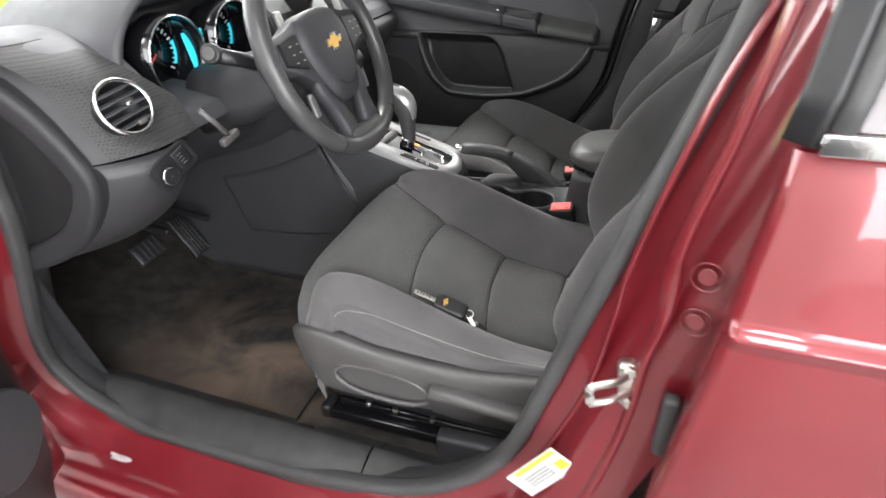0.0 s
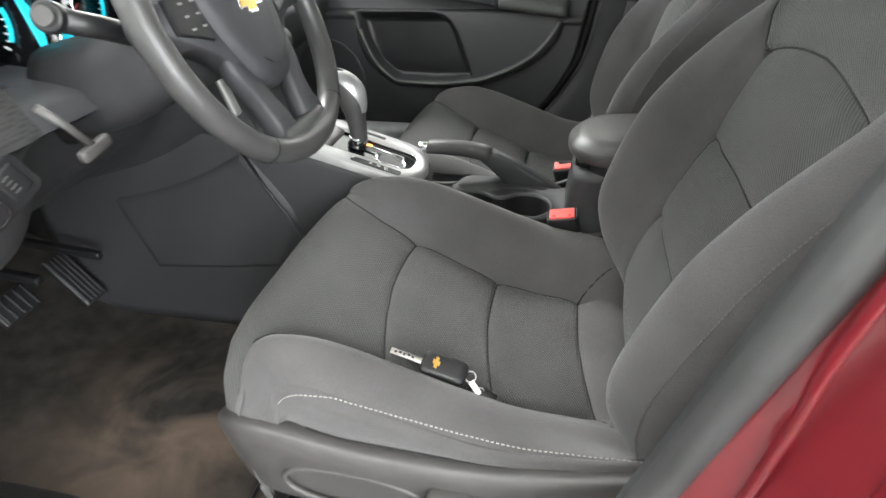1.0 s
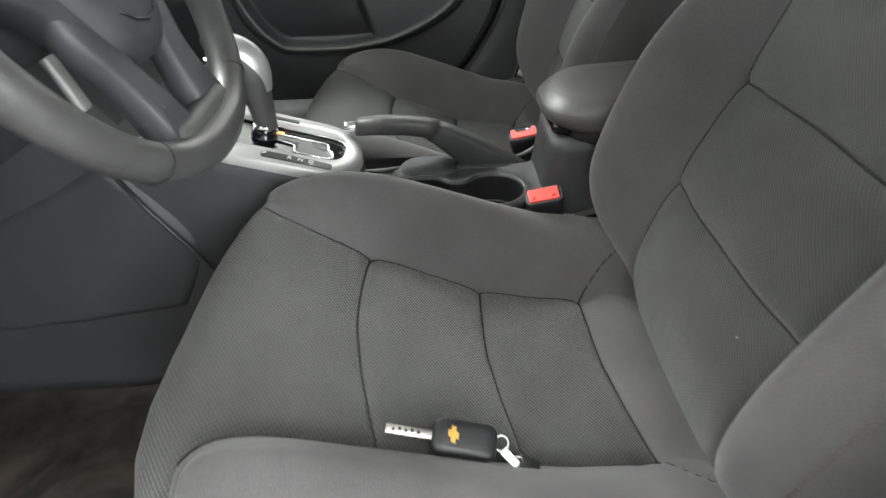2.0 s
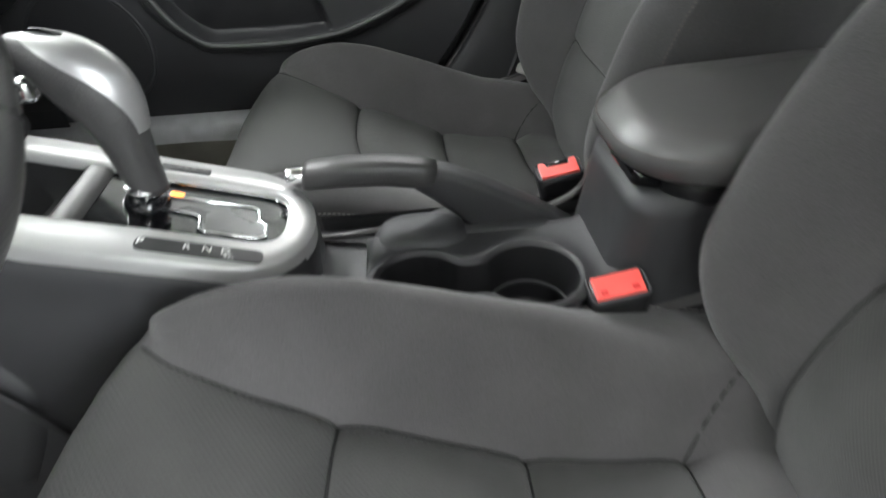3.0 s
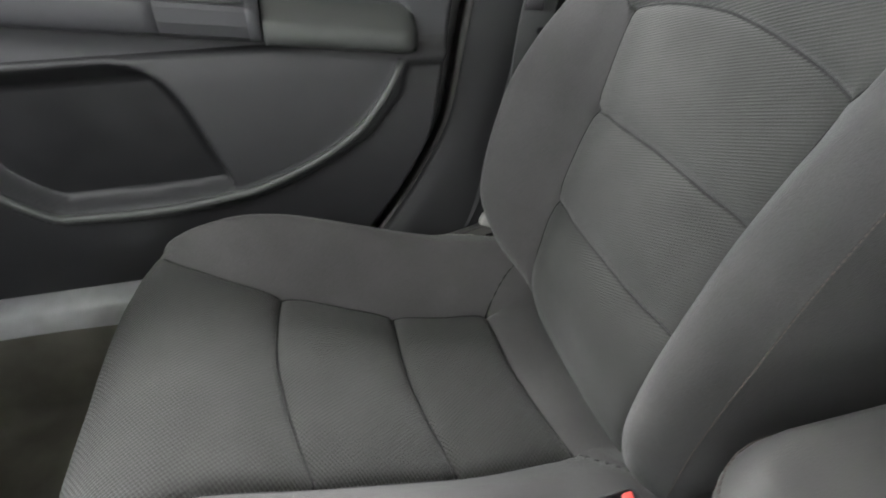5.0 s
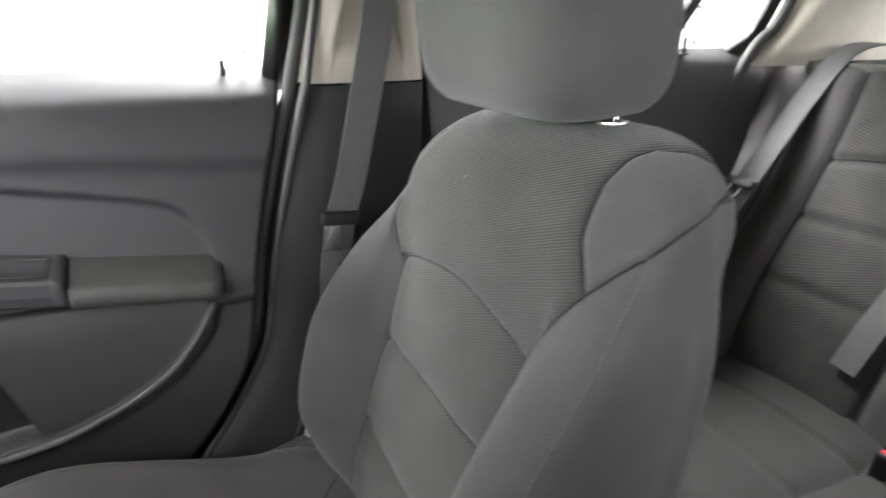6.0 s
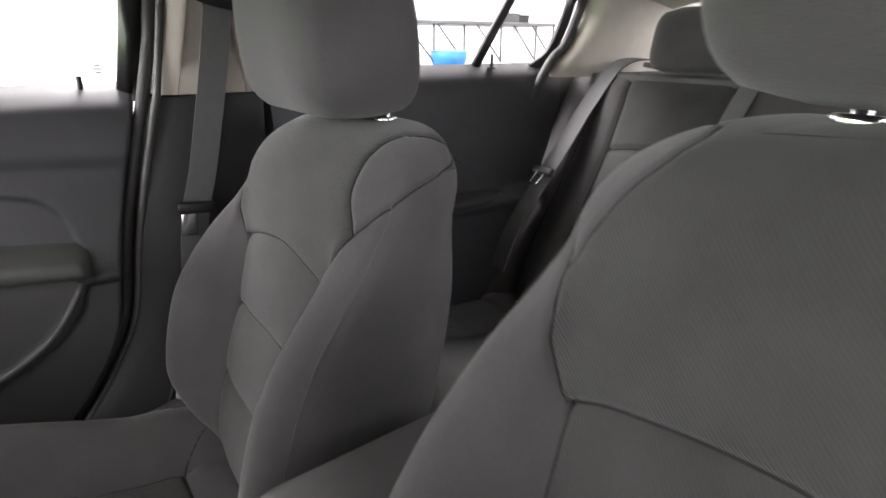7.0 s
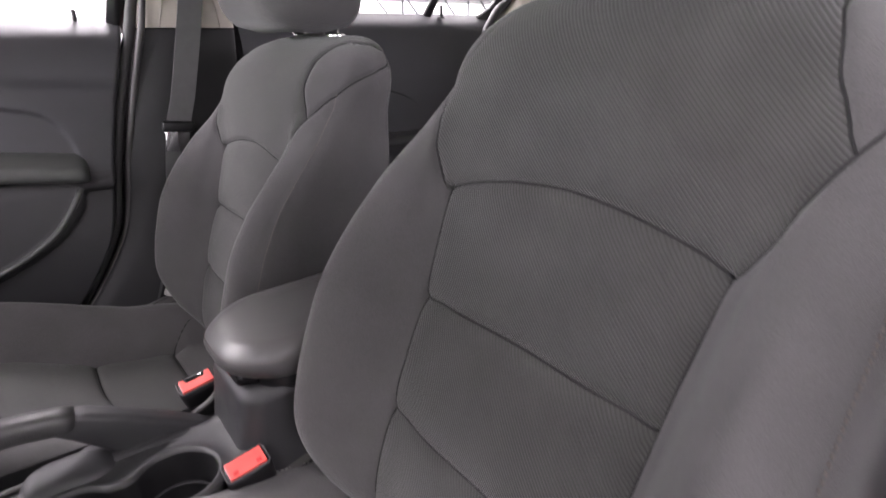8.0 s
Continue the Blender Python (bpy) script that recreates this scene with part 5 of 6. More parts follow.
for i in range(19):
    f = i / 18
    z = 0.686 + 0.060 * f
    grow = lerp_table([(0, 0.93), (0.15, 0.995), (0.45, 1.02), (0.70, 0.985), (0.88, 0.90), (0.96, 0.76), (1, 0.50)], f)
    fwd = -0.014 - 0.008 * math.sin(math.pi * min(1, f * 1.3))
    rows.append([(0.150 + fwd + p[0] * (1 - (1 - grow) * 0.55), CY + p[1] * grow, z - 0.012 * (0.15 - p[0]) ** 2 / 0.09 * f + 0.006 * f * (p[0] + 0.15)) for p in round_rect(0.335, 0.165, 0.066, 8)])
part("arm_rest", capped("arm", rows), LID, console, "black leatherette padded lid")
part("lid_latch", block(0.030, 0.060, 0.016, 0.006, segments=3), GLOSS, console, "black latch under the lid", pose(-0.012, CY - 0.018, 0.680, 0, 14, 0))
stitches("stitching", [Vector(p) + (Vector(p) - Vector((0.136, CY, p[2]))).normalized() * 0.0008 for p in rows[10]], console, 0.0006, 0.005, THREAD)
part("deck_ridge", sweep("ridge", smooth_path([(-0.120, 0.036, 0.566), (-0.070, 0.045, 0.572), (-0.025, 0.050, 0.592), (-0.012, 0.047, 0.640)], 20), circle(0.0042, 8)), SHIELD, console, "paler grey edge beside the handbrake")

# gear selector
gear = thing("gear_selector", "leather and silver automatic gear selector knob", "gear lever")
part("shaft", sweep("shaft", [(-0.449, CY + 0.006, 0.655), (-0.446, CY + 0.006, 0.700)], circle(0.010, 16)), CHROME, gear, "chrome selector shaft")
part("shaft_ring", torus(0.012, 0.005, 28, 8), CHROME, gear, "", pose(-0.447, CY + 0.006, 0.685))
knob = [(-0.444, 0.682, 0.016, 0.015), (-0.446, 0.708, 0.018, 0.018), (-0.449, 0.738, 0.022, 0.021), (-0.455, 0.762, 0.031, 0.023), (-0.463, 0.784, 0.038, 0.024), (-0.470, 0.800, 0.038, 0.022), (-0.474, 0.812, 0.028, 0.015), (-0.476, 0.816, 0.012, 0.006)]
rows = [[(k[0] + k[2] * math.cos(a), CY + 0.006 + k[3] * math.sin(a), k[1] - 0.25 * k[2] * math.cos(a) * (1 if j > 3 else 0.3)) for a in (2 * math.pi * q / 28 for q in range(28))] for j, k in enumerate(smooth_path(knob, 24))]
part("knob", capped("knob", rows), LEATHER, gear, "black leather knob")
rows = []
for j, k in enumerate(smooth_path(knob[2:], 22)):
    half = 0.62 + 1.75 * (j / 21) ** 1.5
    rows.append([(k[0] + (k[2] + 0.0025) * math.cos(a), CY + 0.006 + (k[3] + 0.0015) * math.sin(a), k[1] + 0.003 - 0.25 * k[2] * math.cos(a) * min(1.0, 0.3 + j / 8)) for a in np.linspace(-half, half, 22)])
part("knob_cap", grid_mesh("cap", rows), mat("satin_knob_metal", (0.40, 0.40, 0.40), 0.34, metal=0.6, bump=0.05), gear, "silver knob insert")
part("shaft_base", cyl(0.021, 0.014, 28, 0.004, 0.015), GLOSS, gear, "gloss black shaft base", on_plate(-0.450, 0.006, -0.001))
for a in range(5):
    part("shaft_clip", block(0.005, 0.003, 0.020, 0.001), CHROME, gear, "chrome clip", pose(-0.447 + 0.0135 * math.cos(a * 1.25), CY + 0.006 + 0.0135 * math.sin(a * 1.25), 0.682, 12 * math.sin(a * 1.25), -12 * math.cos(a * 1.25), math.degrees(a * 1.25)))
part("release_button", block(0.014, 0.016, 0.020, 0.005), CHROME, gear, "chrome release button", pose(-0.505, CY + 0.006, 0.778))

# hand brake
brake = thing("handbrake", "black handbrake lever with chrome release button", "handbrake")
HB = 0.022
rows = []
for x, z, ry_, rz_ in ((-0.320, 0.654, 0.012, 0.011), (-0.316, 0.654, 0.0150, 0.0135), (-0.28, 0.655, 0.0160, 0.0145), (-0.24, 0.653, 0.0160, 0.0145), (-0.205, 0.647, 0.0160, 0.0150), (-0.190, 0.642, 0.0150, 0.0145)):
    rows.append([(x + 0.25 * b, HB + a, z + b) for a, b in [(ry_ * math.copysign(abs(math.cos(t)) ** 0.7, math.cos(t)), rz_ * math.copysign(abs(math.sin(t)) ** 0.7, math.sin(t))) for t in (2 * math.pi * q / 24 for q in range(24))]])
part("grip", capped("grip", rows), LEATHER, brake, "grained black grip")
part("release_button", cyl(0.0085, 0.020, 20, 0.003), CHROME, brake, "chrome release button", pose(-0.328, HB, 0.654, 0, 90, 0))
rows = []
for x, z, w, h in ((-0.205, 0.644, 0.014, 0.013), (-0.185, 0.636, 0.0155, 0.018), (-0.150, 0.612, 0.0160, 0.024), (-0.110, 0.584, 0.0160, 0.028), (-0.075, 0.560, 0.016, 0.030), (-0.04, 0.535, 0.015, 0.030)):
    rows.append([(x + 0.55 * b, HB + a, z + 0.85 * b) for a, b in round_rect(2 * w, 2 * h, 0.008, 4)])
part("lever", capped("lever", rows), PLASTIC, brake)
part("boot", capped("boot", [[(-0.135 + p[0] * k, HB - 0.004 + p[1] * k, z) for p in round_rect(0.15, 0.058, 0.020, 6)] for z, k in ((0.570, 0.98), (0.584, 0.90), (0.588, 0.82))]), PLASTIC, brake)


def buckle(x, y, z, lean, label, flip=False):
    ob = thing("belt_buckle", label, "belt buckle", pose(x, y, z, lean, -10, 0), "belt buckles")
    part("body", capped("body", [[(p[0] * k + dx, p[1] * k, zz) for p in round_rect(0.054, 0.031, 0.007, 4)] for zz, k, dx in ((-0.095, 0.62, 0.01), (-0.060, 0.90, 0.004), (-0.010, 1.0, 0), (-0.002, 1.0, 0), (0.001, 0.93, 0))]), BLACK, ob)
    u = [(-0.022, -0.0115), (0.022, -0.0115), (0.022, 0.0115), (-0.022, 0.0115)] if flip else [(-0.022, -0.0115), (0.022, -0.0115), (0.022, 0.0115), (0.0145, 0.0115), (0.0125, 0.0035), (-0.0125, 0.0035), (-0.0145, 0.0115), (-0.022, 0.0115)]
    part("button", plate(u, 0.010, 0.0014), BUCKLE_RED, ob, "red release button", pose(0, 0, 0.0045))
    if flip:
        # Darker red marks put the shade of two small dents into colour.
        for dx in (-0.014, 0.014):
            part("dent_shade", block(0.006, 0.005, 0.001, 0.0003), mat("red_shade", (0.55, 0.03, 0.03), 0.4, bump=0), ob, "", pose(dx, -0.006, 0.0046))
    else:
        part("slot", block(0.024, 0.008, 0.004, 0.001), GLOSS, ob, "black tongue slot", pose(0, 0.0075, 0.0006))
    part("rim", sweep("rim", [(x, y, 0.001) for x, y in round_rect(0.051, 0.028, 0.006, 4)], circle(0.0014, 6), True), PLASTIC, ob)
    part("stalk", block(0.028, 0.010, 0.16, 0.003), BLACK, ob, "", pose(0.016, 0, -0.155))
    return ob


buckle(-0.041, -0.122, 0.598, 16, "black belt buckle with red button beside the driver's seat", True)
buckle(-0.041, 0.080, 0.602, 14, "black belt buckle with red button beside the passenger seat")
b = buckle(0.86, 0.16, 0.53, 10, "black rear belt buckle with red button on the rear bench")


# ---- dashboard ----
dash = thing("dashboard", "dark grey moulded dashboard with textured vent panel and instruments", "dashboard")
DASH = [(-1.34, 0.945), (-1.15, 1.000), (-0.97, 1.030), (-0.85, 1.028), (-0.745, 0.995), (-0.680, 0.940), (-0.645, 0.892), (-0.632, 0.872)]
LOWER = [(-0.632, 0.866), (-0.618, 0.858), (-0.612, 0.840), (-0.632, 0.795), (-0.685, 0.735), (-0.78, 0.675), (-0.92, 0.625), (-1.15, 0.57)]


def dash_shift(y):
    e = max(0.0, (abs(y) - 0.60) / 0.10)
    f = min(1.0, max(0.0, (y - 0.08) / 0.16))
    return -0.055 * e ** 2.2 - 0.13 * f * f * (3 - 2 * f)


def recess(y):
    return 1 / (1 + math.exp(-(0.172 - abs(y + 0.352)) / 0.006))


rows = []
for y in np.linspace(-0.672, 0.70, 137):
    row = []
    for p in smooth_path(DASH, 44):
        x, z = p
        w = recess(y) * min(1, max(0, (z - 0.90) / 0.02)) * (1 if x > -0.95 else 0)
        x = x * (1 - w) + min(x, -0.80) * w
        if y > -0.16 and z > 0.9:
            x -= 0.02 * min(1, (y + 0.16) / 0.1)
        row.append((x + dash_shift(y), y, z - 0.05 * max(0, abs(y) - 0.62)))
    rows.append(row)
part("upper_panel", grid_mesh("dash_upper", rows, flip=True), PLASTIC2, dash, "charcoal soft upper panel")


def knee(y, z):
    """How far the lower panel is set back round the steering column."""
    w = 1 / (1 + math.exp(-(y + 0.545) / 0.012)) / (1 + math.exp((y + 0.155) / 0.012))
    return 0.10 * w * min(1.0, max(0.0, (0.868 - z) / 0.02))


rim_rows = [[(p[0] + dash_shift(y), y, p[1] - 0.05 * max(0, abs(y) - 0.62)) for p in smooth_path(DASH, 44)] for y in np.linspace(-0.70, -0.672, 5)]
part("end_rim", grid_mesh("end_rim", rim_rows, flip=True), HARD, dash, "dark rounded end of the dashboard")
rows = [[(p[0] + dash_shift(y) - knee(y, p[1]), y, p[1]) for p in smooth_path(LOWER, 36)] for y in np.linspace(-0.70, 0.70, 141)]
part("lower_panel", grid_mesh("dash_lower", rows, flip=True), PLASTIC, dash, "grey lower panel")
END = mat("black_end_cover", (0.012, 0.012, 0.0125), 0.5, bump=0.3, bump_scale=900)
for side in (-1, 1):
    end = [(p[0] + dash_shift(side * 0.70), p[1]) for p in smooth_path(DASH, 30)] + [(p[0] + dash_shift(side * 0.70), p[1]) for p in smooth_path(LOWER, 24)]
    bm = bmesh.new()
    f = bm.faces.new([bm.verts.new((x, side * 0.700, z)) for x, z in end])
    r = bmesh.ops.inset_region(bm, faces=[f], thickness=0.012, depth=0.006 * 1)
    bmesh.ops.recalc_face_normals(bm, faces=bm.faces)
    part("end_cover", bm, END, dash, "dark plastic end cover")
rim = [(p[0] + dash_shift(-0.70), p[1]) for p in smooth_path([(-1.25, 0.935), (-1.05, 0.985), (-0.90, 0.992), (-0.79, 0.972), (-0.715, 0.925), (-0.668, 0.868), (-0.655, 0.835), (-0.672, 0.790), (-0.725, 0.730), (-0.82, 0.675), (-0.95, 0.632)], 60)]
part("end_frame", sweep("end_frame", [(x, -0.704, z) for x, z in rim], round_rect(0.046, 0.026, 0.011, 4), False, (0, 1, 0)), HARD, dash, "dark rounded frame of the end cover")
# fine dimpled vent panel
mesh_mat = mat("dimpled_trim", (0.034, 0.034, 0.034), 0.66, spec=0.35, bump=0)
nt = mesh_mat.node_tree
vor = nt.nodes.new("ShaderNodeTexVoronoi")
vor.inputs["Scale"].default_value = 230
vor.inputs["Randomness"].default_value = 0.0
tcn = nt.nodes.new("ShaderNodeTexCoord")
nt.links.new(tcn.outputs["Object"], vor.inputs["Vector"])
bpn = nt.nodes.new("ShaderNodeBump")
bpn.inputs["Strength"].default_value, bpn.inputs["Distance"].default_value = 0.9, 0.0012
nt.links.new(vor.outputs["Distance"], bpn.inputs["Height"])
nt.links.new(bpn.outputs["Normal"], nt.nodes["Principled BSDF"].inputs["Normal"])
# Dimple bottoms get a darker colour, standing for the shade inside them.
dimple_shade = nt.nodes.new("ShaderNodeMapRange")
dimple_shade.inputs["From Min"].default_value, dimple_shade.inputs["From Max"].default_value = 0.22, 0.42
dimple_shade.inputs["To Min"].default_value, dimple_shade.inputs["To Max"].default_value = 0.30, 1.15
nt.links.new(vor.outputs["Distance"], dimple_shade.inputs["Value"])
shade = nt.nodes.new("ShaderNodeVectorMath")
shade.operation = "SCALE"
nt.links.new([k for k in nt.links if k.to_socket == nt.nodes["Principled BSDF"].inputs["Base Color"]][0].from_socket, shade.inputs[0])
nt.links.new(dimple_shade.outputs["Result"], shade.inputs["Scale"])
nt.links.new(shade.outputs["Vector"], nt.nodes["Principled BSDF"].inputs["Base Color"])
rows = []
for i in range(40):
    y = -0.686 + 0.166 * i / 39
    top = 0.900 + 0.128 * min(1, max(0, (-0.50 - y) / 0.09))
    row = []
    for p in smooth_path(DASH[3:], 40):
        if p[1] < top:
            row.append((p[0] + dash_shift(y) + 0.0055 * min(1.0, (-0.519 - y) / 0.03) - 0.0005, y, p[1]))
    while len(row) < 40:
        row.insert(0, row[0])
    rows.append(row)
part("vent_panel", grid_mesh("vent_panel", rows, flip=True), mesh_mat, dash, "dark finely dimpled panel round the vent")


def vent(parent, m):
    ring = part("air_vent", torus(0.0415, 0.0034, 56, 10), CHROME, parent, "round air vent with chrome ring", m)
    part("well", grid_mesh("well", [[(r * math.cos(a), r * math.sin(a), z) for a in (2 * math.pi * k / 40 for k in range(40))] for r, z in ((0.0400, 0.002), (0.0385, -0.012), (0.036, -0.030), (0.0, -0.031))], close_v=True), BLACK, ring)
    for i in range(5):
        y = -0.026 + 0.013 * i
        part("slat", block(2 * math.sqrt(0.0385 ** 2 - y * y), 0.0028, 0.012, 0.001), PLASTIC2, ring, "", pose(0, y, -0.004, 24, 0, 0))
    part("tab", block(0.010, 0.006, 0.010, 0.002), CHROME, ring, "chrome vane tab", pose(0.006, 0.001, 0.003))
    part("wheel_dial", block(0.016, 0.008, 0.008, 0.002), SHIELD, ring, "", pose(0.008, -0.029, 0.001))


def facing(x, y, z, out, spin=0):
    """A pose whose z axis points along out and whose y axis points up."""
    w = Vector(out).normalized()
    u = Vector((0, 0, 1)).cross(w).normalized()
    v = w.cross(u)
    return Matrix(((u.x, v.x, w.x, x), (u.y, v.y, w.y, y), (u.z, v.z, w.z, z), (0, 0, 0, 1))) @ pose(0, 0, 0, 0, 0, spin)


vent(dash, facing(-0.640, -0.648, 0.948, (0.88, -0.12, 0.42), 8))
# light switch and dimmer module
sw = part("switch_panel", plate(round_rect(0.105, 0.060, 0.012), 0.006, 0.002), BLACK, dash, "black light switch panel", facing(-0.606, -0.622, 0.845, (0.95, -0.2, 0.10), 24) @ Matrix.Scale(0.80, 4))
part("light_switch", cyl(0.0165, 0.018, 32, 0.002), BLACK, sw, "", pose(-0.026, -0.002, 0.009))
part("switch_ring", torus(0.0165, 0.0017, 40, 8), CHROME, sw, "thin chrome ring", pose(-0.026, -0.002, 0.016))
part("switch_mark", block(0.004, 0.004, 0.001, 0), SHIELD, sw, "", pose(-0.026, -0.002, 0.0185))
part("dimmer", block(0.034, 0.040, 0.006, 0.003), BLACK, sw, "", pose(0.024, 0.002, 0.002))
for i in range(4):
    part("dimmer_rib", block(0.010, 0.0022, 0.003, 0.0005), SHIELD, sw, "", pose(0.020, 0.012 - 0.007 * i, 0.0055))
# instrument binnacle
rows = []
for x, k in ((-1.05, 0.92), (-0.92, 1.0), (-0.80, 1.05), (-0.735, 1.06), (-0.722, 1.035), (-0.724, 0.99), (-0.75, 0.965), (-0.82, 0.95)):
    row = []
    for a in np.linspace(radians(-28), radians(208), 44):
        row.append((x - 0.045 * max(0, -math.sin(a)) + 0.01 * math.sin(a), -0.352 + 0.205 * k * math.copysign(abs(math.cos(a)) ** 0.8, math.cos(a)), 0.968 + 0.125 * k * math.sin(a)))
    rows.append(row)
part("binnacle_hood", grid_mesh("hood", rows), PLASTIC2, dash, "grey instrument hood")
for y, z in ((-0.435, 0.967), (-0.262, 0.967)):
    g = part("gauge", capped("gauge", [[(x, y + r * math.cos(a), z + r * math.sin(a)) for a in (2 * math.pi * k / 48 for k in range(48))] for x, r in ((-0.80, 0.058), (-0.775, 0.058))]), GLOSS, dash, "round dark instrument")
    part("gauge_tube", grid_mesh("tube", [[(x, y + r * math.cos(a), z + r * math.sin(a)) for a in (2 * math.pi * k / 48 for k in range(48))] for x, r in ((-0.775, 0.058), (-0.735, 0.066), (-0.715, 0.069), (-0.715, 0.073), (-0.76, 0.074))], close_v=True), GLOSS, g)
    part("gauge_ring", torus(0.0705, 0.0019, 56, 8), CHROME, g, "chrome rim", facing(-0.714, y, z, (1, 0, 0)))
    for i in range(25):
        a = radians(-40 + 260 * i / 24)
        part("tick", block(0.001, 0.0022, 0.009 if i % 2 == 0 else 0.005, 0), WHITE, g, "", Matrix.Translation((-0.774, y + 0.049 * math.cos(a), z + 0.049 * math.sin(a))) @ Matrix.Rotation(a - math.pi / 2, 4, "X"))
    part("needle", block(0.002, 0.003, 0.044, 0.0005), BUCKLE_RED, g, "", Matrix.Translation((-0.770, y, z)) @ Matrix.Rotation(radians(125), 4, "X") @ Matrix.Translation((0, 0, 0.02)))
    part("glow", capped("glow", [[(x, y + r * math.cos(a), z + r * math.sin(a)) for a in np.linspace(-0.5, 0.3, 16)] + [(x, y + (r - 0.006) * math.cos(a), z + (r - 0.006) * math.sin(a)) for a in np.linspace(0.3, -0.5, 16)] for x, r in ((-0.7745, 0.056), (-0.773, 0.056))], False), CYAN, g, "cyan lit scale")
part("display", block(0.004, 0.070, 0.085, 0.003), CYAN, dash, "cyan lit driver display", pose(-0.738, -0.350, 0.955, 0, -12, 0))
part("cluster_backing", block(0.02, 0.36, 0.16, 0.01), BLACK, dash, "", pose(-0.808, -0.352, 0.965))
# centre stack
rows = []
for x, z, w in ((-0.74, 1.03, 0.135), (-0.69, 0.99, 0.135), (-0.655, 0.90, 0.130), (-0.630, 0.80, 0.120), (-0.605, 0.735, 0.105), (-0.585, 0.715, 0.095)):
    rows.append([(x - 0.16, CY - w, z), (x - 0.01, CY - w, z), (x, CY - w + 0.012, z), (x, CY + w - 0.012, z), (x - 0.01, CY + w, z), (x - 0.16, CY + w, z)])
part("middle_console_face", capped("stack", rows, False), PLASTIC, dash)
part("stack_trim", block(0.012, 0.020, 0.24, 0.005), SILVER, dash, "silver trim bar", pose(-0.648, CY - 0.128, 0.885, 0, -17, 0))
part("stack_trim", block(0.012, 0.020, 0.24, 0.005), SILVER, dash, "silver trim bar", pose(-0.648, CY + 0.128, 0.885, 0, -17, 0))
part("screen", block(0.006, 0.14, 0.07, 0.003), GLOSS, dash, "dark display", pose(-0.684, CY, 1.0, 0, -35, 0))
# column, stalks
column = thing("steering_column", "dark grey steering column shroud with stalk", "steering column")
part("shroud", capped("shroud", [[(x, -0.362 + p[0] * k, z + p[1] * k - 0.012) for p in round_rect(0.135, 0.115, 0.040, 6)] for x, z, k in ((-0.72, 0.885, 1.15), (-0.62, 0.912, 1.08), (-0.56, 0.935, 1.0), (-0.505, 0.955, 0.92))]), PLASTIC, column)
part("stalk", sweep("stalk", [(-0.560, -0.415, 0.958), (-0.565, -0.455, 0.975), (-0.575, -0.500, 0.992)], circle(0.013, 16)), BLACK, column, "black indicator stalk")
part("stalk_end", cyl(0.0165, 0.016, 28, 0.003), BLACK, column, "", facing(-0.578, -0.508, 0.996, (0.25, -0.9, 0.3)))
part("stalk_cap", cyl(0.0105, 0.004, 24, 0.001), SHIELD, column, "grey stalk cap", facing(-0.5765, -0.517, 0.999, (0.25, -0.9, 0.3)))
part("adjuster", sweep("adjuster", [(-0.585, -0.560, 0.918), (-0.575, -0.545, 0.895), (-0.568, -0.528, 0.866)], round_rect(0.012, 0.009, 0.003)), SHIELD, column)
part("adjuster_grip", block(0.012, 0.046, 0.014, 0.004), SHIELD, column, "", pose(-0.566, -0.526, 0.861, 10, 0, 0))

# steering wheel
wheel = thing("steering_wheel", "black leather three-spoke steering wheel with gold emblem", "steering wheel", facing(-0.467, -0.3255, 0.964, (0.925, 0.017, 0.38)))
R0 = 0.1815
rows = []
for i in range(96):
    a = 2 * math.pi * i / 96
    low = max(0.0, -math.sin(a))
    flat = 0.008 * bump_at(a, 1.5 * math.pi, 0.45)
    tube = 0.0158 + 0.0016 * bump_at((a + math.pi) % (2 * math.pi) - math.pi, 0.5, 0.2) + 0.0016 * bump_at(a, math.pi - 0.5, 0.2) + 0.004 * bump_at(a, 1.5 * math.pi, 0.35)
    rr = R0 - flat
    seam = 0.0016 * (bump_at(a, 1.5 * math.pi - 0.62, 0.012) + bump_at(a, 1.5 * math.pi + 0.62, 0.012))
    rows.append([((rr + (tube - seam) * math.cos(b)) * math.cos(a), (rr + (tube - seam) * math.cos(b)) * math.sin(a), (tube * 1.12 - seam) * math.sin(b)) for b in (2 * math.pi * j / 20 for j in range(20))])
GRIP = mat("perforated_rim_leather", (0.056, 0.055, 0.055), 0.36, bump=0)
nt = GRIP.node_tree
vor = nt.nodes.new("ShaderNodeTexVoronoi")
vor.inputs["Scale"].default_value, vor.inputs["Randomness"].default_value = 420, 0.3
tcn = nt.nodes.new("ShaderNodeTexCoord")
nt.links.new(tcn.outputs["Object"], vor.inputs["Vector"])
bpn = nt.nodes.new("ShaderNodeBump")
bpn.inputs["Strength"].default_value, bpn.inputs["Distance"].default_value = 0.35, 0.0005
nt.links.new(vor.outputs["Distance"], bpn.inputs["Height"])
nt.links.new(bpn.outputs["Normal"], nt.nodes["Principled BSDF"].inputs["Normal"])
part("rim", grid_mesh("rim", rows, True, True), GRIP, wheel, "black grained leather rim")
for a in (1.5 * math.pi - 0.62, 1.5 * math.pi + 0.62):
    ring = [((R0 + 0.0164 * math.cos(b)) * math.cos(a), (R0 + 0.0164 * math.cos(b)) * math.sin(a), 0.0182 * math.sin(b)) for b in (2 * math.pi * j / 24 for j in range(24))]
    part("rim_seam", sweep("rim_seam", ring, circle(0.0009, 6), True, (math.cos(a), math.sin(a), 0.1)), SEAM, wheel, "sewn joint of the rim leather")
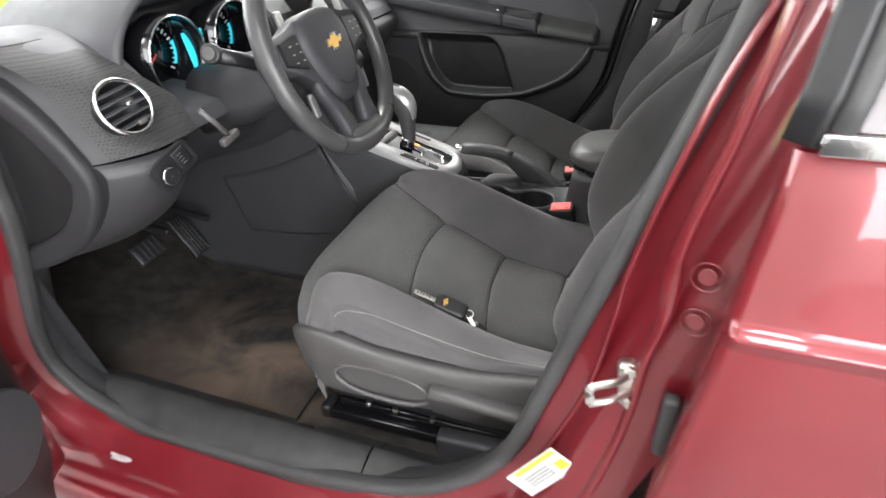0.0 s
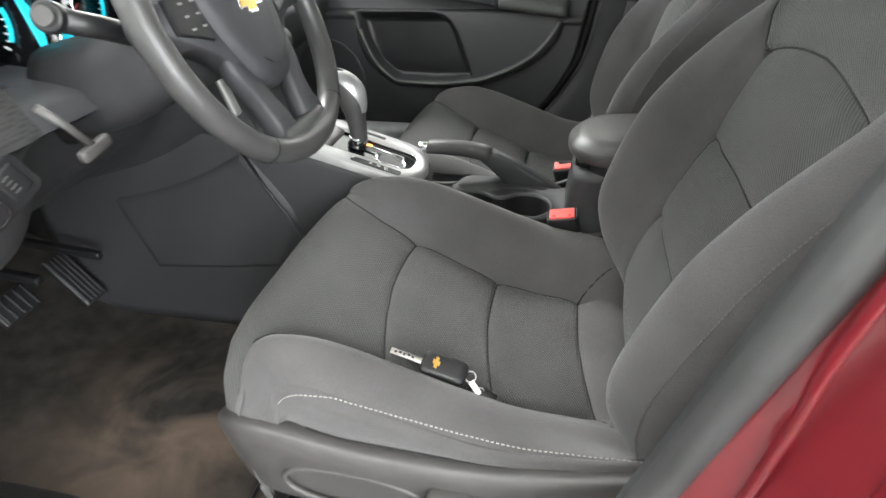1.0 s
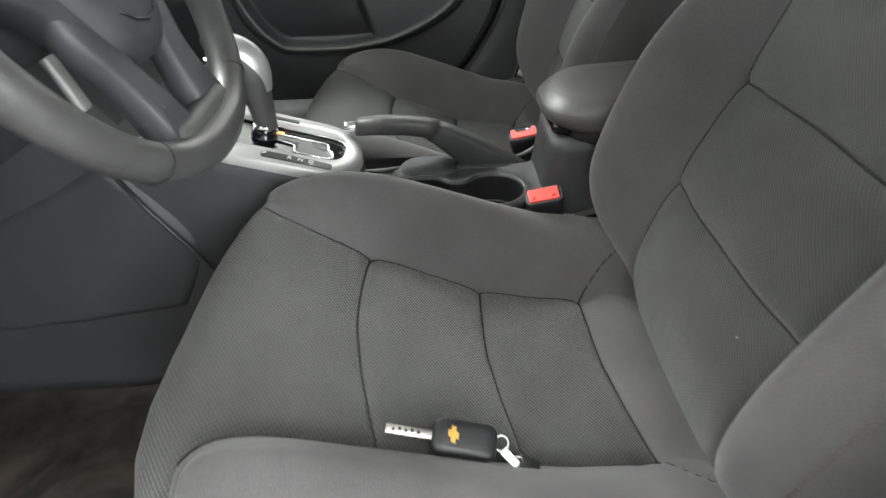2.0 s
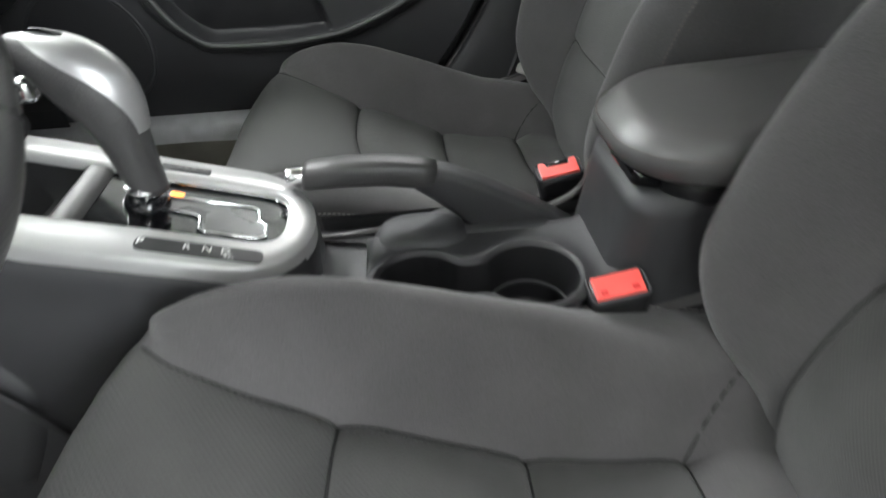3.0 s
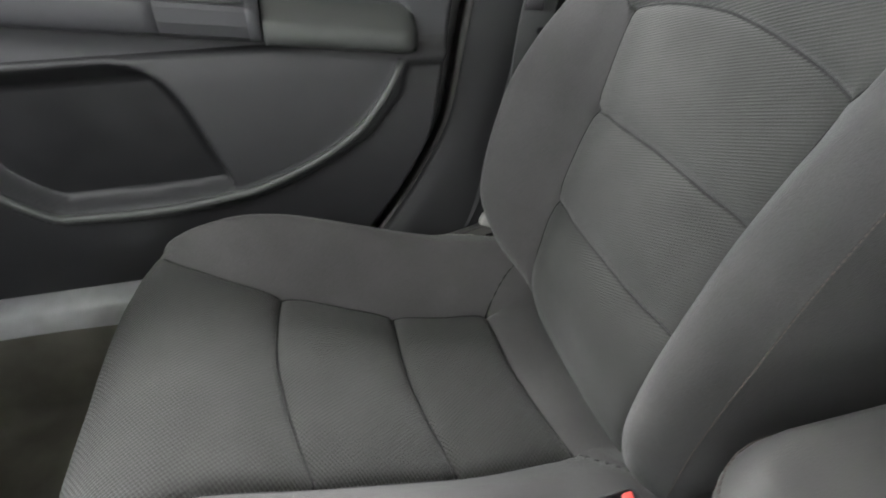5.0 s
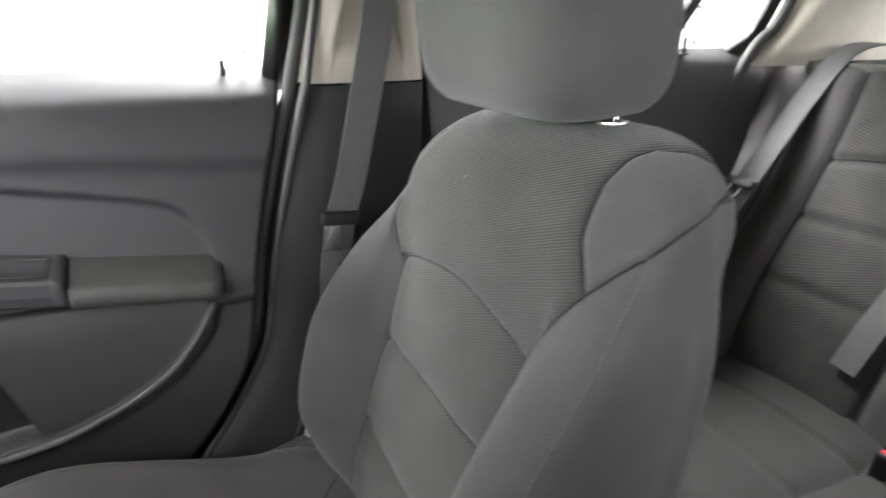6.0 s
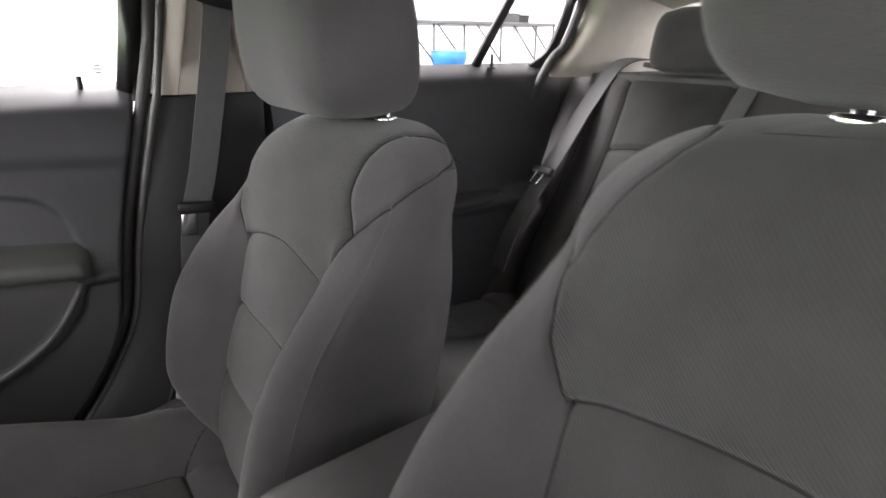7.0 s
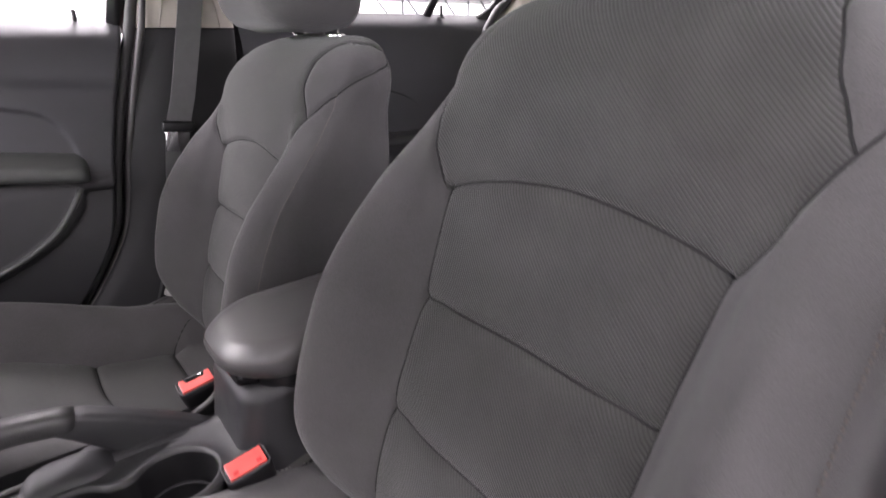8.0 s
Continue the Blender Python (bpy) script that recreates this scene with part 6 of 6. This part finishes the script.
hub = [(-0.070, 0.062), (-0.045, 0.076), (0.0, 0.080), (0.045, 0.076), (0.070, 0.062), (0.080, 0.030), (0.074, -0.010), (0.058, -0.050), (0.040, -0.078), (0.0, -0.092), (-0.040, -0.078), (-0.058, -0.050), (-0.074, -0.010), (-0.080, 0.030)]
loop = smooth_path(hub, 60, True)
part("airbag_cover", capped("airbag", [[(p[0] * k, p[1] * k, z) for p in loop] for z, k in ((-0.030, 1.0), (-0.004, 1.0), (0.006, 0.96), (0.014, 0.82), (0.018, 0.5), (0.019, 0.1))]), PLASTIC2, wheel, "grey airbag cover")
part("cover_line", sweep("line", [(x, y, 0.0175 - 1.1 * x * x) for x, y in ((-0.032, -0.052), (-0.018, -0.062), (0, -0.066), (0.018, -0.062), (0.032, -0.052))], circle(0.0012, 6)), BLACK, wheel)
em = [(-0.022, 0.005), (-0.009, 0.005), (-0.007, 0.011), (0.011, 0.011), (0.009, 0.005), (0.024, 0.005), (0.020, -0.005), (0.007, -0.005), (0.005, -0.011), (-0.013, -0.011), (-0.011, -0.005), (-0.026, -0.005)]
part("emblem_rim", plate([(x * 1.24, y * 1.36) for x, y in em], 0.003, 0), CHROME, wheel, "chrome emblem rim", pose(0, 0.014, 0.0208))
part("emblem", plate(em, 0.003, 0.0005), GOLD, wheel, "gold emblem", pose(0, 0.014, 0.0222))
for side in (-1, 1):
    out = [(0.060, 0.066), (0.100, 0.060), (0.166, 0.046), (0.170, -0.004), (0.120, -0.012), (0.085, -0.030), (0.055, -0.060), (0.040, 0.0)]
    part("side_spoke", capped("spoke", [[(side * p[0], p[1], z - 0.010 + 0.06 * (0.1 - abs(p[0] - 0.07)) * k) for p in (smooth_path(out, 40, True) if side > 0 else smooth_path(out, 40, True)[::-1])] for z, k in ((-0.020, 0), (0.002, 0), (0.008, 0.6))]), PLASTIC2, wheel)
    sp = part("switch_pad", plate([(side * x, y) for x, y in ((0.086, 0.050), (0.138, 0.044), (0.142, 0.006), (0.108, -0.004), (0.086, -0.012))][::side], 0.006, 0.002), BLACK, wheel, "black switch pad", pose(0, 0, 0.0045))
    for i in range(3):
        for j in range(2):
            part("button_mark", block(0.007, 0.0024, 0.0012, 0.0003), STITCH, sp, "", pose(side * (0.100 + 0.022 * j), 0.034 - 0.014 * i, 0.0062))
    arm = [(0.070, -0.030), (0.082, -0.050), (0.066, -0.100), (0.062, -0.150), (0.070, -0.166), (0.020, -0.166), (0.016, -0.140), (0.030, -0.095), (0.040, -0.070)]
    loop = smooth_path(arm, 44, True)
    mid = np.mean(np.array(loop), axis=0)
    rows = [[(side * (mid[0] + (p[0] - mid[0]) * k), mid[1] + (p[1] - mid[1]) * k, z - 0.004 + 0.05 * max(0, -0.09 - p[1]) * (1 if z > -0.01 else 0)) for p in (loop if side > 0 else loop[::-1])] for z, k in ((-0.018, 0.9), (-0.004, 1.0), (0.003, 0.95), (0.006, 0.78), (0.0065, 0.3))]
    part("lower_spoke", capped("low", rows), PLASTIC2, wheel, "satin grey lower spoke")
part("spoke_bridge", capped("bridge", [[(p[0] * k, -0.160 + p[1] * k, z) for p in round_rect(0.13, 0.036, 0.014)] for z, k in ((-0.012, 0.95), (0.004, 1.0), (0.010, 0.9), (0.012, 0.5))]), PAD, wheel)

# pedals and footwell
for nm, y, z, w, h in (("brake_pedal", -0.355, 0.435, 0.085, 0.055), ("accelerator_pedal", -0.215, 0.40, 0.055, 0.13)):
    pd = thing(nm, "black rubber " + nm.replace("_", " ") + " in the driver footwell", "pedal", pose(-1.07, y, z, 0, 55, 0))
    part("pad", block(h, w, 0.014, 0.004), BLACK, pd)
    part("pedal_arm", block(0.016, 0.016, 0.18, 0.004), BLACK, pd, "steel arm", pose(-0.06, 0, 0.05, 0, 40, 0))
    for i in range(5):
        part("rib", block(h * 0.9, 0.004, 0.004, 0.001), BLACK, pd, "", pose(0, -w / 2 + w * (i + 0.5) / 5, 0.008))

dirty = mat("dirty_brown_carpet", (0.026, 0.024, 0.022), 1.0, spec=0.1, var=0.4, scale=25, bump=1.0, bump_scale=650)
nt = dirty.node_tree
pb_ = nt.nodes["Principled BSDF"]
src_ = [l for l in nt.links if l.to_socket == pb_.inputs["Base Color"]][0].from_socket
tcn = nt.nodes.new("ShaderNodeTexCoord")
nz = nt.nodes.new("ShaderNodeTexNoise")
nz.inputs["Scale"].default_value, nz.inputs["Detail"].default_value, nz.inputs["Distortion"].default_value = 5.0, 6, 0.6
nt.links.new(tcn.outputs["Object"], nz.inputs["Vector"])
ds = nt.nodes.new("ShaderNodeVectorMath")
ds.operation = "DISTANCE"
ds.inputs[1].default_value = (-0.64, -0.40, 0.26)
nt.links.new(tcn.outputs["Object"], ds.inputs[0])
mr = nt.nodes.new("ShaderNodeMapRange")
mr.inputs["From Min"].default_value, mr.inputs["From Max"].default_value = 0.42, 0.10
nt.links.new(ds.outputs["Value"], mr.inputs["Value"])
m1 = nt.nodes.new("ShaderNodeMath")
m1.operation = "MULTIPLY_ADD"
nt.links.new(nz.outputs["Fac"], m1.inputs[0])
m1.inputs[1].default_value, m1.inputs[2].default_value = 4.2, -1.65
m2 = nt.nodes.new("ShaderNodeMath")
m2.operation, m2.use_clamp = "MULTIPLY", True
nt.links.new(m1.outputs[0], m2.inputs[0])
nt.links.new(mr.outputs["Result"], m2.inputs[1])
mx = nt.nodes.new("ShaderNodeMix")
mx.data_type = "RGBA"
nt.links.new(m2.outputs[0], mx.inputs["Factor"])
nt.links.new(src_, mx.inputs["A"])
mx.inputs["B"].default_value = (0.135, 0.102, 0.080, 1)
nt.links.new(mx.outputs["Result"], pb_.inputs["Base Color"])
rows = []
for x in np.linspace(-1.40, 0.30, 90):
    row = []
    for y in np.linspace(-0.66, -0.09, 40):
        z = 0.264 + 0.006 * noise.noise((x * 6, y * 6, 0)) + 0.34 * max(0, -0.98 - x) + 0.012 * bump_at(x, -0.46, 0.02)
        z += 0.05 * max(0, (y + 0.17) / 0.08) + 0.045 * max(0, (-0.615 - y) / 0.045)
        row.append((x, y, z))
    rows.append(row)
carpet = part("footwell_carpet", grid_mesh("carpet", rows), dirty, None, "black driver footwell carpet with brown dirt stains")
tagged(carpet, category="carpet", kind="structure")
rows = [[(x, y, 0.264 + 0.004 * noise.noise((x * 7, y * 7, 3)) + 0.34 * max(0, -0.98 - x) + 0.05 * max(0, (0.12 - y) / 0.06) + 0.145 * max(0, (y - 0.612) / 0.040)) for y in np.linspace(0.04, 0.652, 40)] for x in np.linspace(-1.40, 0.30, 60)]
# Base colour is raised well above the other carpets for light missing here.
carpet2 = part("footwell_carpet", grid_mesh("carpet2", rows), mat("brightened_dusty_carpet", (0.16, 0.152, 0.128), 1.0, spec=0.1, var=0.55, scale=5, bump=1.0, bump_scale=650), None, "black passenger footwell carpet, dusty, colour raised for missing light")
tagged(carpet2, category="carpet", kind="structure")

mat_edge = part("floor_mat_edge", sweep("mat_edge", smooth_path([(-0.494, -0.30, 0.271), (-0.495, -0.48, 0.272), (-0.491, -0.62, 0.274)], 16), circle(0.003, 6)), BLACK, None, "black sewn edge of the driver's floor mat")
tagged(mat_edge, category="floor mat", kind="structure")

# ---- sills ----
def sill(name, x0, x1, sec, material, label):
    rows = [[(x, p[0], p[1]) for p in smooth_path(sec, 26)] for x in np.linspace(x0, x1, 30)]
    ob = part(name, grid_mesh(name, rows), material, None, label)
    return tagged(ob, category="sill", kind="structure")


DSEC = [(-0.600, 0.262), (-0.632, 0.285), (-0.650, 0.312), (-0.664, 0.321), (-0.690, 0.319), (-0.715, 0.310), (-0.735, 0.295), (-0.74, 0.26)]
SCUFF = mat("scuffed_sill_plastic", (0.034, 0.034, 0.034), 0.45, var=0.25, scale=22, bump=0.3, bump_scale=800)
sill("sill_plate", -1.02, -0.288, DSEC, SCUFF, "scuffed dark plastic sill plate of the driver's door")
sill("sill_plate", -0.284, 0.12, [(y, z + 0.001 * (i % 2)) for i, (y, z) in enumerate(DSEC)], SCUFF, "scuffed dark plastic rear sill plate beside the seat")
PSEC = [(0.656, 0.386), (0.651, 0.392), (0.650, 0.404), (0.653, 0.426), (0.662, 0.440), (0.69, 0.449), (0.74, 0.451)]
sill("sill_plate", -1.10, 0.30, PSEC, mat("satin_grey_sill", (0.52, 0.52, 0.53), 0.34, bump=0.2, bump_scale=900), "grey plastic sill plate of the passenger door")
kick = part("kick_panel", grid_mesh("kick", [[(x, -0.655 - 0.055 * f, 0.26 + 0.36 * f + 0.10 * max(0, -0.93 - x)) for f in np.linspace(0, 1, 12)] for x in np.linspace(-1.40, -0.93, 14)], flip=True), PLASTIC, None, "dark plastic kick panel beside the footwell")
tagged(kick, category="trim", kind="structure")
kick2 = part("kick_panel", grid_mesh("kick", [[(x, 0.66 + 0.04 * f, 0.26 + 0.45 * f) for f in np.linspace(0, 1, 12)] for x in np.linspace(-1.40, -0.90, 14)]), PLASTIC, None, "dark plastic kick panel beside the passenger footwell")
tagged(kick2, category="trim", kind="structure")
wall = part("bulkhead", block(0.04, 1.5, 0.72, 0.01), BLACK, None, "black bulkhead ahead of the pedals", pose(-1.40, 0, 0.58))
tagged(wall, category="car body", kind="structure")

# ---- driver-side body outside ----
RSEC = [(-0.742, 0.262), (-0.775, 0.240), (-0.800, 0.228), (-0.822, 0.222), (-0.832, 0.212), (-0.838, 0.200), (-0.848, 0.195), (-0.858, 0.180), (-0.862, 0.150), (-0.850, 0.10), (-0.80, 0.07)]
rocker = part("rocker_panel", grid_mesh("rocker", [[(x, p[0], p[1]) for p in smooth_path(RSEC, 50)] for x in np.linspace(-1.25, 1.30, 30)]), RED, None, "dark red painted rocker panel under the doors")
tagged(rocker, category="car body", kind="structure")
chip = part("worn_paint", plate([(0.026 * math.cos(a) * (1 + 0.35 * math.sin(3 * a + 1)), 0.008 * math.sin(a) * (1 + 0.3 * math.cos(2 * a))) for a in (2 * math.pi * k / 22 for k in range(22))], 0.0008, 0), mat("bare_primer", (0.38, 0.34, 0.34), 0.5, var=0.3, scale=60), None, "pale worn patch on the red rocker panel", pose(-0.815, -0.788, 0.2358, 25, 0, 0))
tagged(chip, category="paint damage", kind="structure")
wing = part("front_wing", grid_mesh("wing", [[(x, -0.80 - 0.06 * math.sin(math.pi * min(1, f * 1.1)), 0.20 + 0.80 * f) for f in np.linspace(0, 1, 20)] for x in np.linspace(-1.9, -1.04, 16)], flip=True), RED, None, "dark red front wing beside the door opening")
tagged(wing, category="car body", kind="structure")
striker = thing("door_striker", "zinc-plated steel door striker bolted to the red pillar", "door striker", pose(0.124, -0.797, 0.755, 0, -8, 8) @ Matrix.Scale(0.86, 4))
part("striker_plate", capped("plate", [[(p[0] * k, y, p[1] * k) for p in round_rect(0.026, 0.072, 0.012, 5)] for y, k in ((0.012, 1.0), (-0.003, 1.0), (-0.005, 0.9))]), STEEL, striker, "", pose(0.004, 0, -0.008))
part("striker_arm", sweep("arm", smooth_path([(0.006, -0.006, 0.016), (-0.012, -0.022, 0.018), (-0.036, -0.030, 0.018), (-0.044, -0.031, 0.012), (-0.044, -0.031, -0.010)], 20), round_rect(0.004, 0.012, 0.0015, 2)), STEEL, striker, "flat steel arm")
part("striker_bar", sweep("bar", [(-0.046, -0.031, -0.012), (-0.020, -0.024, -0.012), (0.006, -0.006, -0.014)], circle(0.0045, 12)), STEEL, striker, "round steel bar")
for dz in (0.020, -0.034):
    part("bolt", cyl(0.0085, 0.008, 6, 0.001), STEEL, striker, "", pose(0.005, -0.007, dz, 90, 0, 0))

label_ob = thing("safety_label", "white and yellow paper label stuck on the red pillar", "label", Matrix.Translation((0.044, -0.790, 0.553)) @ Matrix.Rotation(radians(-57), 4, "Y") @ Matrix.Scale(0.82, 4))
part("sheet", block(0.124, 0.001, 0.054, 0), mat("label_paper", (0.46, 0.46, 0.45), 0.5, bump=0), label_ob)
part("yellow_band", block(0.100, 0.0012, 0.008, 0), YELLOW, label_ob, "yellow band", pose(0.008, -0.0004, 0.020))
part("yellow_square", block(0.020, 0.0012, 0.018, 0), YELLOW, label_ob, "yellow square", pose(0.046, -0.0004, -0.006))
for i in range(4):
    part("text_bar", block(0.060, 0.0012, 0.0018, 0), SHIELD, label_ob, "", pose(-0.008, -0.0004, 0.005 - 0.006 * i))

for z in (0.905, 0.852):
    boss = thing("pillar_plug", "round red-painted plug pressed into the pillar", "plug", facing(0.176, -0.801, z, (-0.25, -0.95, 0.1)))
    part("cap", cyl(0.009, 0.003, 28, 0.001), RED, boss)
    part("ring", torus(0.0145, 0.0011, 28, 8), RED, boss, "", pose(0, 0, 0.0012))
for r, pts in ((0.010, [(0.220, -0.745, 1.38), (0.205, -0.775, 1.25), (0.190, -0.790, 1.16), (0.172, -0.792, 1.041), (0.150, -0.794, 0.931), (0.148, -0.796, 0.846), (0.138, -0.797, 0.782), (0.130, -0.798, 0.674), (0.098, -0.799, 0.527), (0.04, -0.80, 0.42)]), (0.006, [(0.225, -0.70, 1.36), (0.205, -0.735, 1.20), (0.152, -0.752, 1.05), (0.112, -0.752, 0.880), (0.103, -0.752, 0.80), (0.082, -0.752, 0.67), (0.03, -0.752, 0.52)])):
    fl = part("pillar_flange", sweep("flange", smooth_path(pts, 40), circle(r, 12, r * 0.6)), RED, None, "pressed dark red ridge of the door pillar")
    tagged(fl, category="car body", kind="structure")
bumper = thing("door_bumper", "black rubber door bumper on the pillar", "bumper stop", pose(0.172, -0.815, 0.72))
part("pad", block(0.018, 0.018, 0.085, 0.006), RUBBER, bumper)

out_door = thing("door_3", "closed dark red rear door with chrome window strip", "car door", None, "", "structure")
DSIDE = [(0.20, -0.80), (0.30, -0.842), (0.45, -0.866), (0.65, -0.880), (0.80, -0.884), (0.893, -0.885), (0.908, -0.891), (0.916, -0.880), (0.930, -0.877), (0.985, -0.868), (1.035, -0.858), (1.050, -0.850)]


def door_front(z):
    return lerp_table([(0.20, 0.135), (0.45, 0.148), (0.68, 0.166), (0.85, 0.181), (1.05, 0.200)], z)


rows = []
for z in sorted(set(list(np.round(np.linspace(0.20, 1.05, 60), 4)) + [0.893, 0.900, 0.905, 0.908, 0.910, 0.913, 0.916, 0.920, 0.930])):
    y = lerp_table([(a, b) for a, b in DSIDE], z)
    x0 = door_front(z)
    row = [(x0 + 0.012, -0.80, z), (x0 + 0.001, y + 0.022, z), (x0, y + 0.010, z), (x0 + 0.002, y + 0.003, z), (x0 + 0.008, y, z)]
    row += [(x0 + 0.008 + (1.30 - x0) * f, y + 0.035 * f * f, z) for f in np.linspace(0.05, 1, 14)]
    rows.append(row)
part("door_skin", grid_mesh("rear_skin", rows, flip=True), RED, out_door, "dark red painted skin")
part("chrome_strip", sweep("chrome", [(0.212 + 1.05 * f, -0.860 + 0.03 * f * f, 1.060 + 0.012 * f) for f in np.linspace(0, 1, 14)], round_rect(0.007, 0.017, 0.003)), mat("satin_chrome", (0.85, 0.85, 0.86), 0.28, metal=1.0, var=0.03, bump=0), out_door, "polished chrome window strip")
part("window_frame", sweep("frame", [(0.202, -0.850, 1.056), (0.208, -0.844, 1.09), (0.220, -0.824, 1.20), (0.227, -0.792, 1.32), (0.230, -0.762, 1.40)], round_rect(0.026, 0.014, 0.005)), BLACK, out_door)
part("window_seal", sweep("seal", [(0.222, -0.852, 1.066), (0.228, -0.846, 1.09), (0.240, -0.826, 1.20), (0.247, -0.793, 1.32), (0.250, -0.764, 1.40)], circle(0.010, 8)), RUBBER, out_door)
pane = part("window_pane", mesh_of("rear_glass", [(0.23, -0.850, 1.065), (1.10, -0.825, 1.08), (1.0, -0.74, 1.40), (0.25, -0.770, 1.39)], [(0, 1, 2, 3)], False), TINTED, out_door, "dark tinted window glass")
pane.visible_shadow = False

# opened driver's door, seen by its inner edge near the hinge
open_door = thing("front_door", "opened dark red driver's door with dark inner trim", "car door", pose(-0.985, -0.835, 0.0, 0, 0, -66))
rows = []
for z in np.linspace(0.22, 1.02, 40):
    f = (z - 0.22) / 0.80
    x0 = 0.05 + 0.05 * bump_at(f, 0.0, 0.08)
    rows.append([(x0 + (1.0 - x0) * u, 0.075 + 0.045 * math.sin(math.pi * min(1, u * 6 + 0.12) / 2) * (0.6 + 0.4 * math.sin(math.pi * f)), z) for u in np.linspace(0, 1, 40)])
part("door_trim", grid_mesh("open_trim", rows), PLASTIC, open_door, "dark plastic inner trim")
part("speaker_grille", cyl(0.085, 0.014, 40, 0.004), PLASTIC2, open_door, "", pose(0.17, 0.126, 0.47, 90, 0, 0))
part("door_frame", block(1.06, 0.07, 0.80, 0.03, segments=3), RED, open_door, "dark red door frame", pose(0.53, 0.030, 0.62))
for z in (0.42, 0.75):
    part("hinge", block(0.07, 0.035, 0.06, 0.008), RED, open_door, "", pose(-0.015, 0.025, z))

# ---- key on the driver's cushion ----
key = thing("car_key", "black flip key with white tag lying on the driver seat", "car key")
kp = [Vector(v) for v in ((-0.252, -0.498, 0.583), (-0.207, -0.500, 0.571), (-0.150, -0.503, 0.557))]
ax = (kp[2] - kp[0]).normalized()
sd = Vector((0, 0, 1)).cross(ax).normalized()
sd = (sd + Vector((0, 0, 0.42))).normalized()
sd = (sd - ax * sd.dot(ax)).normalized()
up_ = ax.cross(sd)
KM = Matrix(((ax.x, sd.x, up_.x, kp[1].x), (ax.y, sd.y, up_.y, kp[1].y), (ax.z, sd.z, up_.z, kp[1].z), (0, 0, 0, 1)))
part("blade", block(0.046, 0.0085, 0.0026, 0.0006), STEEL, key, "worn steel blade", KM @ pose(-0.022, 0.0, 0))
for i in range(5):
    part("notch", block(0.003, 0.003, 0.0032, 0), BLACK, key, "", KM @ pose(-0.038 + 0.006 * i, 0.001 * (i % 2), 0))
part("fob", capped("fob", [[(p[0] + 0.030, p[1], z) for p in [(a * k, b * k) for a, b in round_rect(0.062, 0.033, 0.009, 5)]] for z, k in ((-0.007, 0.9), (-0.004, 1.0), (0.004, 1.0), (0.007, 0.9), (0.0078, 0.6))]), BLACK, key, "black plastic fob", KM)
part("fob_emblem", plate([(x * 0.33, y * 0.45) for x, y in em], 0.001, 0), GOLD, key, "gold emblem", KM @ pose(0.018, 0.002, 0.0086, 0, 0, 90))
part("split_ring", torus(0.007, 0.0010, 28, 6), STEEL, key, "steel split ring", KM @ pose(0.066, 0.002, 0, 20, 0, 0))
part("paper_tag", block(0.020, 0.008, 0.001, 0), WHITE, key, "white tag", KM @ pose(0.076, -0.010, -0.001, 0, 10, -35))
part("remote_tag", block(0.022, 0.013, 0.006, 0.002), BLACK, key, "small black tag", KM @ pose(0.096, -0.012, -0.006, 0, 10, -10))
part("tag_ring", torus(0.004, 0.0009, 20, 6), STEEL, key, "", KM @ pose(0.084, -0.010, -0.002, 60, 0, 0))

# ---- workshop things seen through the windows ----
BENCH = mat("grey_painted_steel", (0.10, 0.10, 0.105), 0.5, bump=0.1)
wall_shelf = thing("workbench", "grey steel bench with angled brackets and white boxes on it", "bench")
part("top", block(1.30, 0.45, 0.022, 0.004), BENCH, wall_shelf, "", pose(2.60, 3.02, 1.30))
for x in (2.10, 2.35, 2.68, 3.02, 3.20):
    part("upright", sweep("upright", [(x + 0.05, 2.82, 1.29), (x + 0.05, 2.82, 1.04)], circle(0.008, 8)), BENCH, wall_shelf)
    part("brace", sweep("brace", [(x - 0.17, 2.82, 1.29), (x + 0.05, 2.82, 1.05)], circle(0.007, 8)), BENCH, wall_shelf)
for x in (2.0, 3.2):
    part("leg", block(0.03, 0.03, 1.29, 0.004), WHITE, wall_shelf, "white leg", pose(x, 3.20, 0.645))
for x, w, h, m_, lb in ((2.36, 0.10, 0.07, WHITE, "white"), (2.52, 0.16, 0.05, BEIGE, "beige"), (2.70, 0.20, 0.18, BEIGE, "beige"), (2.90, 0.14, 0.06, SHIELD, "grey"), (3.02, 0.10, 0.05, BLACK, "dark")):
    bx = thing("box", lb + " cardboard box on the steel bench", "box", pose(x, 3.0, 1.3125 + h / 2))
    part("carton", block(w, 0.20, h, 0.004), m_, bx)
    part("lid", block(w + 0.006, 0.206, 0.012, 0.003), m_, bx, "", pose(0, 0, h / 2))
tub = thing("tub", "blue plastic tub on a stand below the bench", "tub", pose(2.255, 2.80, 0.985))
part("bowl", capped("bowl", [[(r * math.cos(a), r * math.sin(a), z) for a in (2 * math.pi * k / 28 for k in range(28))] for r, z in ((0.09, 0.0), (0.12, 0.08), (0.125, 0.13), (0.11, 0.14))]), BLUE, tub)
part("stand", cyl(0.10, 0.98, 20, 0.01), WHITE, tub, "white stand", pose(0, 0, -0.49))
bottle = thing("spray_bottle", "white spray bottle beside the blue tub", "bottle", pose(2.22, 2.82, 0.98))
part("flask", capped("flask", [[(r * math.cos(a), r * math.sin(a), z) for a in (2 * math.pi * k / 20 for k in range(20))] for r, z in ((0.035, -0.98), (0.035, 0.10), (0.015, 0.14), (0.012, 0.19))]), WHITE, bottle)
green = part("green_panel", block(0.06, 6.0, 1.5, 0.01), GREEN, None, "lime green painted wall panel", pose(-5.40, 1.5, 0.75))
tagged(green, category="wall panel", kind="structure")
